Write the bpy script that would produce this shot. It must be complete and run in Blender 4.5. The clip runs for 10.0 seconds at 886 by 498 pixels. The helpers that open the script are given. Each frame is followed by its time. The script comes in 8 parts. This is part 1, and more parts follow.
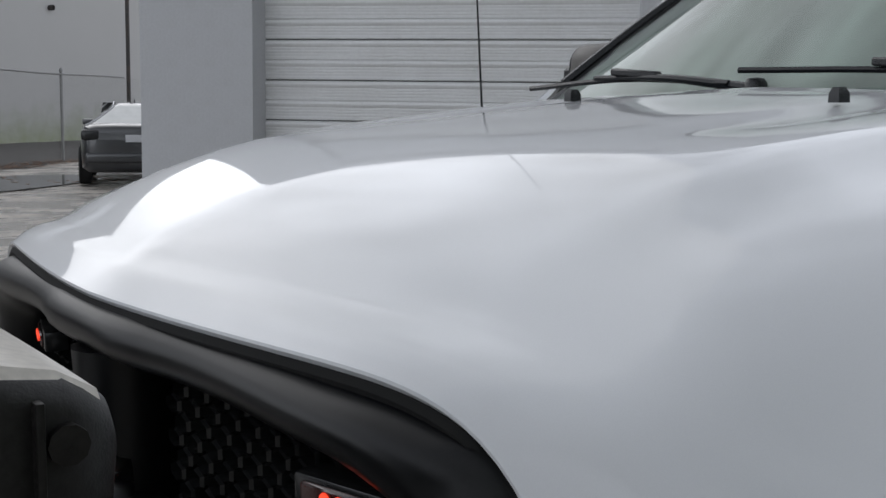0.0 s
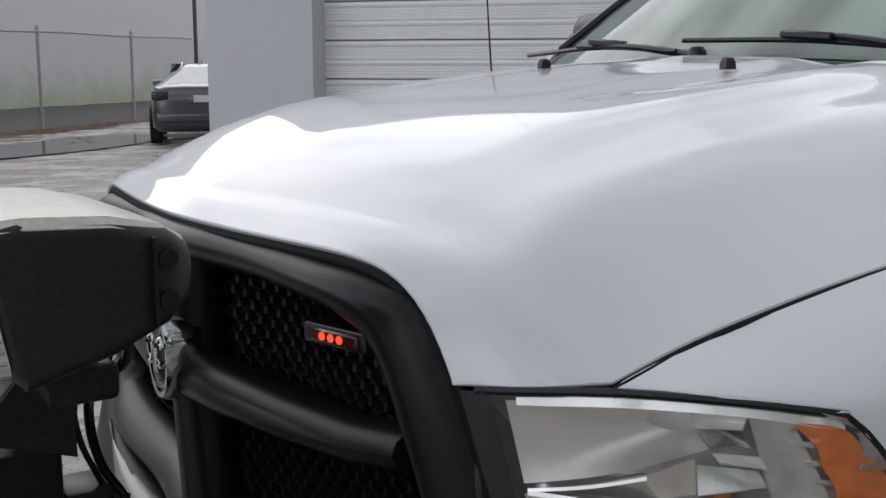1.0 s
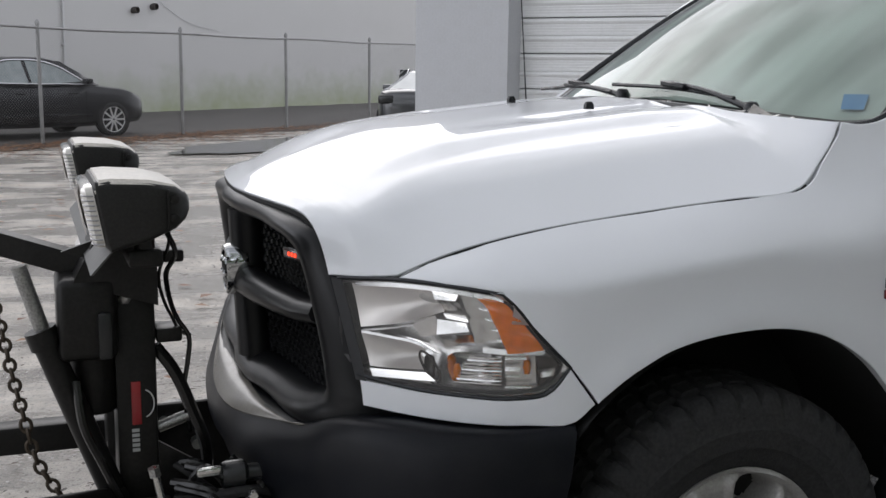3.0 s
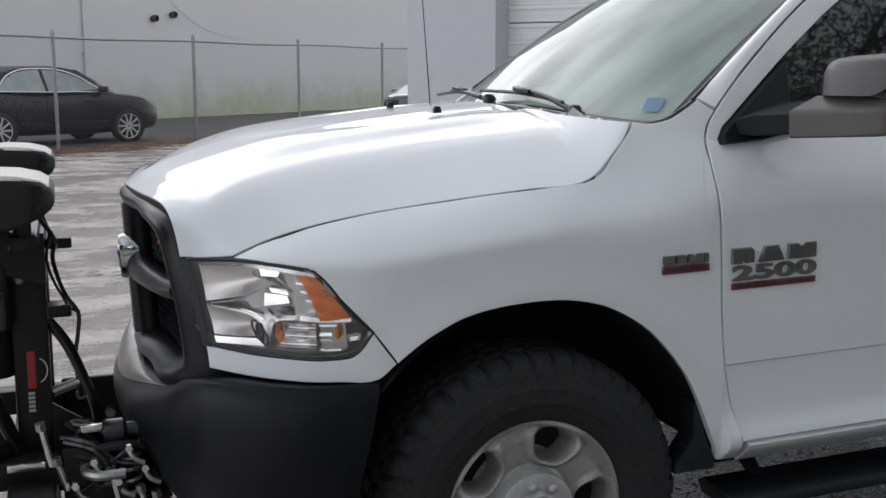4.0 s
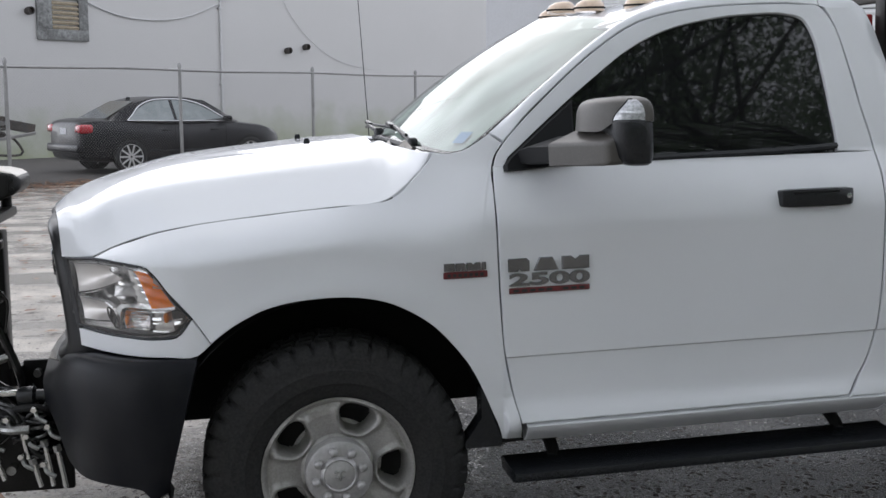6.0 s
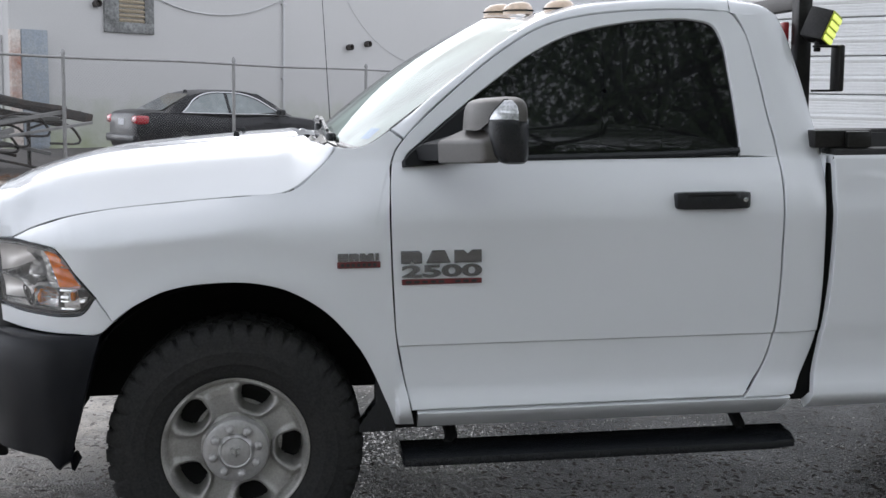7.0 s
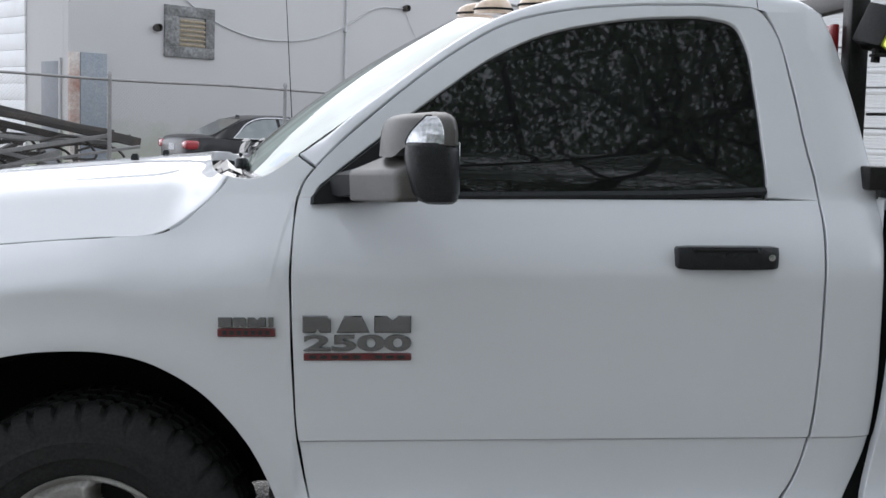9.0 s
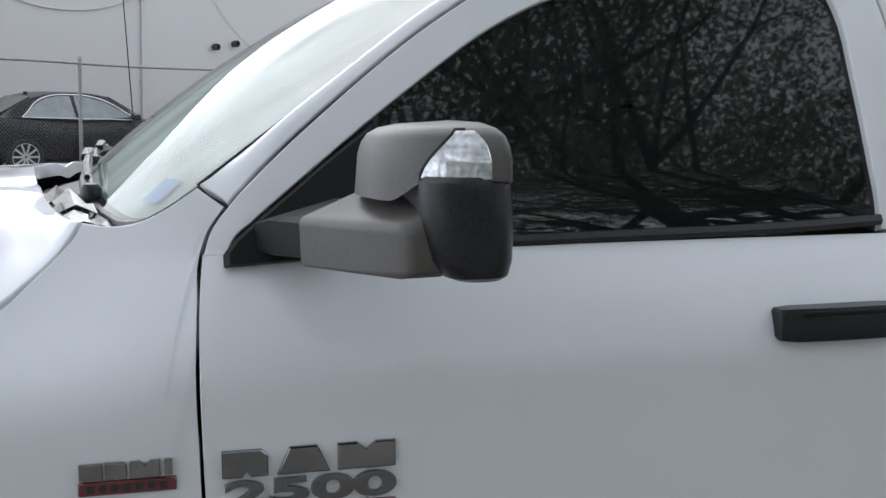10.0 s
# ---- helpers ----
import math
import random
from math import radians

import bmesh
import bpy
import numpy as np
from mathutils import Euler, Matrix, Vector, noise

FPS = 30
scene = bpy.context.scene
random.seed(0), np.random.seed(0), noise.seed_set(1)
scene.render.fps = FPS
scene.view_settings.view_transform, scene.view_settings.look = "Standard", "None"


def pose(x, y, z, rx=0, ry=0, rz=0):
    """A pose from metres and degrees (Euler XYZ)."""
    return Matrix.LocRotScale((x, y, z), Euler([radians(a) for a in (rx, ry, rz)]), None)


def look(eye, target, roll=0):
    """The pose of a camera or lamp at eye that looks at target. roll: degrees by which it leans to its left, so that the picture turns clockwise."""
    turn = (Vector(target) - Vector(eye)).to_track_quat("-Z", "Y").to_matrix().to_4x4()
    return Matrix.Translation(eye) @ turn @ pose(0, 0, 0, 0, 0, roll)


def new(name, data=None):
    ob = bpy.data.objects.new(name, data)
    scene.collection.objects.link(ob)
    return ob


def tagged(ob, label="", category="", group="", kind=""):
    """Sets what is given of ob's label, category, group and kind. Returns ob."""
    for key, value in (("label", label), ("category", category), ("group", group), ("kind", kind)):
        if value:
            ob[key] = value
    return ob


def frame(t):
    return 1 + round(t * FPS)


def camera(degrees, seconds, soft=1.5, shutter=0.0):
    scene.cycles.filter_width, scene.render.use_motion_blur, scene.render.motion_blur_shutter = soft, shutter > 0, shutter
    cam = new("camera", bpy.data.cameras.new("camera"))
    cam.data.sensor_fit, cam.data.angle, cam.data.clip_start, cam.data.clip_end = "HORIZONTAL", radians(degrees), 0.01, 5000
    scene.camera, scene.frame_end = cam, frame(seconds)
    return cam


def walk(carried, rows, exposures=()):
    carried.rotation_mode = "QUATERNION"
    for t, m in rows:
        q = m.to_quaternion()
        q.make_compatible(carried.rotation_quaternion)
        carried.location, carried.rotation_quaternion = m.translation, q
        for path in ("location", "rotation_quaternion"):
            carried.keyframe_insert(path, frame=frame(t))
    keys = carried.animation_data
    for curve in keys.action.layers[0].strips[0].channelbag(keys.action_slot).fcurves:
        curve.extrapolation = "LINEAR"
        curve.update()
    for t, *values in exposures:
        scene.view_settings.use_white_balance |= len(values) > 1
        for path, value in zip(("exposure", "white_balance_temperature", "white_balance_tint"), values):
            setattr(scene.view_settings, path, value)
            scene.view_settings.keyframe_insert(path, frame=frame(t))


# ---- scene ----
cam = camera(44.0, 10.0)
PATH = [
    (0, (-1.293, -0.112, 1.382), (-0.104, 1.477, 1.132), 0.9),
    (0.5, (-1.332, -0.318, 1.367), (-0.191, 1.299, 1.076), -0.3),
    (1, (-1.468, -0.58, 1.407), (-0.384, 1.068, 1.077), 0.0),
    (1.5, (-1.578, -0.837, 1.434), (-0.549, 0.837, 1.064), 0.3),
    (2, (-1.609, -1.203, 1.455), (-0.723, 0.554, 1.099), 0.7),
    (3.5, (-1.257, -2.142, 1.519), (-0.587, -0.286, 1.193), 0.3),
    (4, (-1.098, -2.397, 1.527), (-0.45, -0.532, 1.205), -0.0),
    (4.5, (-0.916, -2.59, 1.557), (-0.333, -0.699, 1.266), 0.6),
    (5, (-0.755, -2.887, 1.565), (-0.226, -0.979, 1.29), 0.7),
    (6.5, (-0.066, -3.35, 1.559), (0.25, -1.394, 1.285), 0.2),
    (7, (0.2, -3.455, 1.563), (0.461, -1.491, 1.288), 1.2),
    (7.5, (0.445, -3.427, 1.551), (0.671, -1.457, 1.29), 1.8),
    (8, (0.638, -3.324, 1.554), (0.827, -1.347, 1.321), 2.4),
    (8.5, (0.71, -3.028, 1.532), (0.852, -1.044, 1.32), 2.9),
    (9, (0.682, -2.618, 1.538), (0.813, -0.635, 1.315), 2.2),
    (9.5, (0.591, -2.121, 1.545), (0.816, -0.149, 1.297), 1.7),
    (10, (0.452, -1.594, 1.59), (0.935, 0.329, 1.326), 1.5),
]
walk(cam, [(t, look(eye, target, roll)) for t, eye, target, roll in PATH],
     exposures=[(0, -0.62, 6600, 9), (0.5, -0.46, 6650, 10), (1, -0.28, 6700, 10), (2, 0.02, 6850, 11), (3.5, -0.02, 6650, 11), (5, 0.08, 6600, 11), (6.5, 0.34, 6550, 11), (8, 0.40, 6500, 10), (9, 0.31, 6480, 10), (10, 0.30, 6450, 10)])

# ---- daylight: bright overcast sky with a veiled sun ----
SUN_FROM = Vector((0.02, 0.84, 0.54)).normalized()
world = bpy.data.worlds.new("world")
scene.world = world
world.use_nodes = True
wn = world.node_tree.nodes
sky = wn.new("ShaderNodeTexSky")
sky.sky_type = "NISHITA"
sky.sun_disc = False
sky.sun_elevation = math.asin(SUN_FROM.z)
sky.sun_rotation = math.atan2(SUN_FROM.x, SUN_FROM.y)
sky.air_density = 1.0
sky.dust_density = 1.2
sky.ozone_density = 1.0
grey = wn.new("ShaderNodeHueSaturation")
grey.inputs["Saturation"].default_value = 0.35
cloud = wn.new("ShaderNodeTexNoise")
cloud.inputs["Scale"].default_value = 4.2
cloud.inputs["Detail"].default_value = 7
coord = wn.new("ShaderNodeTexCoord")
cramp = wn.new("ShaderNodeMapRange")
cramp.inputs["From Min"].default_value = 0.3
cramp.inputs["From Max"].default_value = 0.7
cramp.inputs["To Min"].default_value = 0.5
cramp.inputs["To Max"].default_value = 1.5
cmul = wn.new("ShaderNodeMixRGB")
cmul.blend_type = "MULTIPLY"
cmul.inputs["Fac"].default_value = 1.0
wl = world.node_tree.links
wl.new(coord.outputs["Generated"], cloud.inputs["Vector"])
wl.new(cloud.outputs["Fac"], cramp.inputs["Value"])
wl.new(sky.outputs["Color"], grey.inputs["Color"])
wl.new(cramp.outputs["Result"], cmul.inputs["Color2"])
veil = wn.new("ShaderNodeMixRGB")
veil.inputs["Fac"].default_value = 0.76
veil.inputs["Color2"].default_value = (7.5, 7.9, 8.85, 1)
wl.new(grey.outputs["Color"], veil.inputs["Color1"])
wl.new(veil.outputs["Color"], cmul.inputs["Color1"])
# the cloud is thinner round the sun, and a little darker overhead than low down
toward = wn.new("ShaderNodeVectorMath")
toward.operation = "DOT_PRODUCT"
toward.inputs[1].default_value = SUN_FROM
wl.new(coord.outputs["Generated"], toward.inputs[0])
near_sun = wn.new("ShaderNodeMath")
near_sun.operation = "MAXIMUM"
near_sun.inputs[1].default_value = 0.0
wl.new(toward.outputs["Value"], near_sun.inputs[0])
halo = wn.new("ShaderNodeMath")
halo.operation = "POWER"
halo.inputs[1].default_value = 9.0
wl.new(near_sun.outputs["Value"], halo.inputs[0])
height = wn.new("ShaderNodeSeparateXYZ")
wl.new(coord.outputs["Generated"], height.inputs["Vector"])
overhead = wn.new("ShaderNodeMapRange")
overhead.inputs["From Max"].default_value = 1.0
overhead.inputs["To Min"].default_value = 1.50
overhead.inputs["To Max"].default_value = 0.40
wl.new(height.outputs["Z"], overhead.inputs["Value"])
bright = wn.new("ShaderNodeMath")
bright.operation = "MULTIPLY_ADD"
bright.inputs[1].default_value = 0.10
wl.new(halo.outputs["Value"], bright.inputs[0])
wl.new(overhead.outputs["Result"], bright.inputs[2])
glare = wn.new("ShaderNodeMixRGB")
glare.blend_type = "MULTIPLY"
glare.inputs["Fac"].default_value = 1.0
wl.new(cmul.outputs["Color"], glare.inputs["Color1"])
wl.new(bright.outputs["Value"], glare.inputs["Color2"])
wl.new(glare.outputs["Color"], wn["Background"].inputs["Color"])
wn["Background"].inputs["Strength"].default_value = 0.205
sun_data = bpy.data.lights.new("sun", "SUN")
sun_data.energy = 0.5
sun_data.angle = radians(80)
sun_data.color = (1.0, 0.95, 0.87)
sun = new("sun", sun_data)
sun.matrix_world = look(SUN_FROM * 60, (0, 0, 0))

# ---- materials ----
def material(name, color, rough=0.5, metal=0.0, coat=0.0, spec=0.5, grain=0.0, grain_scale=60.0, stain=0.0, stain_scale=3.0,
             stain_color=None, bump=0.0, bump_scale=200.0, rough_var=0.0):
    """A principled surface with variation at two scales and fine relief."""
    m = bpy.data.materials.new(name)
    m.use_nodes = True
    nt = m.node_tree
    n, l = nt.nodes, nt.links
    b = n["Principled BSDF"]
    b.inputs["Base Color"].default_value = (*color, 1)
    b.inputs["Roughness"].default_value = rough
    b.inputs["Metallic"].default_value = metal
    b.inputs["Coat Weight"].default_value = coat
    b.inputs["Coat Roughness"].default_value = 0.07
    b.inputs["Specular IOR Level"].default_value = spec
    tc = n.new("ShaderNodeTexCoord")
    last = None
    if grain or stain:
        src = n.new("ShaderNodeRGB")
        src.outputs[0].default_value = (*color, 1)
        last = src.outputs[0]
    if stain:
        t = n.new("ShaderNodeTexNoise")
        t.inputs["Scale"].default_value = stain_scale
        t.inputs["Detail"].default_value = 6
        t.inputs["Roughness"].default_value = 0.65
        l.new(tc.outputs["Object"], t.inputs["Vector"])
        r = n.new("ShaderNodeMapRange")
        r.inputs["From Min"].default_value = 0.42
        r.inputs["From Max"].default_value = 0.72
        r.inputs["To Max"].default_value = stain
        l.new(t.outputs["Fac"], r.inputs["Value"])
        mx = n.new("ShaderNodeMixRGB")
        mx.inputs["Color2"].default_value = (*(stain_color or tuple(c * 0.45 for c in color)), 1)
        l.new(r.outputs["Result"], mx.inputs["Fac"])
        l.new(last, mx.inputs["Color1"])
        last = mx.outputs["Color"]
    if grain:
        t = n.new("ShaderNodeTexNoise")
        t.inputs["Scale"].default_value = grain_scale
        t.inputs["Detail"].default_value = 4
        l.new(tc.outputs["Object"], t.inputs["Vector"])
        r = n.new("ShaderNodeMapRange")
        r.inputs["From Min"].default_value = 0.3
        r.inputs["From Max"].default_value = 0.7
        r.inputs["To Min"].default_value = 1 - grain
        r.inputs["To Max"].default_value = 1 + grain
        l.new(t.outputs["Fac"], r.inputs["Value"])
        mx = n.new("ShaderNodeMixRGB")
        mx.blend_type = "MULTIPLY"
        mx.inputs["Fac"].default_value = 1
        l.new(last, mx.inputs["Color1"])
        l.new(r.outputs["Result"], mx.inputs["Color2"])
        last = mx.outputs["Color"]
    if last:
        l.new(last, b.inputs["Base Color"])
    if rough_var:
        t = n.new("ShaderNodeTexNoise")
        t.inputs["Scale"].default_value = stain_scale * 2.3
        t.inputs["Detail"].default_value = 5
        l.new(tc.outputs["Object"], t.inputs["Vector"])
        r = n.new("ShaderNodeMapRange")
        r.inputs["From Min"].default_value = 0.35
        r.inputs["From Max"].default_value = 0.65
        r.inputs["To Min"].default_value = max(0.02, rough - rough_var)
        r.inputs["To Max"].default_value = min(1, rough + rough_var)
        l.new(t.outputs["Fac"], r.inputs["Value"])
        l.new(r.outputs["Result"], b.inputs["Roughness"])
    if bump:
        t = n.new("ShaderNodeTexNoise")
        t.inputs["Scale"].default_value = bump_scale
        t.inputs["Detail"].default_value = 3
        l.new(tc.outputs["Object"], t.inputs["Vector"])
        bp = n.new("ShaderNodeBump")
        bp.inputs["Strength"].default_value = bump
        bp.inputs["Distance"].default_value = 0.004
        l.new(t.outputs["Fac"], bp.inputs["Height"])
        l.new(bp.outputs["Normal"], b.inputs["Normal"])
    return m


def glass_material(name, color, rough=0.0, mix=0.5, ior=1.5):
    """Thin pane: part clear, with a mirror-like face."""
    m = bpy.data.materials.new(name)
    m.use_nodes = True
    n, l = m.node_tree.nodes, m.node_tree.links
    b = n["Principled BSDF"]
    out = n["Material Output"]
    b.inputs["Base Color"].default_value = (0.01, 0.012, 0.012, 1)
    b.inputs["Roughness"].default_value = rough
    b.inputs["IOR"].default_value = ior
    tr = n.new("ShaderNodeBsdfTransparent")
    tr.inputs["Color"].default_value = (*color, 1)
    gl = n.new("ShaderNodeBsdfGlossy")
    gl.inputs["Roughness"].default_value = rough
    fr = n.new("ShaderNodeFresnel")
    fr.inputs["IOR"].default_value = ior
    mx = n.new("ShaderNodeMixShader")
    l.new(fr.outputs["Fac"], mx.inputs["Fac"])
    l.new(tr.outputs["BSDF"], mx.inputs[1])
    l.new(gl.outputs["BSDF"], mx.inputs[2])
    l.new(mx.outputs["Shader"], out.inputs["Surface"])
    return m


def fogged_pane(name, film):
    """Mist on the windshield's inner face; slanting thinner bands imitate streaks of reflected sky."""
    m = bpy.data.materials.new(name)
    m.use_nodes = True
    n, l = m.node_tree.nodes, m.node_tree.links
    out = n["Material Output"]
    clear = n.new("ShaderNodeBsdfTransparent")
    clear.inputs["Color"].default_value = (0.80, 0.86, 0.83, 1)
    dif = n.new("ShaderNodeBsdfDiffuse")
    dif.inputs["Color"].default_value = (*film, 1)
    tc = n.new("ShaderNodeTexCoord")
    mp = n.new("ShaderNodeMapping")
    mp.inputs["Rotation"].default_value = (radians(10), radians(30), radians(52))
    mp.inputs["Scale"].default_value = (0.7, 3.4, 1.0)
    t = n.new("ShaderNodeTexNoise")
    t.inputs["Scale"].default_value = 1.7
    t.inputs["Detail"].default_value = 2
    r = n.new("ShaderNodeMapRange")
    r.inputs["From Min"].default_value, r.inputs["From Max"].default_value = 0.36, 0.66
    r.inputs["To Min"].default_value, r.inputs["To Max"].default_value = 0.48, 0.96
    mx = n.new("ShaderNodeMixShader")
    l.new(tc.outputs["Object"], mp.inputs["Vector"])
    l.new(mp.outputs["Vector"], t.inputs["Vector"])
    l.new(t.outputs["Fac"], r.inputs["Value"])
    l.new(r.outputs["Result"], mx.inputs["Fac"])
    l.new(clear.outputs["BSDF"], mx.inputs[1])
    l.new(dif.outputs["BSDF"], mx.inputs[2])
    l.new(mx.outputs["Shader"], out.inputs["Surface"])
    return m


def glow_material(name, color, strength):
    m = bpy.data.materials.new(name)
    m.use_nodes = True
    b = m.node_tree.nodes["Principled BSDF"]
    b.inputs["Base Color"].default_value = (*color, 1)
    b.inputs["Emission Color"].default_value = (*color, 1)
    b.inputs["Emission Strength"].default_value = strength
    return m


PAINT = material("white_car_paint", (0.74, 0.755, 0.78), 0.5, coat=1.0, spec=0.2, grain=0.015, grain_scale=900, stain=0.06, stain_scale=2.5, stain_color=(0.55, 0.55, 0.53))
PAINT.node_tree.nodes["Principled BSDF"].inputs["Coat Roughness"].default_value = 0.04
PAINT.node_tree.nodes["Principled BSDF"].inputs["Coat IOR"].default_value = 1.5
BLACK_TRIM = material("black_textured_plastic", (0.010, 0.0115, 0.014), 0.27, spec=0.45, grain=0.25, grain_scale=400, bump=0.2, bump_scale=900, stain=0.25, stain_scale=6, stain_color=(0.018, 0.018, 0.018))
BUMPER_TRIM = material("weathered_black_plastic", (0.0035, 0.0043, 0.0068), 0.38, spec=0.17, grain=0.25, grain_scale=400, bump=0.12, bump_scale=700, stain=0.3, stain_scale=5, stain_color=(0.022, 0.021, 0.02))
GREY_TRIM = material("weathered_grey_plastic", (0.080, 0.074, 0.068), 0.42, grain=0.14, grain_scale=300, bump=0.07, bump_scale=800, stain=0.3, stain_scale=8, stain_color=(0.12, 0.118, 0.11))
MATT_BLACK = material("matt_black_plastic", (0.009, 0.0095, 0.0105), 0.55, spec=0.2, grain=0.2, grain_scale=300)
# near-black; also painted in as shade in gaps, wells and recesses
DARK_GAP = material("near_black_fill", (0.006, 0.006, 0.006), 0.9)
RUBBER = material("tyre_rubber", (0.028, 0.028, 0.0285), 0.75, spec=0.18, grain=0.25, grain_scale=120, stain=0.5, stain_scale=7, stain_color=(0.034, 0.032, 0.030), bump=0.3, bump_scale=300)
STEEL_WHEEL = material("silver_wheel_paint", (0.38, 0.37, 0.355), 0.40, metal=0.35, grain=0.12, grain_scale=150, stain=0.45, stain_scale=9, stain_color=(0.16, 0.15, 0.135))
CHROME = material("chrome", (0.50, 0.51, 0.52), 0.06, metal=1.0, stain=0.15, stain_scale=20, stain_color=(0.3, 0.3, 0.3))
DULL_METAL = material("worn_metal", (0.4, 0.4, 0.39), 0.38, metal=0.9, grain=0.3, grain_scale=200, stain=0.4, stain_scale=20)
PLOW_BLACK = material("black_plow_paint", (0.011, 0.0105, 0.010), 0.36, spec=0.3, grain=0.3, grain_scale=120, stain=0.3, stain_scale=9, stain_color=(0.022, 0.02, 0.018), bump=0.15, bump_scale=300)
BED_BLACK = material("black_bed_liner", (0.02, 0.02, 0.02), 0.65, bump=0.6, bump_scale=350)
RED = material("red_plastic", (0.35, 0.015, 0.02), 0.3, coat=0.5)
AMBER = material("amber_reflector", (1.0, 0.25, 0.003), 0.2, coat=1.0, grain=0.12, grain_scale=60)
TAN_LENS = material("aged_amber_lens", (0.78, 0.60, 0.46), 0.3, coat=0.6, grain=0.1, grain_scale=80)
SIGNAL_LENS = material("clear_signal_lens", (0.55, 0.56, 0.58), 0.12, metal=0.4, coat=1.0, grain=0.3, grain_scale=120)
WINDSHIELD = glass_material("windshield_glass", (0.93, 0.96, 0.94), 0.02, ior=1.52)
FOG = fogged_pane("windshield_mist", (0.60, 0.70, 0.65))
TINT = glass_material("dark_tinted_glass", (0.034, 0.04, 0.037), 0.023, ior=1.57)
CLEAR_LENS = glass_material("clear_lens", (0.93, 0.93, 0.92), 0.0, ior=1.4)
LED_RED = glow_material("red_warning_led", (1.0, 0.07, 0.03), 1.6)
LED_YELLOW = glow_material("yellow_led_panel", (0.80, 0.90, 0.22), 0.6)
RIM_YELLOW = material("yellow_lamp_reflector", (0.42, 0.46, 0.06), 0.3, grain=0.2, grain_scale=80)
INTERIOR = material("grey_interior_fabric", (0.13, 0.135, 0.13), 0.8, grain=0.2, grain_scale=90)
STICKER_BLUE = material("blue_sticker", (0.16, 0.36, 0.58), 0.5)
WHITE_WALL = material("white_painted_block", (0.44, 0.435, 0.427), 0.75, grain=0.03, grain_scale=30, stain=0.3, stain_scale=0.5, stain_color=(0.40, 0.40, 0.385), bump=0.3, bump_scale=40)
GREY_BLOCK = material("grey_painted_block", (0.48, 0.488, 0.503), 0.7, grain=0.04, grain_scale=40, stain=0.25, stain_scale=1.2, stain_color=(0.4, 0.4, 0.4), bump=0.4, bump_scale=80)
DOOR_METAL = material("white_rollup_door_metal", (0.70, 0.705, 0.705), 0.45, grain=0.03, grain_scale=30, stain=0.25, stain_scale=1.5, stain_color=(0.5, 0.49, 0.46))
GALV = material("galvanised_steel", (0.27, 0.27, 0.265), 0.5, metal=0.6, grain=0.2, grain_scale=60, stain=0.4, stain_scale=5)
DARK_CAR = material("black_car_paint", (0.006, 0.006, 0.008), 0.3, coat=0.2, spec=0.25, stain=0.2, stain_scale=4, stain_color=(0.03, 0.03, 0.03))
CAR_GLASS = glass_material("car_glass", (0.10, 0.12, 0.115), 0.0, ior=1.4)
BLUE_STEEL = material("faded_blue_painted_steel", (0.215, 0.245, 0.275), 0.6, grain=0.15, grain_scale=20, stain=0.6, stain_scale=3, stain_color=(0.3, 0.31, 0.3))
SCRAP = material("dirty_black_steel", (0.03, 0.029, 0.028), 0.6, grain=0.4, grain_scale=40, stain=0.6, stain_scale=6, stain_color=(0.1, 0.07, 0.05))


def mossy(m, z0, z1):
    """Green algae and damp that climb unevenly from the foot of a wall."""
    n, l = m.node_tree.nodes, m.node_tree.links
    b = n["Principled BSDF"]
    old = b.inputs["Base Color"].links[0].from_socket
    tc = n.new("ShaderNodeTexCoord")
    sp = n.new("ShaderNodeSeparateXYZ")
    t = n.new("ShaderNodeTexNoise")
    t.inputs["Scale"].default_value = 0.9
    t.inputs["Detail"].default_value = 7
    t.inputs["Roughness"].default_value = 0.7
    ad = n.new("ShaderNodeMath")
    ad.operation = "MULTIPLY_ADD"
    ad.inputs[1].default_value = -2.6
    r = n.new("ShaderNodeMapRange")
    r.inputs["From Min"].default_value, r.inputs["From Max"].default_value = z1, z0
    r.inputs["To Max"].default_value = 0.85
    mx = n.new("ShaderNodeMixRGB")
    mx.inputs["Color2"].default_value = (0.20, 0.24, 0.11, 1)
    l.new(tc.outputs["Object"], sp.inputs["Vector"])
    l.new(tc.outputs["Object"], t.inputs["Vector"])
    l.new(t.outputs["Fac"], ad.inputs[0])
    l.new(sp.outputs["Z"], ad.inputs[2])
    l.new(ad.outputs["Value"], r.inputs["Value"])
    l.new(r.outputs["Result"], mx.inputs["Fac"])
    l.new(old, mx.inputs["Color1"])
    l.new(mx.outputs["Color"], b.inputs["Base Color"])
    return m


mossy(WHITE_WALL, -1.6, 0.1)


def wavy(m, strength, scale):
    """Slight ripple of toughened glass and its film."""
    n, l = m.node_tree.nodes, m.node_tree.links
    tc = n.new("ShaderNodeTexCoord")
    mp = n.new("ShaderNodeMapping")
    mp.inputs["Scale"].default_value = scale
    t = n.new("ShaderNodeTexNoise")
    t.inputs["Scale"].default_value = 1.0
    t.inputs["Detail"].default_value = 2
    bp = n.new("ShaderNodeBump")
    bp.inputs["Strength"].default_value = strength
    bp.inputs["Distance"].default_value = 0.002
    l.new(tc.outputs["Object"], mp.inputs["Vector"])
    l.new(mp.outputs["Vector"], t.inputs["Vector"])
    l.new(t.outputs["Fac"], bp.inputs["Height"])
    for k in n:
        if k.bl_idname in ("ShaderNodeBsdfGlossy", "ShaderNodeFresnel"):
            l.new(bp.outputs["Normal"], k.inputs["Normal"])
    return m


wavy(TINT, 0.5, (3.0, 3.0, 16.0))


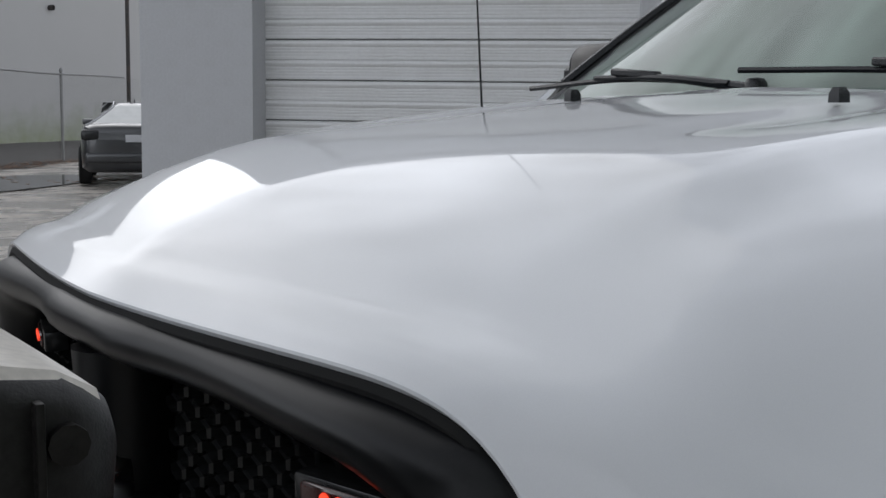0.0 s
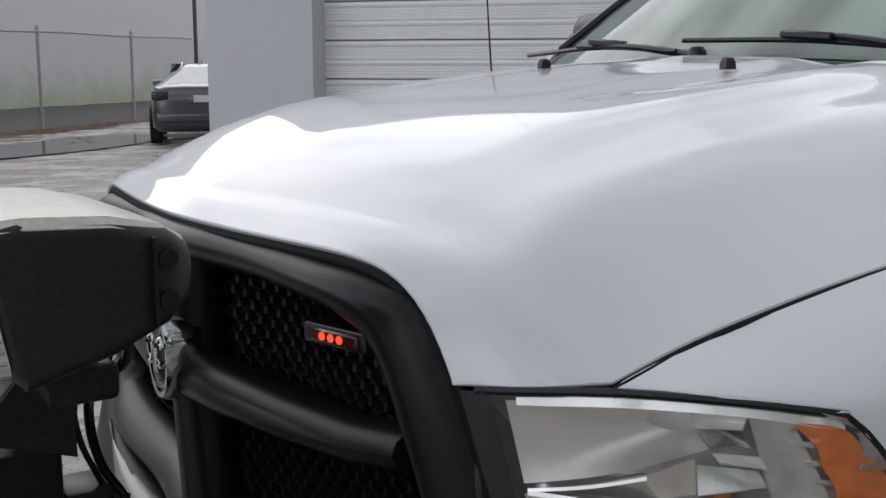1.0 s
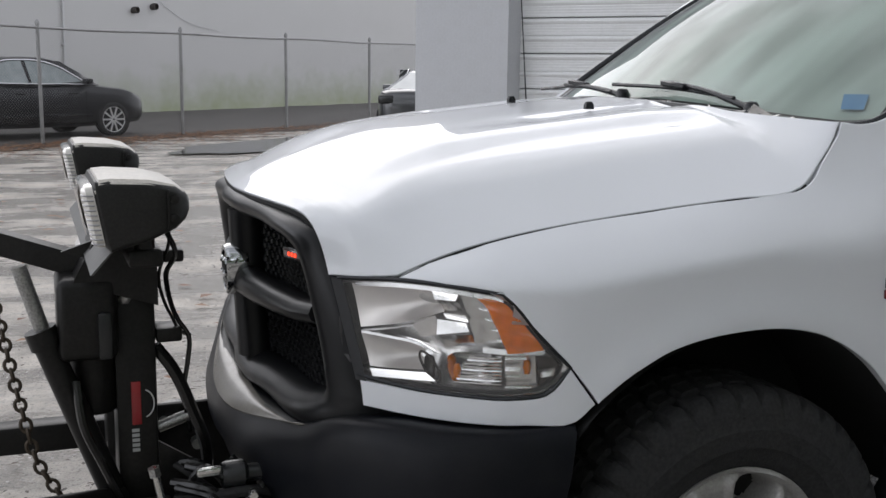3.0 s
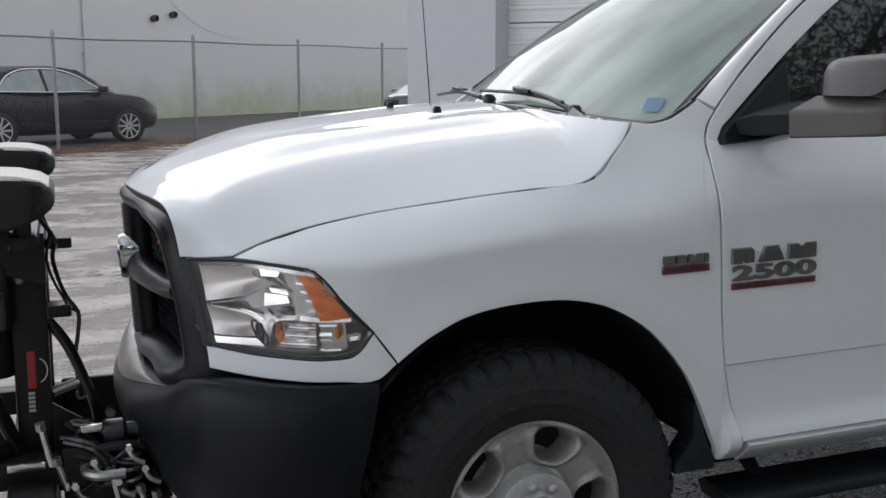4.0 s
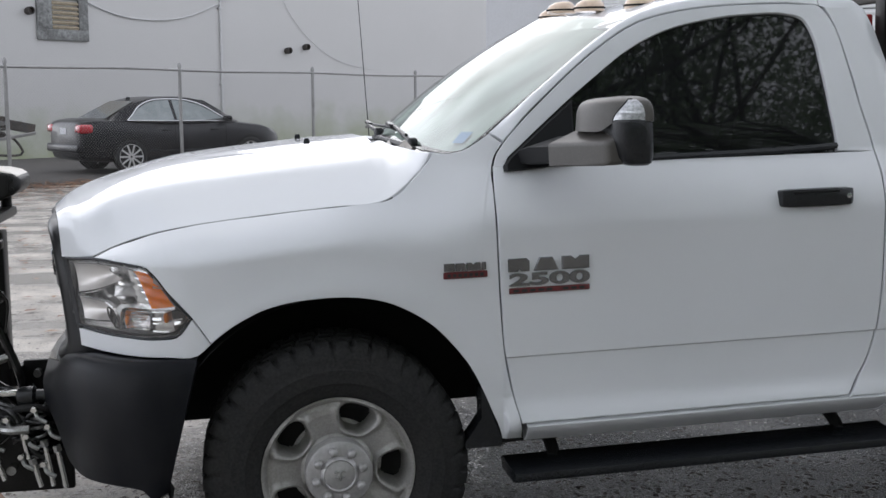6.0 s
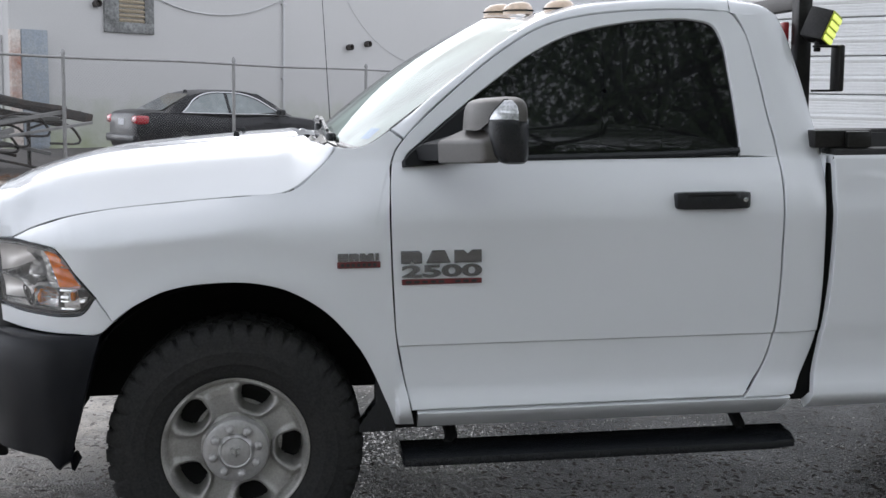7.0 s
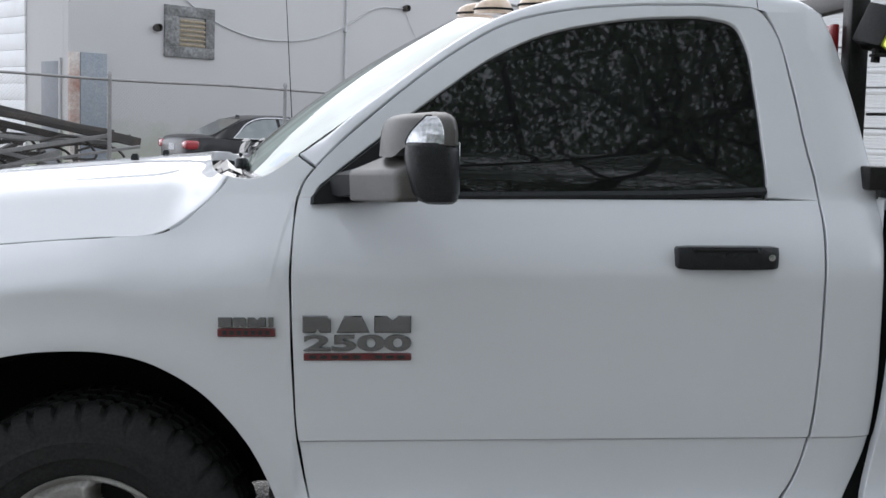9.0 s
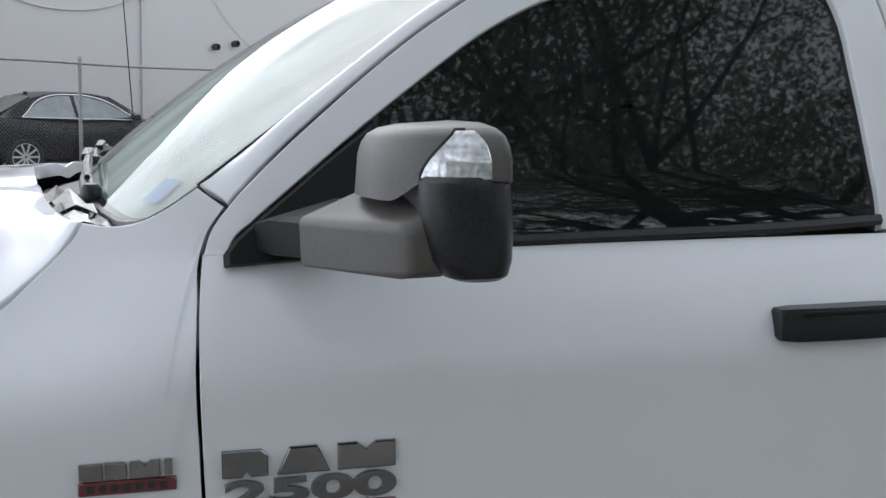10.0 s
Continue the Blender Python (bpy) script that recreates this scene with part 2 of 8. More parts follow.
def hazed(m, film, amount):
    """A thin pale film that lifts a pane's darks, painted in for veiling reflections."""
    n, l = m.node_tree.nodes, m.node_tree.links
    out = n["Material Output"]
    clear = out.inputs["Surface"].links[0].from_socket
    dif = n.new("ShaderNodeBsdfDiffuse")
    dif.inputs["Color"].default_value = (*film, 1)
    tc = n.new("ShaderNodeTexCoord")
    t = n.new("ShaderNodeTexNoise")
    t.inputs["Scale"].default_value = 3.0
    t.inputs["Detail"].default_value = 5
    r = n.new("ShaderNodeMapRange")
    r.inputs["To Min"].default_value, r.inputs["To Max"].default_value = amount * 0.5, amount * 1.5
    mx = n.new("ShaderNodeMixShader")
    l.new(tc.outputs["Object"], t.inputs["Vector"])
    l.new(t.outputs["Fac"], r.inputs["Value"])
    l.new(r.outputs["Result"], mx.inputs["Fac"])
    l.new(clear, mx.inputs[1])
    l.new(dif.outputs["BSDF"], mx.inputs[2])
    l.new(mx.outputs["Shader"], out.inputs["Surface"])


hazed(TINT, (0.52, 0.56, 0.60), 0.016)
hazed(CLEAR_LENS, (0.80, 0.78, 0.77), 0.05)

# ---- building tools ----
def mesh_object(name, bm, mat, smooth=True):
    bmesh.ops.recalc_face_normals(bm, faces=bm.faces)
    me = bpy.data.meshes.new(name)
    bm.to_mesh(me)
    bm.free()
    me.materials.append(mat)
    if smooth:
        me.polygons.foreach_set("use_smooth", [True] * len(me.polygons))
        me.set_sharp_from_angle(angle=radians(38))
    return new(name, me)


def part(name, bm, mat, parent=None, label="", smooth=True):
    ob = mesh_object(name, bm, mat, smooth)
    if parent:
        ob.parent = parent
    return tagged(ob, label)


def thing(name, at=(0, 0, 0), label="", category="", group="", kind="", m=None):
    ob = new(name)
    ob.matrix_world = m if m else Matrix.Translation(at)
    return tagged(ob, label, category, group, kind)


def curve_through(pts, per=6, sharp=()):
    """Smooth line through points, `per` steps for each stretch, with corners at the indices in sharp."""
    P = [np.array(p, float) for p in pts]
    n = len(P)
    tan = []
    for i in range(n):
        if i == 0:
            t = (P[1] - P[0]) / max(np.linalg.norm(P[1] - P[0]), 1e-9)
        elif i == n - 1:
            t = (P[-1] - P[-2]) / max(np.linalg.norm(P[-1] - P[-2]), 1e-9)
        else:
            a, b = np.linalg.norm(P[i] - P[i - 1]), np.linalg.norm(P[i + 1] - P[i])
            t = ((P[i] - P[i - 1]) / max(a, 1e-9) * b + (P[i + 1] - P[i]) / max(b, 1e-9) * a) / max(a + b, 1e-9)
        tan.append(t)
    out = []
    for i in range(n - 1):
        d = np.linalg.norm(P[i + 1] - P[i])
        t0 = (P[i + 1] - P[i]) if i in sharp else tan[i] * d
        t1 = (P[i + 1] - P[i]) if i + 1 in sharp else tan[i + 1] * d
        for k in range(per):
            s = k / per
            h00, h10, h01, h11 = 2 * s**3 - 3 * s**2 + 1, s**3 - 2 * s**2 + s, -2 * s**3 + 3 * s**2, s**3 - s**2
            out.append(h00 * P[i] + h10 * t0 + h01 * P[i + 1] + h11 * t1)
    out.append(P[-1])
    return out


def grid_bm(rows, close_u=False, close_v=False):
    """Quads over rows of points."""
    bm = bmesh.new()
    V = [[bm.verts.new(tuple(float(c) for c in p)) for p in r] for r in rows]
    nu, nv = len(V), len(V[0])
    for i in range(nu - (not close_u)):
        for j in range(nv - (not close_v)):
            q = [V[i][j], V[(i + 1) % nu][j], V[(i + 1) % nu][(j + 1) % nv], V[i][(j + 1) % nv]]
            bm.faces.new(q)
    bmesh.ops.remove_doubles(bm, verts=bm.verts, dist=0.00005)
    return bm


def rim(bm, depth=0.018, gap=0.003, lip=0.002, inside=Vector((0, 0.95, 0.3))):
    """Turns the border of a sheet inwards, so that it reads as a panel with a rounded edge and thickness."""
    bm.normal_update()
    for f in bm.faces:
        f.normal_update()
    c = sum((f.normal for f in bm.faces), Vector()) / max(len(bm.faces), 1)
    if c.dot(inside) > 0:
        bmesh.ops.reverse_faces(bm, faces=bm.faces)
    bm.normal_update()
    edges = [e for e in bm.edges if e.is_boundary]
    move = {}
    for e in edges:
        f = e.link_faces[0]
        mid = (e.verts[0].co + e.verts[1].co) / 2
        t = (e.verts[1].co - e.verts[0].co).normalized()
        o = t.cross(f.normal)
        if o.dot(mid - f.calc_center_median()) < 0:
            o = -o
        for v in e.verts:
            move.setdefault(v, []).append((o, f.normal.copy()))
    out_n = {v: (sum((a for a, _ in k), Vector()).normalized(), sum((b for _, b in k), Vector()).normalized()) for v, k in move.items()}
    c = sum((f.normal * f.calc_area() for f in bm.faces), Vector()).normalized()
    out_n = {v: (o, nn if nn.dot(c) > -0.1 else -nn) for v, (o, nn) in out_n.items()}
    for v, (o, nn) in out_n.items():
        v.co -= o * (gap + lip)
    ring = {v: bm.verts.new(v.co + o * lip - nn * lip) for v, (o, nn) in out_n.items()}
    deep = {v: bm.verts.new(v.co + o * lip - nn * depth) for v, (o, nn) in out_n.items()}
    for e in edges:
        a, b = e.verts
        try:
            bm.faces.new((a, b, ring[b], ring[a]))
            bm.faces.new((ring[a], ring[b], deep[b], deep[a]))
        except ValueError:
            pass
    return bm


def box_bm(x0, x1, y0, y1, z0, z1, bevel=0.0, seg=2, m=None, bm=None):
    own = bm is None
    bm = bm or bmesh.new()
    r = bmesh.ops.create_cube(bm, size=1.0)
    vs = r["verts"]
    for v in vs:
        v.co = Vector((x0 + (v.co.x + 0.5) * (x1 - x0), y0 + (v.co.y + 0.5) * (y1 - y0), z0 + (v.co.z + 0.5) * (z1 - z0)))
    es = list({e for v in vs for e in v.link_edges})
    if bevel:
        r = bmesh.ops.bevel(bm, geom=es, offset=bevel, segments=seg, affect="EDGES", profile=0.5)
        vs = list({v for f in r["faces"] for v in f.verts} | {v for v in vs if v.is_valid})
    if m is not None:
        bmesh.ops.transform(bm, matrix=m, verts=vs)
    return bm


def lathe_bm(profile, n=32, axis="y", center=(0, 0, 0)):
    """Turns (radius, height) pairs round an axis."""
    rows = []
    for k in range(n):
        a = 2 * math.pi * k / n
        row = []
        for r, h in profile:
            u, w = r * math.cos(a), r * math.sin(a)
            p = {"y": (u, h, w), "z": (u, w, h), "x": (h, u, w)}[axis]
            row.append((p[0] + center[0], p[1] + center[1], p[2] + center[2]))
        rows.append(row)
    return grid_bm(rows, close_u=True)


def tube_bm(pts, r, n=8, bm=None, closed=False):
    """A round bar along points; r may be one radius or one for each point."""
    bm = bm or bmesh.new()
    P = [Vector(p) for p in pts]
    rad = r if isinstance(r, (list, tuple)) else [r] * len(P)
    up = Vector((0, 0, 1))
    rings = []
    prev = None
    for i, p in enumerate(P):
        t = (P[min(i + 1, len(P) - 1)] - P[max(i - 1, 0)])
        t = t.normalized() if t.length > 1e-9 else up
        if prev is None:
            a = t.cross(up if abs(t.z) < 0.9 else Vector((1, 0, 0))).normalized()
        else:
            a = (prev - t * prev.dot(t))
            a = a.normalized() if a.length > 1e-6 else t.orthogonal().normalized()
        prev = a
        b = t.cross(a)
        rings.append([bm.verts.new(p + (a * math.cos(2 * math.pi * k / n) + b * math.sin(2 * math.pi * k / n)) * rad[i]) for k in range(n)])
    for i in range(len(rings) - 1):
        for k in range(n):
            bm.faces.new((rings[i][k], rings[i + 1][k], rings[i + 1][(k + 1) % n], rings[i][(k + 1) % n]))
    if not closed:
        bm.faces.new(rings[0][::-1])
        bm.faces.new(rings[-1])
    return bm


def loft_bm(rings, cap=True):
    """Skin over closed rings of points."""
    bm = bmesh.new()
    V = [[bm.verts.new(tuple(float(c) for c in p)) for p in r] for r in rings]
    n = len(V[0])
    for i in range(len(V) - 1):
        for k in range(n):
            bm.faces.new((V[i][k], V[i + 1][k], V[i + 1][(k + 1) % n], V[i][(k + 1) % n]))
    if cap:
        bm.faces.new(V[0][::-1])
        bm.faces.new(V[-1])
    return bm


def rounded_rect(w, h, r, seg=4, cx=0.0, cy=0.0):
    """Corner-rounded outline in a plane, anticlockwise."""
    out = []
    for sx, sy, a0 in ((1, 1, 0), (-1, 1, 90), (-1, -1, 180), (1, -1, 270)):
        for k in range(seg + 1):
            a = radians(a0 + 90 * k / seg)
            out.append((cx + sx * (w / 2 - r) + r * math.cos(a), cy + sy * (h / 2 - r) + r * math.sin(a)))
    return out


def smoothstep(a, b, x):
    t = np.clip((np.asarray(x, float) - a) / (b - a), 0, 1)
    return t * t * (3 - 2 * t)


def mirrored(bm, yc):
    """A copy of a mesh on the other side of the truck's middle."""
    other = bm.copy()
    for v in other.verts:
        v.co.y = 2 * yc - v.co.y
    bmesh.ops.reverse_faces(other, faces=other.faces)
    return other

# ---- the yard: its own axes, along the fence (d) and across it (n) ----
SD, SN = Vector((0.760, 0.649, 0)).normalized(), Vector((-0.649, 0.760, 0)).normalized()


def site(a, n, z=0.0):
    return SD * a + SN * n + Vector((0, 0, z))


SITE = Matrix(((SD.x, SN.x, 0, 0), (SD.y, SN.y, 0, 0), (0, 0, 1, 0), (0, 0, 0, 1)))


def ground_material():
    m = bpy.data.materials.new("wet_asphalt_and_grit")
    m.use_nodes = True
    n, l = m.node_tree.nodes, m.node_tree.links
    b = n["Principled BSDF"]
    tc = n.new("ShaderNodeTexCoord")

    def noise_at(scale, detail=5, rough=0.6, stretch=None):
        t = n.new("ShaderNodeTexNoise")
        t.inputs["Scale"].default_value = scale
        t.inputs["Detail"].default_value = detail
        t.inputs["Roughness"].default_value = rough
        if stretch:
            mp = n.new("ShaderNodeMapping")
            mp.inputs["Rotation"].default_value = (0, 0, radians(stretch[0]))
            mp.inputs["Scale"].default_value = (1, stretch[1], 1)
            l.new(tc.outputs["Object"], mp.inputs["Vector"])
            l.new(mp.outputs["Vector"], t.inputs["Vector"])
        else:
            l.new(tc.outputs["Object"], t.inputs["Vector"])
        return t.outputs["Fac"]

    def ramp(v, a, b2, lo=0.0, hi=1.0):
        r = n.new("ShaderNodeMapRange")
        r.inputs["From Min"].default_value, r.inputs["From Max"].default_value = a, b2
        r.inputs["To Min"].default_value, r.inputs["To Max"].default_value = lo, hi
        l.new(v, r.inputs["Value"])
        return r.outputs["Result"]

    def mix(f, c1, c2):
        x = n.new("ShaderNodeMixRGB")
        l.new(f, x.inputs["Fac"])
        for s, c in (("Color1", c1), ("Color2", c2)):
            if isinstance(c, tuple):
                x.inputs[s].default_value = (*c, 1)
            else:
                l.new(c, x.inputs[s])
        return x.outputs["Color"]

    # coarse asphalt round the truck, pale silt washed over the yard beyond
    where = n.new("ShaderNodeSeparateXYZ")
    l.new(tc.outputs["Object"], where.inputs["Vector"])
    drift = n.new("ShaderNodeMath")
    drift.operation = "MULTIPLY_ADD"
    drift.inputs[1].default_value = 5.0
    l.new(noise_at(0.45, 6, 0.65), drift.inputs[0])
    # unseen near side paled too, added to bounce light onto the doors
    near_bounce = n.new("ShaderNodeMath")
    near_bounce.operation = "MULTIPLY"
    near_bounce.inputs[1].default_value = -2.4
    l.new(where.outputs["Y"], near_bounce.inputs[0])
    either = n.new("ShaderNodeMath")
    either.operation = "MAXIMUM"
    l.new(where.outputs["Y"], either.inputs[0])
    l.new(near_bounce.outputs["Value"], either.inputs[1])
    l.new(either.outputs["Value"], drift.inputs[2])
    forward = n.new("ShaderNodeMath")
    l.new(drift.outputs["Value"], forward.inputs[0])
    l.new(ramp(where.outputs["X"], -1.6, 1.2, 3.2, -0.6), forward.inputs[1])
    silted = ramp(forward.outputs["Value"], 4.6, 6.0)
    wet = ramp(noise_at(0.75, 6, 0.62, (25, 2.2)), 0.42, 0.56)
    silt = ramp(noise_at(1.9, 7, 0.7), 0.40, 0.58)
    fine = noise_at(70, 4)
    stones = n.new("ShaderNodeTexVoronoi")
    stones.inputs["Scale"].default_value = 95
    l.new(tc.outputs["Object"], stones.inputs["Vector"])
    tone = n.new("ShaderNodeSeparateColor")
    l.new(stones.outputs["Color"], tone.inputs["Color"])
    asphalt = mix(ramp(tone.outputs["Red"], 0.3, 1.0), (0.022, 0.021, 0.020), (0.15, 0.144, 0.135))
    asphalt = mix(ramp(noise_at(3.0, 6, 0.7), 0.5, 0.68), asphalt, (0.085, 0.076, 0.064))
    mud = mix(silt, (0.36, 0.33, 0.295), (0.70, 0.645, 0.575))
    mud = mix(wet, mud, (0.24, 0.222, 0.20))
    mud = mix(ramp(fine, 0.54, 0.70), mud, (0.44, 0.405, 0.36))
    mud = mix(ramp(fine, 0.44, 0.30), mud, (0.05, 0.045, 0.04))
    l.new(mix(silted, asphalt, mud), b.inputs["Base Color"])
    damp = n.new("ShaderNodeMixRGB")
    l.new(silted, damp.inputs["Fac"])
    l.new(ramp(noise_at(1.3, 5), 0.38, 0.62, 0.07, 0.26), damp.inputs["Color1"])
    l.new(ramp(wet, 0, 1, 0.55, 0.10), damp.inputs["Color2"])
    l.new(damp.outputs["Color"], b.inputs["Roughness"])
    b.inputs["Specular IOR Level"].default_value = 0.6
    rubble = n.new("ShaderNodeMath")
    rubble.operation = "MULTIPLY_ADD"
    rubble.inputs[1].default_value = 3.4
    l.new(noise_at(11, 5), rubble.inputs[0])
    l.new(ramp(fine, 0.25, 0.75), rubble.inputs[2])
    relief = n.new("ShaderNodeMixRGB")
    l.new(silted, relief.inputs["Fac"])
    l.new(ramp(stones.outputs["Distance"], 0.0, 0.75, 2.8, 0.0), relief.inputs["Color1"])
    l.new(rubble.outputs["Value"], relief.inputs["Color2"])
    bp = n.new("ShaderNodeBump")
    bp.inputs["Distance"].default_value = 0.013
    l.new(ramp(wet, 0, 1, 0.85, 0.45), bp.inputs["Strength"])
    l.new(relief.outputs["Color"], bp.inputs["Height"])
    l.new(bp.outputs["Normal"], b.inputs["Normal"])
    return m


GROUND = ground_material()
gx = np.concatenate([[-900, -300, -100, -50, -30], np.arange(-20, 30.1, 0.5), [40, 60, 100, 300, 900]])
gy = np.concatenate([[-900, -300, -100, -50, -30], np.arange(-12, 46.1, 0.5), [60, 100, 300, 900]])


def ground_z(x, y):
    if -20 < x < 30 and -12 < y < 46:
        return 0.018 * (noise.noise(Vector((x * 0.5, y * 0.5, 0))) - 0.1) + 0.006 * noise.noise(Vector((x * 2.1, y * 2.1, 3)))
    return 0.0


ground = mesh_object("ground", grid_bm([[(x, y, ground_z(x, y)) for y in gy] for x in gx]), GROUND)
tagged(ground, "wet grey asphalt yard with grit and dark damp patches", "ground", kind="structure")


def wall_piece(name, a0, a1, n0, n1, z0, z1, mat, label, bevel=0.01):
    ob = mesh_object(name, box_bm(a0, a1, n0, n1, z0, z1, bevel, 1), mat, smooth=False)
    ob.matrix_world = SITE
    return tagged(ob, label, "wall", kind="structure")


# the long white building behind the fence
WALL_N = 24.5
wall_north = wall_piece("wall_north", 11.55, 75, WALL_N, WALL_N + 0.3, -0.1, 9.0, WHITE_WALL, "long white painted warehouse wall, mossy at its foot")
wall_west = wall_piece("wall_west", 11.55, 11.85, WALL_N + 0.3, 55, -0.1, 9.0, WHITE_WALL, "white painted end wall of the warehouse")
wall_piece("trim_roof_edge", 11.5, 75, WALL_N - 0.06, 55, 9.0, 9.15, GALV, "grey metal roof edge of the warehouse")


# ---- things on the long wall ----
louver = thing("wall_louver", label="old louvred vent in a weathered grey wooden frame", category="vent", m=SITE)
OLD_WOOD = material("weathered_grey_wood", (0.20, 0.205, 0.20), 0.85, grain=0.35, grain_scale=12, stain=0.9, stain_scale=2.6, stain_color=(0.045, 0.042, 0.04))
TAN_WOOD = material("tan_louvre_slats", (0.34, 0.29, 0.21), 0.7, grain=0.2, grain_scale=15, stain=0.4, stain_scale=4)
LA0, LA1, LZ0, LZ1 = 14.24, 15.79, 3.13, 4.51
for a0, a1, z0, z1 in ((LA0, LA1, 4.22, LZ1), (LA0, LA1, LZ0, 3.42), (LA0, 14.68, 3.42, 4.22), (15.50, LA1, 3.42, 4.22)):
    part("frame", box_bm(a0, a1, WALL_N - 0.08, WALL_N + 0.05, z0, z1, 0.01), OLD_WOOD, louver)
for k in range(6):
    z = 3.46 + 0.128 * k
    part("slat", box_bm(14.69, 15.49, -0.05, 0.05, -0.012, 0.05, 0.004, 1, Matrix.Translation((0, WALL_N - 0.02, z)) @ Matrix.Rotation(radians(30), 4, "X")), TAN_WOOD, louver)
part("backing", box_bm(14.68, 15.50, WALL_N + 0.002, WALL_N + 0.03, 3.42, 4.22), DARK_GAP, louver)

panel = thing("steel_cabinet", label="faded blue steel cabinet with a rusty side", category="cabinet", m=SITE)
part("door", box_bm(11.80, 12.52, WALL_N - 0.16, WALL_N - 0.12, 0.05, 3.06, 0.012), BLUE_STEEL, panel)
PEELING = material("peeling_rust_streaked_paint", (0.50, 0.46, 0.42), 0.8, grain=0.15, grain_scale=15, stain=0.95, stain_scale=1.3, stain_color=(0.24, 0.075, 0.035))
part("side_panel", box_bm(11.52, 11.79, WALL_N - 0.14, WALL_N - 0.003, 0.05, 3.04, 0.012), PEELING, panel, "rust-streaked side panel")
part("body", box_bm(11.80, 12.50, WALL_N - 0.118, WALL_N - 0.002, 0.0, 3.04, 0.005), BLUE_STEEL, panel)

PIPE = material("painted_pipe", (0.46, 0.46, 0.46), 0.6, stain=0.3, stain_scale=2)
pipe = thing("wall_conduit", label="grey conduit pipe fixed up the white wall", category="pipe", m=SITE)
part("tube", tube_bm([(20.5, WALL_N - 0.05, 0.0), (20.5, WALL_N - 0.05, 8.5)], 0.034, 8), PIPE, pipe)
for z in (2.0, 4.3, 6.5):
    part("clip", box_bm(20.42, 20.58, WALL_N - 0.11, WALL_N - 0.003, z, z + 0.05, 0.004), PIPE, pipe)
cab = thing("wall_cable", label="slack grey cable hung along the white wall", category="cable", m=SITE)
part("strand", tube_bm([(a, WALL_N - 0.04, z) for a, z in curve_through([(13.9, 5.6), (14.6, 4.9), (15.81, 4.2), (16.67, 3.93), (17.86, 3.83), (19.11, 3.97), (20.4, 4.44), (21.75, 5.16), (22.9, 5.25)], 5)], 0.022, 6), PIPE, cab)
cab2 = thing("wall_cable", label="thin grey cable running down the white wall", category="cable", m=SITE)
part("strand", tube_bm([(a, WALL_N - 0.04, z) for a, z in curve_through([(22.9, 5.2), (23.4, 4.4), (24.4, 3.5), (25.6, 2.9), (27.4, 2.6)], 5)], 0.008, 6), PIPE, cab2)
for k, (a, z) in enumerate(((23.3, 3.12), (24.13, 3.265), (22.92, 5.25), (36.5, 4.98), (14.0, 3.85))):
    v = thing("vent_pipe", label="short dark vent pipe sticking out of the wall", category="vent", group="wall vents", m=SITE @ Matrix.Translation((a, WALL_N, z)))
    part("pipe", lathe_bm([(0.001, -0.10), (0.075, -0.10), (0.085, -0.16), (0.095, -0.16), (0.095, -0.002)], 14, "y"), SCRAP, v)
    part("hood", lathe_bm([(0.086, -0.17), (0.104, -0.17), (0.104, -0.03), (0.086, -0.03)], 14, "y", (0, -0.03, 0.012)), SCRAP, v)

sign = thing("wall_panel", label="white sheet metal panel high on the warehouse wall", category="panel", m=SITE)
part("sheet", box_bm(24.0, 31.5, WALL_N - 0.07, WALL_N - 0.002, 5.93, 7.2, 0.006), DOOR_METAL, sign)
part("lower_edge", box_bm(24.0, 31.5, WALL_N - 0.09, WALL_N - 0.002, 5.87, 5.928, 0.006), GALV, sign)

# doors in the end wall
GD = material("grey_steel_door", (0.17, 0.18, 0.195), 0.55, stain=0.4, stain_scale=2)
d1 = thing("door_1", label="grey steel door in the white end wall", kind="structure", category="door", m=SITE)
part("leaf", box_bm(11.50, 11.545, 24.95, 26.0, 0.0, 2.82, 0.01), GD, d1)
part("frame", box_bm(11.48, 11.546, 24.88, 24.94, 0.0, 2.9, 0.01), WHITE_WALL, d1)
d2 = thing("door_2", label="white sectional roll-up door in the end wall", kind="structure", category="door", m=SITE)
for k in range(12):
    part("panel", box_bm(11.49, 11.545, 27.0, 31.5, 0.003 + k * 0.45, 0.447 + k * 0.45, 0.004), DOOR_METAL, d2)

# ---- chain-link fence ----
FENCE_N, FENCE_Z = 15.9, 2.17
fence = thing("chain_link_fence", label="rusty galvanised chain-link fence with a top rail", category="fence", m=SITE)
posts = [0.7, 4.45, 8.25, 12.07, 15.87, 19.58, 23.34]
post_bm_z = FENCE_Z + 0.06
for a in posts:
    pp = part("post", tube_bm([(a, FENCE_N, -0.05), (a, FENCE_N, post_bm_z - 0.02)], 0.036, 10), GALV, fence)
    part("cap", lathe_bm([(0.042, -0.02), (0.045, 0.01), (0.034, 0.05), (0.012, 0.075), (0.001, 0.078)], 10, "z", (a, FENCE_N, post_bm_z - 0.02)), GALV, pp)
part("top_rail", tube_bm([(a, FENCE_N - 0.0, FENCE_Z - 0.03 + 0.012 * math.sin(a * 1.3)) for a in np.arange(-3.0, 26.7, 0.6)], 0.024, 8), GALV, fence)


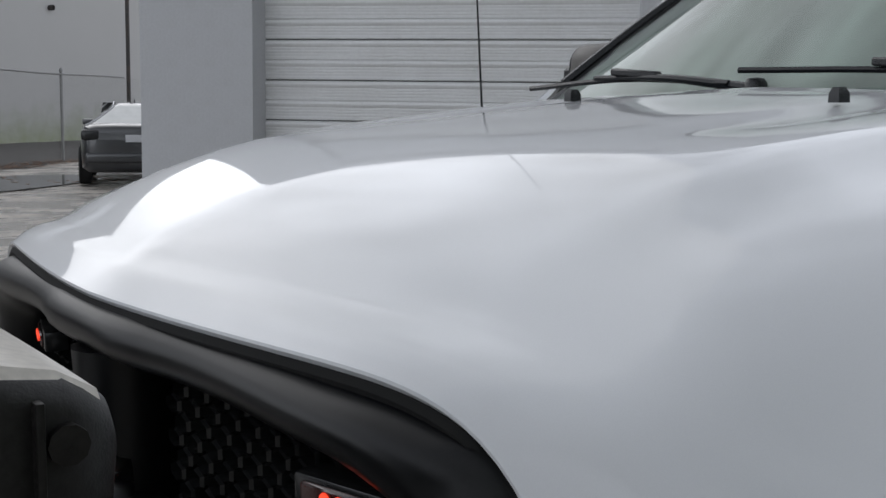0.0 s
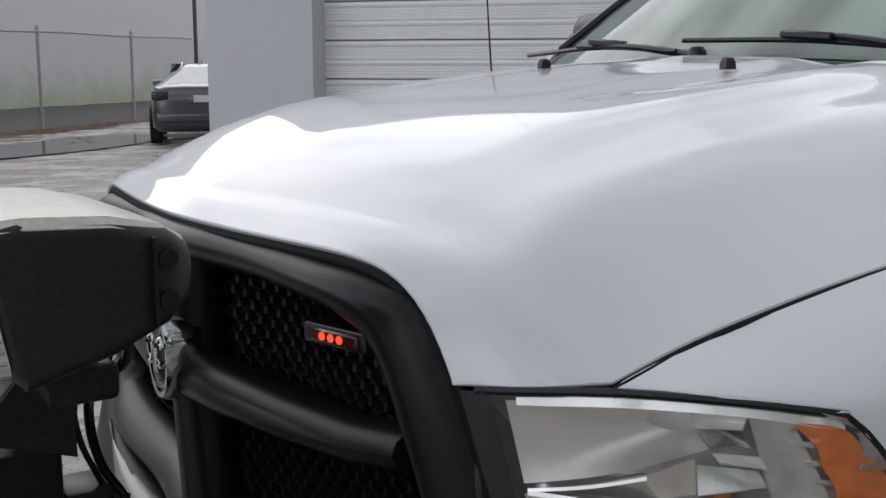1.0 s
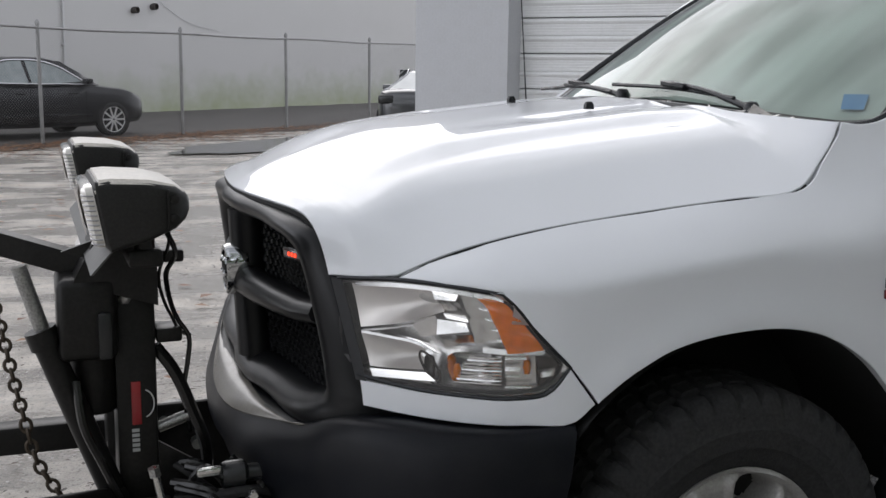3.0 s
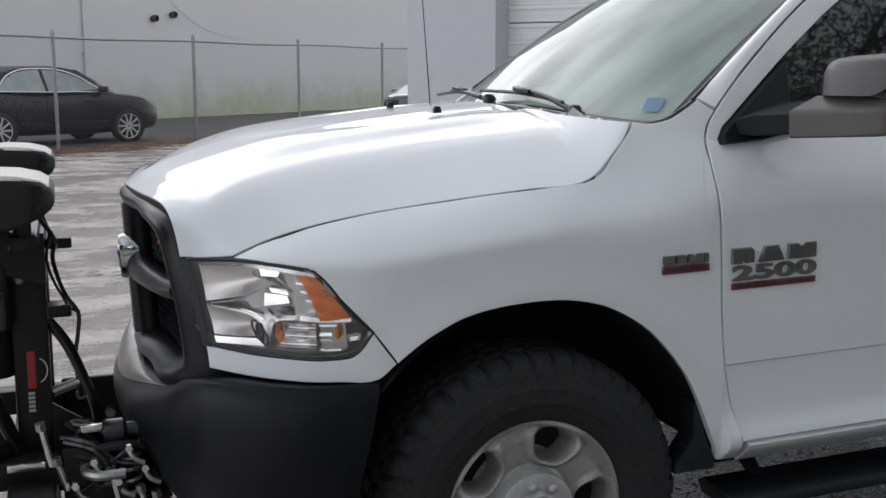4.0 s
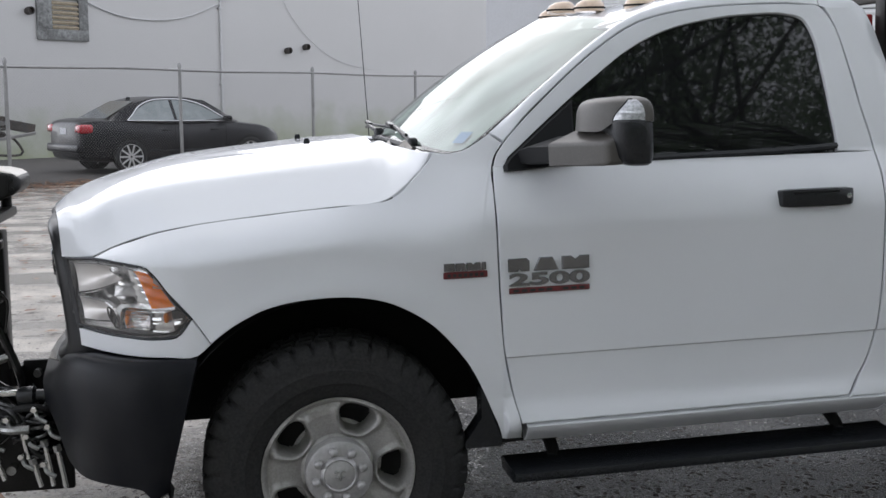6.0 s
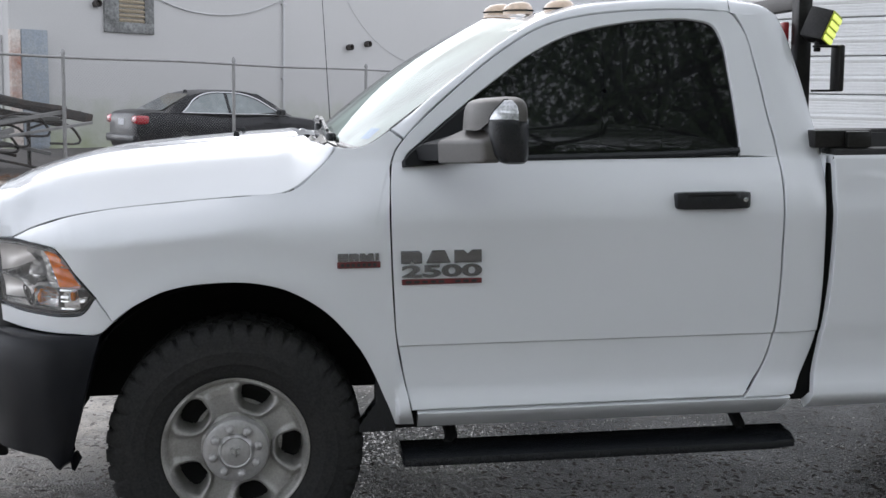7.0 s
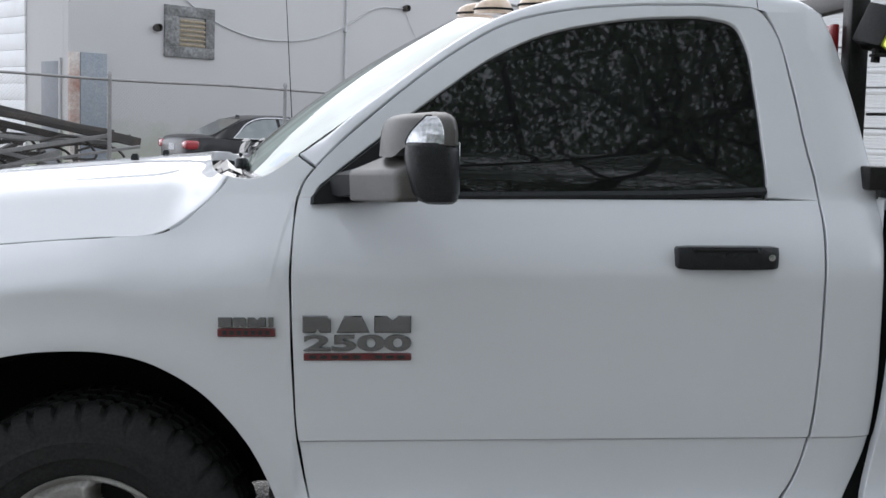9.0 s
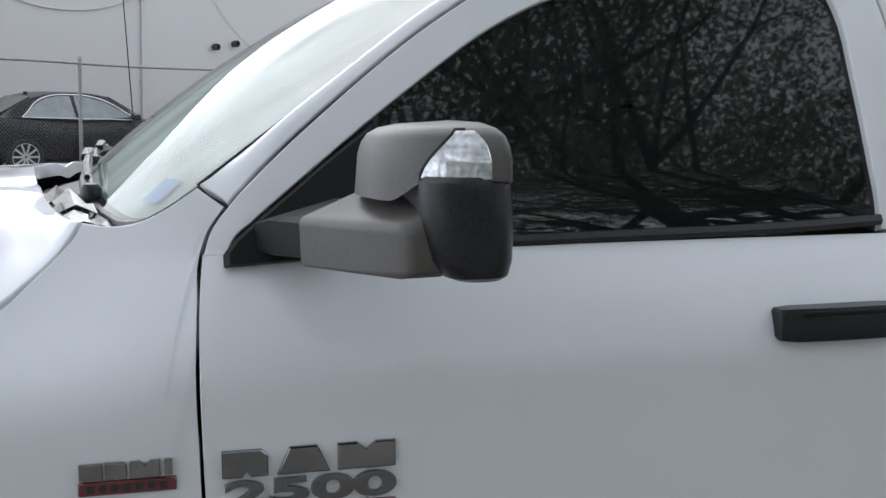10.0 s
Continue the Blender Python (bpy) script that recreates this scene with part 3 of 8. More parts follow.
def chain_link(a0, a1, z0, z1, cell=0.066):
    """Diamond mesh of thin wires."""
    verts, faces = [], []
    r = 0.0014
    def wire(p, q):
        b = len(verts)
        for c in (p, q):
            verts.extend([(c[0] - r, FENCE_N + 0.03, c[1]), (c[0] + r, FENCE_N + 0.03, c[1]), (c[0], FENCE_N + 0.03 + 2 * r, c[1])])
        faces.extend([(b, b + 1, b + 4, b + 3), (b + 1, b + 2, b + 5, b + 4), (b + 2, b, b + 3, b + 5)])
    h = z1 - z0
    a = a0 - h
    while a < a1:
        for s in (1, -1):
            p0 = (a, z0) if s > 0 else (a + h, z0)
            p1 = (a + h, z1) if s > 0 else (a, z1)
            wire(p0, p1)
        a += cell
    me = bpy.data.meshes.new("wire_mesh")
    me.from_pydata(verts, [], faces)
    me.materials.append(GALV)
    return me


wm = new("wire_mesh", chain_link(-2.0, 26.5, 0.04, FENCE_Z - 0.04))
wm.parent = fence
tagged(wm, "galvanised diamond wire mesh", kind="stuff")
pole = thing("steel_pole", label="tall dark steel pole at the fence end", category="pole", m=SITE)
part("shaft", tube_bm([(26.65, FENCE_N, -0.05), (26.65, FENCE_N, 4.6)], 0.055, 10), SCRAP, pole)
part("head", box_bm(26.52, 26.90, FENCE_N - 0.10, FENCE_N + 0.08, 4.55, 4.95, 0.02), SCRAP, pole)

# ---- grey block building with the roll-up door ----
FA = 9.70
pier = thing("wall_garage_pier", label="grey painted concrete block pier beside the roll-up door", kind="structure", category="wall", m=SITE)
part("core", box_bm(FA + 0.004, FA + 0.6, 5.225, 6.495, -0.1, 4.85, 0.004), GREY_BLOCK, pier, smooth=False)
wall_piece("wall_garage_side", FA + 0.6, FA + 13, 6.20, 6.49, -0.1, 4.85, GREY_BLOCK, "grey painted side wall of the garage")
wall_piece("wall_garage_lintel", FA + 0.15, FA + 0.55, 1.30, 5.22, 3.62, 4.85, GREY_BLOCK, "grey painted lintel over the roll-up door")
wall_piece("wall_garage_front", FA, FA + 0.4, -14.0, 1.30, -0.1, 4.85, GREY_BLOCK, "grey painted block front of the garage")
wall_piece("wall_garage_back", FA + 12.7, FA + 13, -14.0, 6.2, -0.1, 4.85, GREY_BLOCK, "grey painted back wall of the garage")
wall_piece("ceiling_garage", FA + 0.02, FA + 13.05, -14.05, 6.5, 4.85, 5.1, GREY_BLOCK, "flat grey garage roof")
rd = thing("door_3", label="white ribbed sectional roll-up garage door, closed", kind="structure", category="door", m=SITE)
PITCH = 0.4225


def half_panel(z):
    """Upper or lower half of one door panel: fine grooves below a rolled bead."""
    out = [(0.0, z + 0.010)]
    for g in (0.040, 0.072, 0.104, 0.136):
        out += [(0.0, z + g - 0.005), (0.004, z + g), (0.0, z + g + 0.005)]
    return out + [(-0.009, z + 0.160), (-0.012, z + 0.174), (-0.007, z + 0.188), (0.0, z + 0.198)]


for k in range(9):
    z0 = k * PITCH - 0.005
    prof = [(0.030, 0.0)] + half_panel(0.0) + [(0.013, 0.206), (0.013, 0.211)] + half_panel(0.204) + [(0.030, 0.4155)]
    rows = [[(FA + 0.35 + dx, n, z0 + dz) for dx, dz in prof] for n in np.linspace(1.30, 5.225, 2)]
    part("panel", grid_bm(rows), DOOR_METAL, rd, smooth=False)
part("backing", box_bm(FA + 0.382, FA + 0.44, 1.30, 5.225, 0, 3.66), DARK_GAP, rd)

# block courses on the pier
BL, BH = 0.4, 0.2
block_mesh = {}


def block_at(a_, n0, n1, z0):
    key = round(n1 - n0, 3)
    if key not in block_mesh:
        tmp = box_bm(-0.001, 0.013, -key / 2, key / 2, 0.0, BH - 0.0004, 0.0003, 1)
        me = bpy.data.meshes.new("block")
        tmp.to_mesh(me)
        tmp.free()
        me.materials.append(GREY_BLOCK)
        block_mesh[key] = me
    ob = new("block", block_mesh[key])
    ob.parent = pier
    ob.location = (a_, (n0 + n1) / 2, z0)


for row in range(20):
    edges = [5.225, 5.645, 6.07, 6.495] if row % 2 else [5.225, 5.435, 5.86, 6.285, 6.495]
    for e0, e1 in zip(edges, edges[1:]):
        block_at(FA, e0 + 0.0001, e1 - 0.0001, row * BH)

# ---- the pickup truck ----
YC = 0.99
RAKE = math.atan(0.0275)
TRUCK = Matrix.Translation((0, 0, 0.41)) @ Matrix.Rotation(-RAKE, 4, "Y") @ Matrix.Translation((0, 0, -0.41))
truck = thing("pickup_truck", label="white heavy duty pickup truck with black bumper on wet asphalt", category="truck", m=TRUCK)

PLAN_X = [-0.95, -0.925, -0.90, -0.865, -0.82, -0.78, -0.72, -0.65, -0.55, -0.43, -0.30, -0.15, 6]
PLAN_Y = [0.99, 0.75, 0.60, 0.45, 0.37, 0.31, 0.235, 0.16, 0.075, 0.024, 0.004, 0.0, 0.0]
_px = np.linspace(-0.95, 0.2, 400)
_py = np.interp(_px, PLAN_X, PLAN_Y)
_k = np.ones(25) / 25
_pys = np.convolve(np.pad(_py, 12, mode="edge"), _k, mode="valid")


def plan_y(x):
    """How far the front corner is drawn in, by length along the truck."""
    return float(np.interp(x, _px, _pys)) if x < 0.2 else 0.0


def plan_x(y):
    """The front's place along the truck, by distance from the left side."""
    return float(np.interp(min(y, 2 * YC - y), _pys[::-1], _px[::-1]))


SEAM_X = [-0.705, -0.635, -0.515, -0.386, -0.252, -0.115, 0.027, 0.193, 0.282, 0.347]
SEAM_Y = [0.235, 0.207, 0.171, 0.153, 0.143, 0.133, 0.122, 0.118, 0.117, 0.117]
SEAM_Z = [1.100, 1.134, 1.173, 1.195, 1.209, 1.221, 1.232, 1.247, 1.280, 1.387]
# rear part of the fender: how its shoulder leans in, by height
_sz = np.linspace(0.9, 1.6, 281)
_sy = np.interp(_sz, [1.10, 1.13, 1.16, 1.19, 1.22, 1.25, 1.30, 1.34, 1.385, 1.44, 1.6], [0, 0.006, 0.021, 0.047, 0.079, 0.108, 0.142, 0.164, 0.188, 0.210, 0.26])
_sy = np.convolve(np.pad(_sy, 12, mode="edge"), np.ones(25) / 25, mode="valid")


def side_y(x, z):
    """Depth of the left body side, inwards from its outermost line."""
    y = plan_y(x)
    fen = 1 - float(smoothstep(0.24, 0.61, x))
    zs = min(float(np.interp(x, SEAM_X, SEAM_Z)), 1.25)
    wide = float(np.interp(x, [-0.705, -0.6, -0.53, -0.4], [0.012, 0.05, 0.085, 0.108]))
    amp = max(0.0, float(np.interp(x, SEAM_X, SEAM_Y)) - plan_y(x))
    sf = max(0.0, (z - (zs - wide)) / wide)
    y_f = amp * sf ** 1.45 if sf < 1 else amp + 0.07 * (1 - math.exp(-(sf - 1) * 4.5)) * float(smoothstep(-0.2, 0.2, x))
    rear = float(smoothstep(-0.06, 0.19, x))
    y_f = y_f * (1 - rear) + rear * float(np.interp(z, _sz, _sy))
    sd = max(0.0, (z - 1.145) / 0.195)
    y_d = 0.095 * min(sd, 1.0) ** 1.6
    y += fen * y_f + (1 - fen) * y_d
    if z > 1.34 and x > 0.3:
        y += (1 - fen) * (z - 1.34) * 0.32
    if x > 0.3:
        w = float(smoothstep(0.519, 0.5265, x))
        y += w * 0.006 * float(smoothstep(0.749, 0.743, z)) * float(smoothstep(0.54, 0.70, z))
        y += w * -0.030 * math.exp(-((z - 0.535) / 0.042) ** 2)
    if z < 0.53:
        y += 9.0 * (0.53 - z) ** 2
    r = math.hypot(x, z - 0.44)
    if x < 0.62:
        y += -0.010 * math.exp(-((r - 0.55) / 0.05) ** 2) * float(smoothstep(0.45, 0.7, z))
    return y


def patch(T, B, per=5, nv=10, sharp=(), surf=side_y, power=1.0):
    """Panel between two lines of (x, z) stations, laid on the body side."""
    t, b = curve_through(T, per, sharp), curve_through(B, per, sharp)
    rows = []
    for p, q in zip(t, b):
        row = []
        for k in range(nv + 1):
            s = (k / nv) ** power
            x, z = p * (1 - s) + q * s
            row.append((x, surf(x, z), z))
        rows.append(row)
    return grid_bm(rows)


def both_sides(name, bm, mat, parent=truck, label="", names=None):
    other = mirrored(bm, YC)
    a = part(name, bm, mat, parent, label)
    b = part(name, other, mat, parent, label)
    return a, b


# front fenders
FT = [(-0.703, 1.1015), (-0.672, 1.118), (-0.62, 1.139), (-0.56, 1.159), (-0.5, 1.175), (-0.44, 1.186), (-0.386, 1.195), (-0.32, 1.203), (-0.252, 1.209), (-0.18, 1.215), (-0.115, 1.221), (-0.045, 1.2265), (0.027, 1.232), (0.11, 1.239), (0.193, 1.248), (0.232, 1.266), (0.269, 1.298), (0.308, 1.335), (0.333, 1.362), (0.346, 1.385), (0.395, 1.38), (0.436, 1.388), (0.48, 1.411), (0.521, 1.438), (0.5622, 1.4081), (0.5348, 1.3716), (0.5216, 1.3354), (0.5152, 1.2685), (0.51, 1.1799), (0.511, 1.06), (0.516, 0.9), (0.526, 0.755), (0.546, 0.641), (0.568, 0.538), (0.58, 0.478)]
FB = [(-0.705, 1.1000), (-0.61, 1.094), (-0.535, 1.082), (-0.470, 0.995), (-0.416, 0.931), (-0.363, 0.853), (-0.335, 0.875), (-0.30, 0.900), (-0.253, 0.925), (-0.21, 0.944), (-0.167, 0.956), (-0.11, 0.965),
      (-0.05, 0.969), (0.004, 0.970), (0.06, 0.967), (0.10, 0.961), (0.14, 0.952), (0.176, 0.940), (0.20, 0.929), (0.225, 0.916), (0.25, 0.901), (0.28, 0.880), (0.31, 0.855), (0.335, 0.829), (0.36, 0.800), (0.38, 0.775), (0.395, 0.754),
      (0.407, 0.737), (0.418, 0.718), (0.432, 0.692), (0.446, 0.662), (0.460, 0.630), (0.478, 0.585), (0.497, 0.540), (0.517, 0.480)]
def fender_bm():
    """Front fender from the hood seam and windscreen corner down to the wheel arch."""
    top = curve_through([(x, z, side_y(x, z)) for i, (x, z) in enumerate(FT)], 4, (19, 23, 24))
    bot = curve_through(FB, 4, (2, 5))
    bend = {19: (0.325, 1.23), 20: (0.36, 1.25), 21: (0.395, 1.28), 22: (0.43, 1.325), 23: (0.455, 1.345), 24: (0.470, 1.335), 25: (0.472, 1.310), 26: (0.475, 1.270), 27: (0.472, 1.19), 28: (0.468, 1.08)}
    mid = curve_through([bend[i] if i in bend else tuple((np.array(FT[i]) + np.array(FB[i])) / 2) for i in range(len(FT))], 4)
    rows = []
    for p, q, m in zip(top, bot, mid):
        row = []
        off = p[2] - side_y(p[0], p[1])
        for k in range(25):
            s = (k / 24) ** 1.2
            x, z = p[:2] * (1 - s) ** 2 + 2 * m * s * (1 - s) + q * s * s
            row.append((x, side_y(x, z) + off * (1 - s) ** 3, z))
        rows.append(row)
    bm = rim(grid_bm(rows), 0.03, gap=0.0018)
    # nothing of the panel reaches over the headlight's opening
    over = [f for f in bm.faces if f.calc_center_median().z < 1.052 - 1.245 * (f.calc_center_median().x + 0.522) and 0.93 < f.calc_center_median().z < 1.06 and f.calc_center_median().x < -0.43]
    bmesh.ops.delete(bm, geom=over, context="FACES")
    return bm


fender_l, fender_r = both_sides("front_fender", fender_bm(), PAINT)

# hood
HE = [(-0.817, 0.366, 1.089), (-0.76, 0.288, 1.094), (-0.705, 0.233, 1.103), (-0.635, 0.207, 1.137), (-0.515, 0.171, 1.176), (-0.386, 0.153, 1.198), (-0.252, 0.143, 1.212), (-0.115, 0.133, 1.224),
      (0.027, 0.122, 1.235), (0.193, 0.119, 1.251), (0.269, 0.142, 1.301), (0.318, 0.161, 1.346), (0.3455, 0.174, 1.387)]
HC = [(-0.902, YC, 1.217), (-0.870, YC, 1.240), (-0.825, YC, 1.265), (-0.72, YC, 1.302), (-0.56, YC, 1.335), (-0.40, YC, 1.356), (-0.25, YC, 1.370), (-0.10, YC, 1.382),
      (0.02, YC, 1.392), (0.10, YC, 1.401), (0.14, YC, 1.407), (0.168, YC, 1.412), (0.19, YC, 1.416)]
HP = [12, 9, 6.5, 5.0, 4.4, 4.3, 4.3, 4.3, 4.3, 4.2, 3.4, 2.3, 1.5]
HE = [(x, side_y(x, z) + 0.0015 if x > 0.1 else y, z) for x, y, z in HE]
he, hc, hp = curve_through(HE, 5, sharp=(2,)), curve_through(HC, 5), curve_through([(p,) for p in HP], 5)


def hood_rows():
    rows = []
    nw = 30
    for e, c, p in zip(he, hc, hp):
        half = []
        for k in range(nw + 1):
            w = (k / nw) ** 1.5
            pos = e + (c - e) * w
            # steep flank, a rounded shoulder, then the nearly flat top
            flank = 0.75 * float(p[0]) * w
            start = float(np.interp(p[0], [4.3, 6.5, 10, 17], [0.52, 0.60, 0.70, 0.80]))
            top = start + (1 - start) * (1 - (1 - w) ** 3)
            soft = max(0.16 - abs(flank - top), 0) / 0.16
            crisp = min(flank, top) - soft * soft * 0.04
            shaped = float(np.clip((p[0] - 2.5) / 1.5, 0, 1) * np.clip((10 - p[0]) / 4, 0, 1))
            q = (1 - shaped) * (1 - (1 - w) ** float(p[0])) + shaped * crisp
            if e[0] < -0.74:
                bow = 1 - (1 - w) ** 1.55
                pos[0] = e[0] + (c[0] - e[0]) * bow
            pos[2] = e[2] + (c[2] - e[2]) * q
            rise = float(smoothstep(-0.78, -0.45, pos[0]))
            dome = float(smoothstep(0.54, 0.43, abs(pos[1] - YC)))
            pos[2] += rise * (0.019 * dome - 0.004) * float(smoothstep(0.25, 0.05, pos[0]) * 0.7 + 0.3)
            groove = math.exp(-((abs(pos[1] - YC) - 0.30) / 0.05) ** 2) * float(smoothstep(-0.45, -0.12, pos[0]))
            pos[2] -= 0.011 * groove
            back = float(smoothstep(0.15, 0.34, e[0]))
            pos[0] = e[0] + (pos[0] - e[0]) * (1 - back) + back * (c[0] - e[0]) * w ** 0.62
            half.append(tuple(pos))
        rows.append(half + [(x, 2 * YC - y, z) for x, y, z in half[-2::-1]])
    return rows


hood = part("hood", rim(grid_bm(hood_rows()), 0.03, gap=0.0018, inside=Vector((0, 0, -1))), PAINT, truck)

nose = [Vector(p) for p in hood_rows()[0]]
# dark tube under the hood's front edge, painted in as gap shade
part("nose_gap_shade", tube_bm([(p.x + 0.012, p.y + (0.010 if p.y < 0.45 else -0.010 if p.y > 1.53 else 0), p.z - 0.012) for p in nose[3:-3]], 0.0095, 8), DARK_GAP, hood, "dark strip painted in as the hood gap's shade")
# dark tubes along the hood's side seams, standing in for their shade
both_sides("seam_shade", tube_bm([(p[0], p[1] + 0.003, p[2] - 0.011) for p in he[10:-14]], 0.0075, 6), DARK_GAP)

# doors
DF = [(0.568, 0.538), (0.546, 0.641), (0.5295, 0.737), (0.5285, 0.742), (0.5278, 0.7455), (0.527, 0.749), (0.526, 0.755), (0.517, 0.9), (0.512, 1.06), (0.511, 1.1799), (0.5163, 1.2881), (0.5226, 1.3393)]
DR = [(1.69, 0.538), (1.768, 0.641), (1.8, 0.737), (1.801, 0.742), (1.802, 0.7455), (1.803, 0.749), (1.8042, 0.755), (1.82, 0.9), (1.825, 1.06), (1.8277, 1.1795), (1.8358, 1.2875), (1.8373, 1.3389)]


def door_patch():
    f, r = curve_through(DF, 7), curve_through(DR, 7)
    rows = []
    for i, (p, q) in enumerate(zip(f, r)):
        rows.append([(x, side_y(x, z), z) for x, z in (p * (1 - s) + q * s for s in np.linspace(0, 1, 25))])
    return grid_bm(rows)


door_l, door_r = both_sides("door", rim(door_patch(), 0.03, inside=Vector((0, 1, 0))), PAINT)

# upper door frames, round the side windows
OUT = [(0.5226, 1.333), (0.5369, 1.3726), (0.5653, 1.4102), (0.627, 1.4721), (0.7167, 1.5501), (0.8032, 1.6208), (0.9044, 1.6952), (1.0574, 1.7804), (1.1905, 1.8133), (1.3337, 1.8293), (1.4791, 1.8352), (1.6449, 1.8332), (1.7164, 1.8252), (1.7487, 1.7843), (1.7883, 1.6328), (1.8144, 1.4691), (1.8323, 1.3776), (1.8374, 1.333)]
INN = [(0.5643, 1.333), (0.5745, 1.3572), (0.6039, 1.3826), (0.6545, 1.4234), (0.7302, 1.4833), (0.8037, 1.541), (0.8961, 1.6087), (1.0192, 1.6912), (1.1503, 1.7493), (1.3045, 1.7833), (1.4649, 1.7993), (1.5855, 1.7973), (1.6463, 1.7793), (1.6695, 1.7362), (1.688, 1.6107), (1.699, 1.4691), (1.7032, 1.3879), (1.6995, 1.3400)]


def upper_y(x, z):
    return side_y(x, max(z, 1.33)) - 0.0008


frame_l, frame_r = both_sides("window_frame", rim(patch(OUT, INN, 4, 5, surf=upper_y, sharp=(0, 17)), 0.022, inside=Vector((0, 1, 0))), PAINT, door_l)
frame_r.parent = door_r


def window_pane():
    base = [(x, z) for x, z in INN]
    cx, cz = 1.25, 1.56
    pts = curve_through(base, 4)
    rows = []
    for s in (1.03, 0.8, 0.5, 0.25, 0.02):
        rows.append([(cx + (x - cx) * s, side_y(cx + (x - cx) * s, max(cz + (z - cz) * s, 1.345)) + 0.014, cz + (z - cz) * s) for x, z in pts])
    for r in rows:
        r.append(r[0])
    return grid_bm(rows)


pane_l, pane_r = both_sides("side_window", window_pane(), TINT, door_l, "dark tinted side window glass")
pane_r.parent = door_r
SILL = [(0.6629, 1.3491), (0.9066, 1.343), (1.2114, 1.346), (1.5162, 1.3511), (1.6991, 1.3592)]
seal_l, seal_r = both_sides("window_seal", tube_bm([(x, side_y(x, 1.35) - 0.002, z) for x, z in curve_through(SILL, 4)], 0.011, 6), BLACK_TRIM, door_l)
seal_r.parent = door_r

# cab: rear quarter, pillars, roof, rocker
QF = [(1.69, 0.532), (1.768, 0.641), (1.8, 0.737), (1.801, 0.742), (1.802, 0.7455), (1.803, 0.749), (1.8042, 0.755), (1.82, 0.9), (1.825, 1.06), (1.8277, 1.1795), (1.8358, 1.2875), (1.8323, 1.3776), (1.8144, 1.4691), (1.7883, 1.6328), (1.7487, 1.7843), (1.7268, 1.824)]
QR = [(1.862, 0.532), (1.915, 0.635), (1.951, 0.737), (1.952, 0.742), (1.9525, 0.7455), (1.953, 0.749), (1.954, 0.755), (1.966, 0.87), (1.97, 1.043), (1.9709, 1.1795), (1.9822, 1.2875), (1.9825, 1.3776), (1.9664, 1.4651), (1.9326, 1.6328), (1.8914, 1.7843), (1.8724, 1.824)]


def quarter_rows():
    f, r = curve_through(QF, 5), curve_through(QR, 5)
    rows = []
    for p, q in zip(f, r):
        row = []
        for s in np.linspace(0, 1, 9):
            x, z = p * (1 - s) + q * s
            row.append((x, side_y(x, z) + 0.012 * max(0, s - 0.55) ** 2 / 0.2, z))
        x, y, z = row[-1]
        for k in range(1, 5):
            a = k / 4 * math.pi / 2
            row.append((x + 0.018 * math.sin(a), y + 0.03 * (1 - math.cos(a)), z))
        row.append((x + 0.018, y + 0.8, z))
        rows.append(row)
    return rows


quarter_l, quarter_r = both_sides("cab_corner", rim(grid_bm(quarter_rows()), 0.02, inside=Vector((-0.3, 1, 0))), PAINT)

rail_out = curve_through(OUT[2:13], 5)


PIL_IN = [(0.523, 0.150, 1.441), (0.60, 0.190, 1.492), (0.70, 0.225, 1.560), (0.83, 0.262, 1.652), (0.93, 0.285, 1.722), (1.06, 0.310, 1.795), (1.20, 0.330, 1.842), (1.35, 0.335, 1.862), (1.48, 0.335, 1.872), (1.64, 0.335, 1.876), (1.74, 0.335, 1.874)]
pil_in = curve_through(PIL_IN, 5)


def pillar_rows(full=1.0):
    rows = []
    for i, (p, q) in enumerate(zip(rail_out, pil_in)):
        bulge = (0.002 + 0.020 * float(smoothstep(0, 9, i))) * full
        q = q - np.array([0, 0, 0.014]) * (1 - full) * float(smoothstep(30, 22, i))
        a = np.array([p[0], side_y(p[0], p[1]), p[1]])
        row = []
        for s in np.linspace(0, 1, 9):
            v = a * (1 - s) + q * s
            v = v + np.array([-0.35, -0.5, 0.75]) * bulge * math.sin(math.pi * s)
            row.append(tuple(v))
        rows.append(row)
    return rows


part("roof_pillar", rim(grid_bm(pillar_rows()), 0.02, gap=0.003, inside=Vector((0.2, 1, -0.4))), PAINT, truck)
part("roof_pillar", mirrored(rim(grid_bm(pillar_rows(0.0)), 0.02, gap=0.003, inside=Vector((0.2, 1, -0.4))), YC), PAINT, truck)


def roof_rows():
    rows = []
    for x in np.linspace(1.0, 1.887, 26):
        if x < 1.74:
            ye, ze = float(np.interp(x, [p[0] for p in pil_in], [p[1] for p in pil_in])), float(np.interp(x, [p[0] for p in pil_in], [p[2] for p in pil_in]))
        else:
            s = (x - 1.74) / 0.16
            ye, ze = 0.335 - 0.06 * s, 1.874 - 0.075 * s ** 2.2
        row = []
        for k in np.linspace(0, 1, 25):
            y = ye + (2 * YC - 2 * ye) * k
            crown = 1 - (2 * k - 1) ** 2
            front = float(smoothstep(1.0, 1.16, x))
            row.append((x - 0.075 * crown * (1 - front), y, ze + 0.040 * crown ** 0.7 * (0.4 + 0.6 * front) * float(smoothstep(1.91, 1.80, x))))
        rows.append(row)
    return rows


roof = part("roof", rim(grid_bm(roof_rows()), 0.02, gap=0.001, inside=Vector((0, 0, -1))), PAINT, truck)


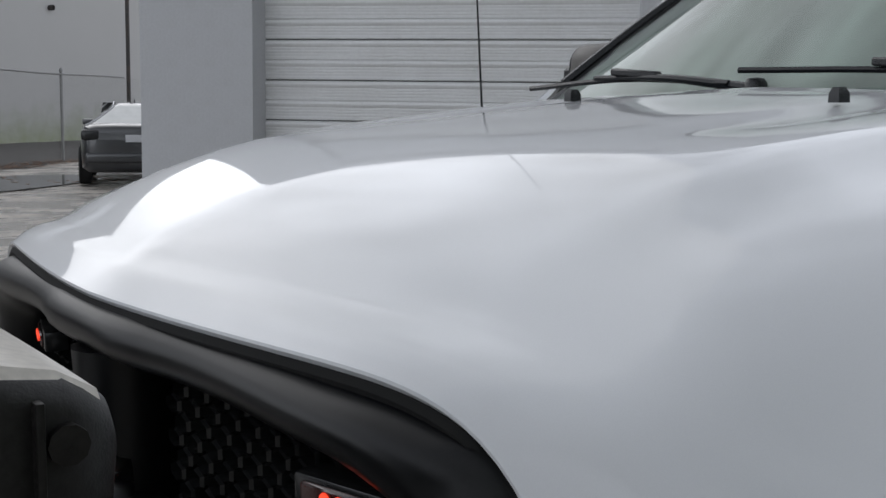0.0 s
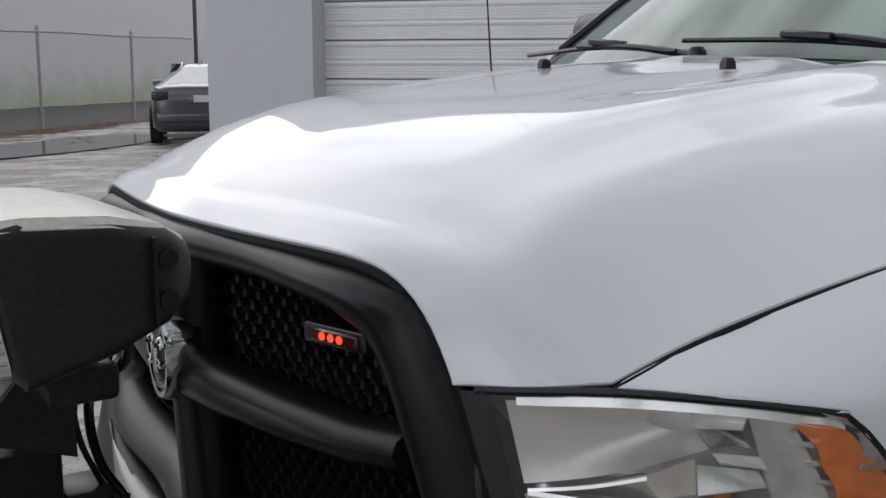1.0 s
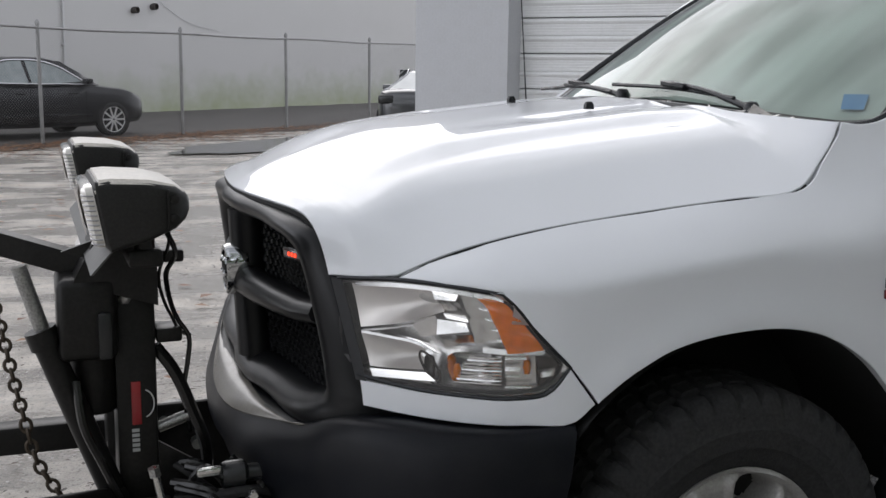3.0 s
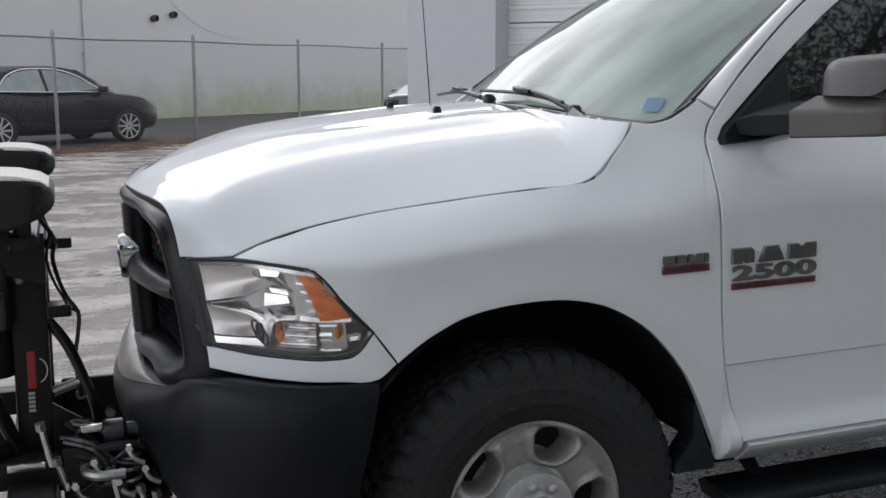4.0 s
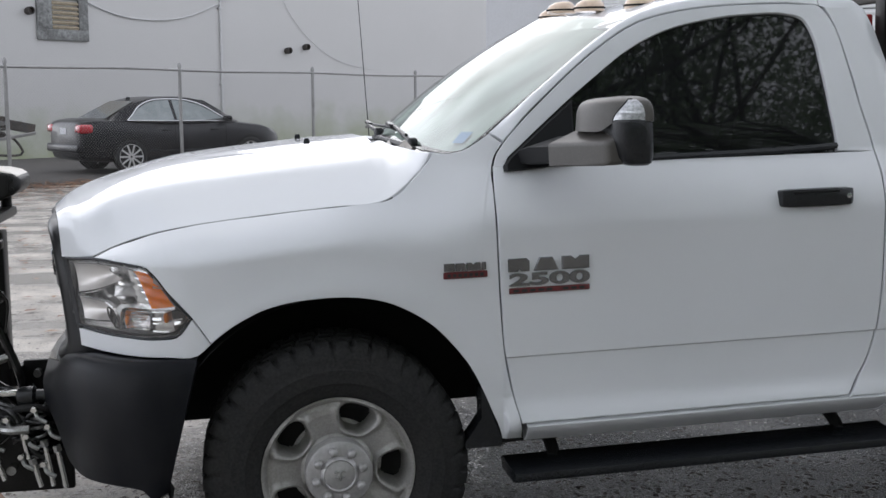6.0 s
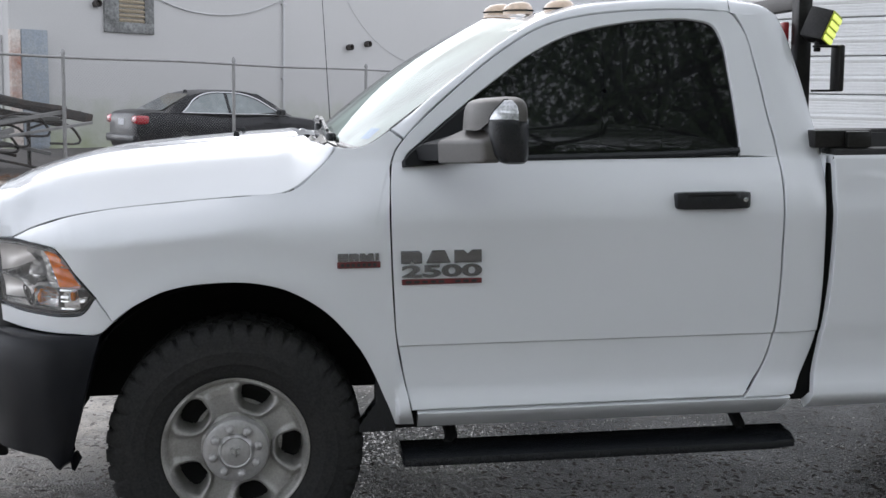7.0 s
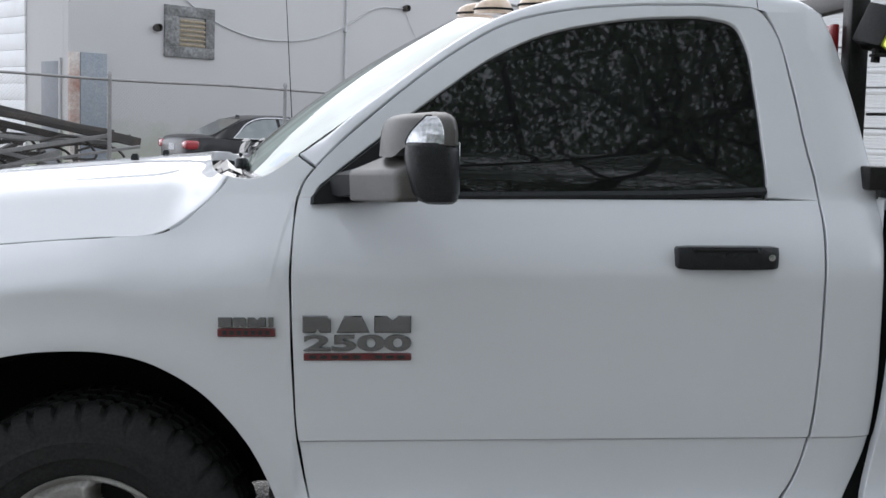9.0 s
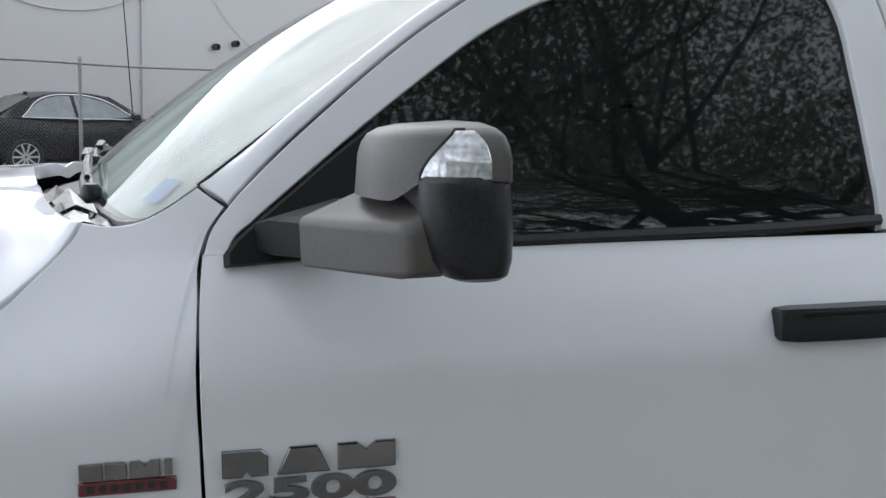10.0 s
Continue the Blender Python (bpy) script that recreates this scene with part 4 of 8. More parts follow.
def rear_shoulder_rows():
    """Turns the roof rail down into the cab corner behind the door."""
    top = [(1.738, 0.3352, 1.8739), (1.79, 0.320, 1.868), (1.84, 0.298, 1.853), (1.886, 0.282, 1.812)]
    bot = [(1.7144, side_y(1.7164, 1.8252), 1.8252), (1.79, side_y(1.78, 1.812) + 0.001, 1.811), (1.845, side_y(1.845, 1.811) + 0.002, 1.810), (1.893, side_y(1.89, 1.808) + 0.030, 1.806)]
    rows = []
    for i, (p, q) in enumerate(zip(curve_through(top, 5), curve_through(bot, 5))):
        row = []
        far = i / 15
        swell = np.array([-0.35, -0.5, 0.75]) * 0.022 * (1 - far) + np.array([0.2, -0.6, 0.6]) * 0.013 * far
        for s in np.linspace(0, 1, 8):
            v = p * (1 - s) + q * s + swell * math.sin(math.pi * s)
            row.append(tuple(v))
        rows.append(row)
    return rows


both_sides("roof_corner", grid_bm(rear_shoulder_rows()), PAINT)

rocker_l, rocker_r = both_sides("rocker_panel", rim(patch([(0.585, 0.530), (1.0, 0.530), (1.4, 0.531), (1.69, 0.531), (1.86, 0.529)], [(0.59, 0.462), (1.0, 0.461), (1.4, 0.460), (1.69, 0.459), (1.84, 0.460)], 6, 6), 0.05, inside=Vector((0, 1, 0.2))), PAINT)

# windscreen and cowl
WS_BOT = [(0.522, 0.160, 1.438), (0.484, 0.170, 1.411), (0.440, 0.180, 1.386), (0.405, 0.225, 1.376), (0.375, 0.31, 1.378), (0.335, 0.50, 1.390), (0.300, 0.76, 1.404), (0.288, YC, 1.410)]
WS_TOP = [(1.055, 0.300, 1.790), (1.052, 0.318, 1.795), (1.046, 0.338, 1.799), (1.036, 0.375, 1.804), (1.012, 0.48, 1.818), (0.978, 0.62, 1.831), (0.945, 0.82, 1.842), (0.938, YC, 1.845)]


def screen_rows(inset=0.0):
    b, t = curve_through(WS_BOT, 4), curve_through(WS_TOP, 4)
    rows = []
    for p, q in zip(b, t):
        edge = float(smoothstep(0.15, 0.5, p[1]))
        rows.append([tuple(p * (1 - s) + q * s + np.array([-0.6, 0, 0.8]) * ((0.010 + 0.018 * edge) * math.sin(math.pi * s) - inset - 0.004)) for s in np.linspace(0, 1, 13)])
    return rows + [[(x, 2 * YC - y, z) for x, y, z in r] for r in rows[-2::-1]]


windshield = part("windshield", grid_bm(screen_rows()), WINDSHIELD, truck, "misted windshield glass reflecting the sky")
windshield.visible_shadow = False
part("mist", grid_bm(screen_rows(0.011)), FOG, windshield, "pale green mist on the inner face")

# dark box added behind the sill gap, painted as its shade
both_sides("sill_gap_shade", box_bm(0.50, 0.72, 0.05, 0.14, 0.455, 0.60, 0.01), DARK_GAP)

# ---- truck front: grille, bumper, lamps ----
def front_x(y, z):
    """Face of the grille: bowed in plan, drawn back towards its foot in the middle."""
    ym = min(y, 2 * YC - y)
    return plan_x(ym) + 0.012 * float(smoothstep(0.40, 0.8, ym)) * max(0, 1.2 - z) / 0.45


def lip_x(y, z):
    """Crest line of the surround, set back a little from the emblem."""
    return front_x(y, z) + 0.030 + 0.032 * float(smoothstep(0.42, 0.85, min(y, 2 * YC - y)))


GO = [(YC, 1.211), (0.75, 1.208), (0.60, 1.202), (0.48, 1.191), (0.430, 1.177), (0.402, 1.146), (0.381, 1.103), (0.366, 1.075), (0.335, 0.99), (0.312, 0.86), (0.300, 0.805), (0.302, 0.768), (0.345, 0.742), (0.42, 0.728), (0.60, 0.712), (YC, 0.704)]
GI = [(YC, 1.142), (0.77, 1.140), (0.65, 1.135), (0.56, 1.126), (0.515, 1.105), (0.49, 1.070), (0.478, 1.040), (0.470, 1.010), (0.452, 0.95), (0.435, 0.865), (0.436, 0.840), (0.448, 0.822), (0.485, 0.810), (0.55, 0.800), (0.68, 0.790), (YC, 0.783)]


def grille_surround():
    o, i = curve_through(GO, 5), curve_through(GI, 5)
    rows = []
    for a, b in zip(o, i):
        row = []
        for s, dx in ((0.0, 0.05), (0.0, 0.010), (0.03, -0.003), (0.08, -0.014), (0.16, -0.023), (0.27, -0.029), (0.40, -0.031), (0.55, -0.027), (0.70, -0.017), (0.82, -0.003), (0.92, 0.014), (1.0, 0.034), (1.02, 0.06), (1.02, 0.09)):
            y, z = a + (b - a) * s
            row.append((lip_x(y, z) + dx, y, z))
        rows.append(row)
    return rows


gs = grille_surround()
full = gs + [[(x, 2 * YC - y, z) for x, y, z in r] for r in gs[::-1]]
SMOOTH_TRIM = material("smooth_black_plastic", (0.005, 0.0055, 0.0065), 0.34, spec=0.30, grain=0.12, grain_scale=300, stain=0.3, stain_scale=5, stain_color=(0.022, 0.021, 0.02))
grille = part("grille", grid_bm(full), SMOOTH_TRIM, truck, "black grille surround with honeycomb inserts")


def bar(points, half, depth, name):
    """Rounded bar across the grille, along (y, z) points."""
    rings = []
    for (y, z), h in zip(points, half):
        x = front_x(y, z)
        ring = []
        for k in range(12):
            a = 2 * math.pi * k / 12
            ring.append((x + depth * 0.5 + 0.030 - depth * 0.62 * math.cos(a), y, z + h * math.sin(a)))
        rings.append(ring)
    return part(name, loft_bm(rings), SMOOTH_TRIM, grille)


bar([(0.46, 0.986), (0.55, 0.976), (0.7, 0.970), (0.85, 0.970), (YC, 0.972), (1.13, 0.970), (1.28, 0.970), (1.43, 0.976), (1.52, 0.986)], [0.030, 0.030, 0.034, 0.038, 0.042, 0.038, 0.034, 0.030, 0.030], 0.075, "crossbar")
vr = []
for z in np.linspace(1.16, 0.77, 14):
    w = 0.045 + 0.035 * abs(z - 1.03)
    vr.append([(front_x(YC, z) + 0.085 - 0.055 * math.cos(2 * math.pi * k / 12), YC + w * math.sin(2 * math.pi * k / 12), z) for k in range(12)])
part("upright", loft_bm(vr), SMOOTH_TRIM, grille)


def honeycomb(y0, y1, z0, z1, size=0.0235):
    """Hexagonal mesh of thin walls."""
    bm = bmesh.new()
    t = 0.0024
    row = 0
    z = z0
    while z < z1:
        y = y0 + (size * 0.87 if row % 2 else 0)
        while y < y1:
            x = lip_x(y, z) + 0.045
            ring_o = [(x, y + size * 0.97 * math.cos(radians(60 * k + 30)), z + size * 0.62 * math.sin(radians(60 * k + 30))) for k in range(6)]
            ring_i = [(x - 0.004, y + (size * 0.97 - t) * math.cos(radians(60 * k + 30)), z + (size * 0.62 - t * 0.8) * math.sin(radians(60 * k + 30))) for k in range(6)]
            vo = [bm.verts.new(p) for p in ring_o]
            vi = [bm.verts.new(p) for p in ring_i]
            vd = [bm.verts.new((p[0] + 0.02, p[1], p[2])) for p in ring_i]
            for k in range(6):
                j = (k + 1) % 6
                bm.faces.new((vo[k], vo[j], vi[j], vi[k]))
                bm.faces.new((vi[k], vi[j], vd[j], vd[k]))
            y += size * 1.74
        z += size * 0.97
        row += 1
    return bm


GLOSS_BLACK = material("glossy_black_plastic", (0.015, 0.016, 0.017), 0.22, stain=0.3, stain_scale=12, stain_color=(0.05, 0.05, 0.048))
for y0, y1, z0, z1 in ((0.53, 0.93, 1.00, 1.15), (1.06, 1.46, 1.00, 1.15), (0.49, 0.93, 0.80, 0.93), (1.06, 1.50, 0.80, 0.93)):
    part("mesh_insert", honeycomb(y0, y1, z0, z1, 0.0185), GLOSS_BLACK if z0 > 0.95 else MATT_BLACK, grille, smooth=False)
part("grille_backing", grid_bm([[(lip_x(y, z) + 0.085, y, z) for z in np.linspace(0.75, 1.18, 6)] for y in np.linspace(0.40, 1.58, 14)]), DARK_GAP, grille)

# emblem on the grille: a chrome shield shape with two rounded bosses
def shield(s, dx, n=28):
    out = []
    for k in range(n):
        a = 2 * math.pi * k / n
        up = math.cos(a)
        w = 0.054 * (0.86 + 0.14 * up if up < 0 else 0.86 + 0.10 * min(1, up * 2))
        out.append((front_x(YC, 1.0) + 0.017 + dx, YC + s * w * math.copysign(abs(math.sin(a)) ** 0.8, math.sin(a)), 1.002 + s * 0.068 * math.copysign(abs(up) ** 0.9, up)))
    return out


emblem = part("emblem", loft_bm([shield(1.0, 0.05), shield(1.0, 0.004), shield(0.93, -0.006), shield(0.80, -0.006), shield(0.76, 0.006)]), CHROME, grille, "chrome shield-shaped emblem")
part("emblem_field", loft_bm([shield(0.77, 0.02), shield(0.77, 0.002), shield(0.4, -0.008), shield(0.02, -0.010)]), GLOSS_BLACK, emblem)
ex = front_x(YC, 1.0) + 0.011
for sy in (-1, 1):
    curl = [(ex, YC + sy * (0.020 + 0.013 * math.cos(a)), 1.012 + 0.020 * math.sin(a)) for a in np.linspace(0.4, 5.6, 15)]
    part("boss", tube_bm(curl, 0.0055, 8), CHROME, emblem)
part("boss", loft_bm([[(ex + 0.004 + dx, YC + k * 0.011 * math.sin(a), 0.997 + k * 0.040 * math.cos(a)) for a in np.linspace(0, 2 * math.pi, 15)[:-1]] for k, dx in ((1.0, 0.004), (0.9, -0.004), (0.5, -0.009), (0.05, -0.010))]), CHROME, emblem)

# warning lamps behind the mesh
SMOKED_LENS = material("smoked_lamp_lens", (0.06, 0.014, 0.012), 0.15, coat=0.6, grain=0.3, grain_scale=120)
for yy in (0.605, 1.375):
    lx = lip_x(yy, 1.10) + 0.030
    turn = Matrix.Translation((lx, yy, 1.097)) @ Matrix.Rotation(radians(14 if yy < YC else -14), 4, "Z")
    lamp = part("warning_lamp", box_bm(-0.012, 0.02, -0.058, 0.058, -0.014, 0.014, 0.005, 2, turn), GLOSS_BLACK, grille, "black strip warning lamp")
    part("lens", box_bm(-0.016, -0.011, -0.046, 0.046, -0.009, 0.009, 0.003, 1, turn), SMOKED_LENS, lamp)
    for dy in (-0.016, 0.0, 0.016):
        part("led", lathe_bm([(0.0055, 0.0), (0.005, -0.0015), (0.0005, -0.002)], 10, "x", (-0.0165, dy, 0.0)), LED_RED, lamp, "lit red LED").matrix_local = turn

# bumper
BUMP = [(-0.405, 0.006), (-0.47, 0.010), (-0.57, 0.030), (-0.68, 0.095), (-0.768, 0.195), (-0.828, 0.32), (-0.871, 0.47), (-0.910, 0.65), (-0.932, 0.82), (-0.940, YC)]
BTOP = [0.812, 0.808, 0.806, 0.806, 0.806, 0.785, 0.738, 0.718, 0.708, 0.704]
BBOT = [0.40, 0.375, 0.405, 0.41, 0.405, 0.415, 0.435, 0.455, 0.465, 0.47]


def bumper_rows():
    path = curve_through([(x, y, t, b) for (x, y), t, b in zip(BUMP, BTOP, BBOT)], 6)
    rows = []
    for i, (x, y, zt, zb) in enumerate(path):
        nx, ny = path[min(i + 1, len(path) - 1)][:2] - path[max(i - 1, 0)][:2]
        ln = math.hypot(nx, ny)
        ox, oy = ny / ln, -nx / ln
        if ox > 0:
            ox, oy = -ox, -oy
        if i < 3:
            ox, oy = 0.0, -1.0
        front = float(smoothstep(0.25, 0.6, y))
        row = []
        H = zt - zb
        for d, z in ((-0.16 - 0.08 * front, zt - 0.016), (-0.09 - 0.05 * front, zt - 0.004), (-0.05, zt + 0.0), (-0.016, zt), (0.0, zt - 0.012), (0.010 + 0.012 * front, zt - 0.045), (0.022 + 0.018 * front, zt - 0.10), (0.020 + 0.018 * front, zt - 0.55 * H), (0.010, zb + 0.05), (0.0, zb + 0.012), (-0.02, zb), (-0.12, zb + 0.01)):
            sl = -0.27 * (zt - z) * float(smoothstep(0.30, 0.0, i / len(path)))
            row.append((x + ox * d + sl, y + oy * d, z))
        rows.append(row)
    return rows + [[(x, 2 * YC - y, z) for x, y, z in r] for r in rows[-2::-1]]


bumper = part("front_bumper", rim(grid_bm(bumper_rows()), 0.03, gap=0.0, inside=Vector((1, 0, 0))), BUMPER_TRIM, truck, "black textured plastic front bumper")
# glossy sky reflection on the ledge, put into a paler colour
LEDGE_SHEEN = material("bumper_ledge_sheen", (0.20, 0.186, 0.162), 0.20, spec=0.7, grain=0.08, grain_scale=140, stain=0.5, stain_scale=7, stain_color=(0.10, 0.094, 0.084), bump=0.1, bump_scale=500)


def sheen_rows():
    """Sheen of the bumper's upper ledge as a pale strip, tapering out towards both corners."""
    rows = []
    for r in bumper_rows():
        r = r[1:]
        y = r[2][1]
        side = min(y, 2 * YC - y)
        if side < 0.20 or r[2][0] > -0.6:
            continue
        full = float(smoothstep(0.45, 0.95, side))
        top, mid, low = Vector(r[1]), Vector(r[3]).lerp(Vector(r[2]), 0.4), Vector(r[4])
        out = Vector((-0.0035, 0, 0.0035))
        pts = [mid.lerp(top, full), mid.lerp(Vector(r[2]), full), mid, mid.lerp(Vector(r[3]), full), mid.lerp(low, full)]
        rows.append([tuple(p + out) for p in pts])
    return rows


part("ledge_sheen", rim(grid_bm(sheen_rows()), 0.004, gap=0.0, inside=Vector((1, 0, -1))), LEDGE_SHEEN, bumper, "upper bumper ledge with its sky sheen painted pale")
for yy in (0.55, 1.43):
    part("tow_hook", tube_bm(curve_through([(-0.98, yy - 0.05, 0.50), (-1.05, yy - 0.045, 0.50), (-1.08, yy, 0.50), (-1.05, yy + 0.045, 0.50), (-0.98, yy + 0.05, 0.50)], 4), 0.014, 8), DULL_METAL, bumper)

# filler panels under the headlights
NT = [(-0.772, 0.873), (-0.70, 0.869), (-0.60, 0.866), (-0.52, 0.866), (-0.463, 0.873), (-0.416, 0.929)]
NB = [(-0.768, 0.816), (-0.69, 0.811), (-0.60, 0.809), (-0.50, 0.811), (-0.405, 0.816), (-0.363, 0.851)]
both_sides("filler_panel", rim(patch(NT, NB, 4, 4, surf=lambda x, z: plan_y(x)), 0.03, gap=0.001, inside=Vector((0.6, 1, 0))), PAINT)

# headlights
LT = [(-0.800, 1.084), (-0.705, 1.093), (-0.61, 1.087), (-0.541, 1.076), (-0.522, 1.058), (-0.470, 0.987), (-0.420, 0.931)]
LB = [(-0.772, 0.888), (-0.70, 0.876), (-0.62, 0.871), (-0.55, 0.871), (-0.51, 0.873), (-0.468, 0.881), (-0.420, 0.929)]


def lamp_surf(depth):
    return lambda x, z: plan_y(x) + depth


def lamp_inside(parent_lamp, flip):
    def put(name, bm, mat, label=""):
        return part(name, mirrored(bm, YC) if flip else bm, mat, parent_lamp, label)

    def P(x, z, dep):
        n_in = Vector((0.55, 0.83, 0))
        return Vector((x, plan_y(x), z)) + n_in * dep

    put("lens", patch(LT, LB, 5, 8, sharp=(3,), surf=lamp_surf(0.0)), CLEAR_LENS).visible_shadow = False
    shell = curve_through(LT, 5, (3,)), curve_through(LB, 5, (3,))
    rows = []
    for a, b in zip(*shell):
        row = []
        for s in np.linspace(0, 1, 11):
            x, z = a + (b - a) * s
            dep = 0.011 + 0.048 * math.sin(math.pi * s) ** 0.5 * float(smoothstep(-0.42, -0.50, x))
            row.append(tuple(P(x, z, dep)))
        rows.append(row)
    put("housing", grid_bm(rows), LAMP_SILVER)

    def bowl(cx, cz, rx, rz, dep, mat, name):
        r = []
        for s in np.linspace(1, 0.06, 8):
            r.append([tuple(P(cx + rx * s * math.copysign(abs(math.cos(a)) ** 0.6, math.cos(a)), cz + rz * s * math.copysign(abs(math.sin(a)) ** 0.6, math.sin(a)), 0.012 + dep * (1 - s * s))) for a in np.linspace(0, 2 * math.pi, 25)])
        return put(name, grid_bm(r), mat)

    def wedge(top, low, mat):
        """Smooth concave reflector between two lines, deeper towards the bulb."""
        ta, lo = curve_through(top, 6), curve_through(low, 6)
        rr = []
        for i, (a, b) in enumerate(zip(ta, lo)):
            u = i / (len(ta) - 1)
            rr.append([tuple(P(*(a + (b - a) * s), 0.010 + (0.006 + 0.040 * u) * math.sin(math.pi * (0.12 + 0.76 * s)))) for s in np.linspace(0, 1, 9)])
        return put("reflector", grid_bm(rr), mat)

    wedge([(-0.782, 1.078), (-0.72, 1.080), (-0.660, 1.077)], [(-0.770, 0.985), (-0.715, 1.000), (-0.640, 1.033)], LAMP_MATT)
    wedge([(-0.770, 0.974), (-0.725, 0.969), (-0.680, 0.960)], [(-0.757, 0.903), (-0.72, 0.903), (-0.667, 0.908)], LAMP_MATT)
    bowl(-0.590, 0.923, 0.046, 0.034, 0.034, LAMP_CHROME, "reflector")

    def facet(quad, dep, mat, bulge=0.004):
        """One bowed tile of the reflector, between four corners; pale tiles stand in for glints and lean up to the sky.
        """
        p = [np.array(q) for q in quad]
        zm = sum(q[1] for q in quad) / 4
        lean = 0.42 if mat is LAMP_GLINT else 0.0
        rr = []
        for u in np.linspace(0, 1, 5):
            line = [(p[0] * (1 - u) + p[1] * u) * (1 - v) + (p[3] * (1 - u) + p[2] * u) * v for v in np.linspace(0, 1, 5)]
            rr.append([tuple(P(q[0], q[1], dep + lean * (q[1] - zm) + bulge * (v * (4 - v) * 0.25 + u * (1 - u)))) for q, v in zip(line, np.linspace(0, 1, 5))])
        return put("facet", grid_bm(rr), mat)

    def blade(pts, w=0.006, d0=0.008, d1=0.045, mat=None):
        rr = []
        for x, z in curve_through(pts, 4):
            back = 0.42 * w if mat is LAMP_GLINT else 0.0
            rr.append([tuple(P(x, z + w / 2, d0 + back)), tuple(P(x, z - w / 2, d0)), tuple(P(x, z - w / 2, d1)), tuple(P(x, z + w / 2, d1))])
        return put("divider", loft_bm(rr), mat or LAMP_CHROME)

    # dividers between the chambers, pale where glints are painted in
    blade([(-0.775, 1.081), (-0.70, 1.0865), (-0.61, 1.081), (-0.540, 1.068)], 0.012, 0.004, 0.02, LAMP_GLINT)
    blade([(-0.768, 0.980), (-0.725, 0.991), (-0.687, 1.005)], 0.0035, 0.006, 0.02, LAMP_GLINT)
    blade([(-0.768, 0.977), (-0.72, 0.973), (-0.684, 0.968), (-0.655, 0.952)], 0.005, 0.006, 0.025, LAMP_GLINT)
    facet([(-0.700, 0.976), (-0.650, 0.966), (-0.642, 0.950), (-0.668, 0.958)], 0.008, LAMP_GLINT)
    facet([(-0.757, 0.899), (-0.668, 0.905), (-0.652, 0.890), (-0.752, 0.884)], 0.008, LAMP_GLINT, 0.002)
    blade([(-0.575, 0.965), (-0.53, 0.962), (-0.466, 0.963)], 0.010, 0.004, 0.02, LAMP_GLINT)
    # main reflector: pale tiles painted as glints, and mirror tiles
    facet([(-0.657, 1.077), (-0.615, 1.073), (-0.619, 1.060), (-0.652, 1.061)], 0.010, LAMP_GLINT)
    facet([(-0.652, 1.060), (-0.618, 1.058), (-0.608, 1.034), (-0.640, 1.036)], 0.020, LAMP_CHROME, 0.012)
    facet([(-0.640, 1.033), (-0.604, 1.031), (-0.598, 1.018), (-0.634, 1.022)], 0.012, LAMP_GLINT)
    facet([(-0.650, 1.018), (-0.604, 1.014), (-0.598, 0.998), (-0.650, 0.988)], 0.014, LAMP_GLINT)
    facet([(-0.690, 1.002), (-0.652, 1.026), (-0.650, 0.986), (-0.676, 0.978)], 0.016, LAMP_CHROME)
    facet([(-0.613, 1.075), (-0.580, 1.070), (-0.542, 0.976), (-0.590, 0.972)], 0.022, LAMP_SILVER, 0.008)
    facet([(-0.650, 0.985), (-0.594, 0.990), (-0.590, 0.966), (-0.640, 0.960)], 0.020, LAMP_CHROME, 0.010)
    for k in range(4):
        x, z = -0.584 + 0.0095 * k, 1.047 - 0.0205 * k
        facet([(x, z + 0.003), (x + 0.024, z + 0.001), (x + 0.026, z - 0.005), (x + 0.004, z - 0.001)], 0.009, LAMP_GLINT, 0.001)
    # fluted lower chamber
    for k in range(9):
        z = 0.893 + 0.0068 * k
        blade([(-0.622 + 0.003 * k, z), (-0.585, z), (-0.545, z + 0.001)], 0.0024, 0.010, 0.020, LAMP_GLINT if k % 3 == 1 else LAMP_CHROME)
    facet([(-0.540, 0.953), (-0.486, 0.953), (-0.484, 0.886), (-0.540, 0.886)], 0.026, LAMP_SILVER, 0.006)
    for z, x1, h in ((0.948, -0.500, 0.005), (0.926, -0.512, 0.008), (0.912, -0.512, 0.004), (0.889, -0.492, 0.005)):
        facet([(-0.538, z + h / 2), (x1, z + h / 2), (x1, z - h / 2), (-0.538, z - h / 2)], 0.012, LAMP_GLINT, 0.001)
    facet([(-0.482, 0.952), (-0.452, 0.950), (-0.434, 0.920), (-0.476, 0.888)], 0.014, LAMP_DARK, 0.004)
    facet([(-0.478, 0.926), (-0.446, 0.932), (-0.450, 0.912), (-0.474, 0.908)], 0.008, LAMP_CHROME, 0.006)
    facet([(-0.470, 0.921), (-0.452, 0.923), (-0.456, 0.914), (-0.470, 0.911)], 0.006, LAMP_GLINT, 0.001)
    # dark rim round the projector
    ring = [tuple(P(-0.662 + 0.011 * math.cos(a) - 0.012 * math.sin(a), 0.919 + 0.030 * math.sin(a), 0.014)) for a in np.linspace(0, 2 * math.pi, 25)]
    put("projector", tube_bm(ring, 0.0028, 8), LAMP_DARK)
    bowl(-0.662, 0.919, 0.009, 0.026, 0.012, LAMP_DARK, "projector")
    AT = [(-0.580, 1.0710), (-0.556, 1.0690), (-0.536, 1.062), (-0.512, 1.033), (-0.487, 1.001), (-0.463, 0.966)]
    AB = [(-0.5795, 1.0690), (-0.566, 1.052), (-0.557, 1.030), (-0.548, 1.008), (-0.540, 0.985), (-0.531, 0.960)]
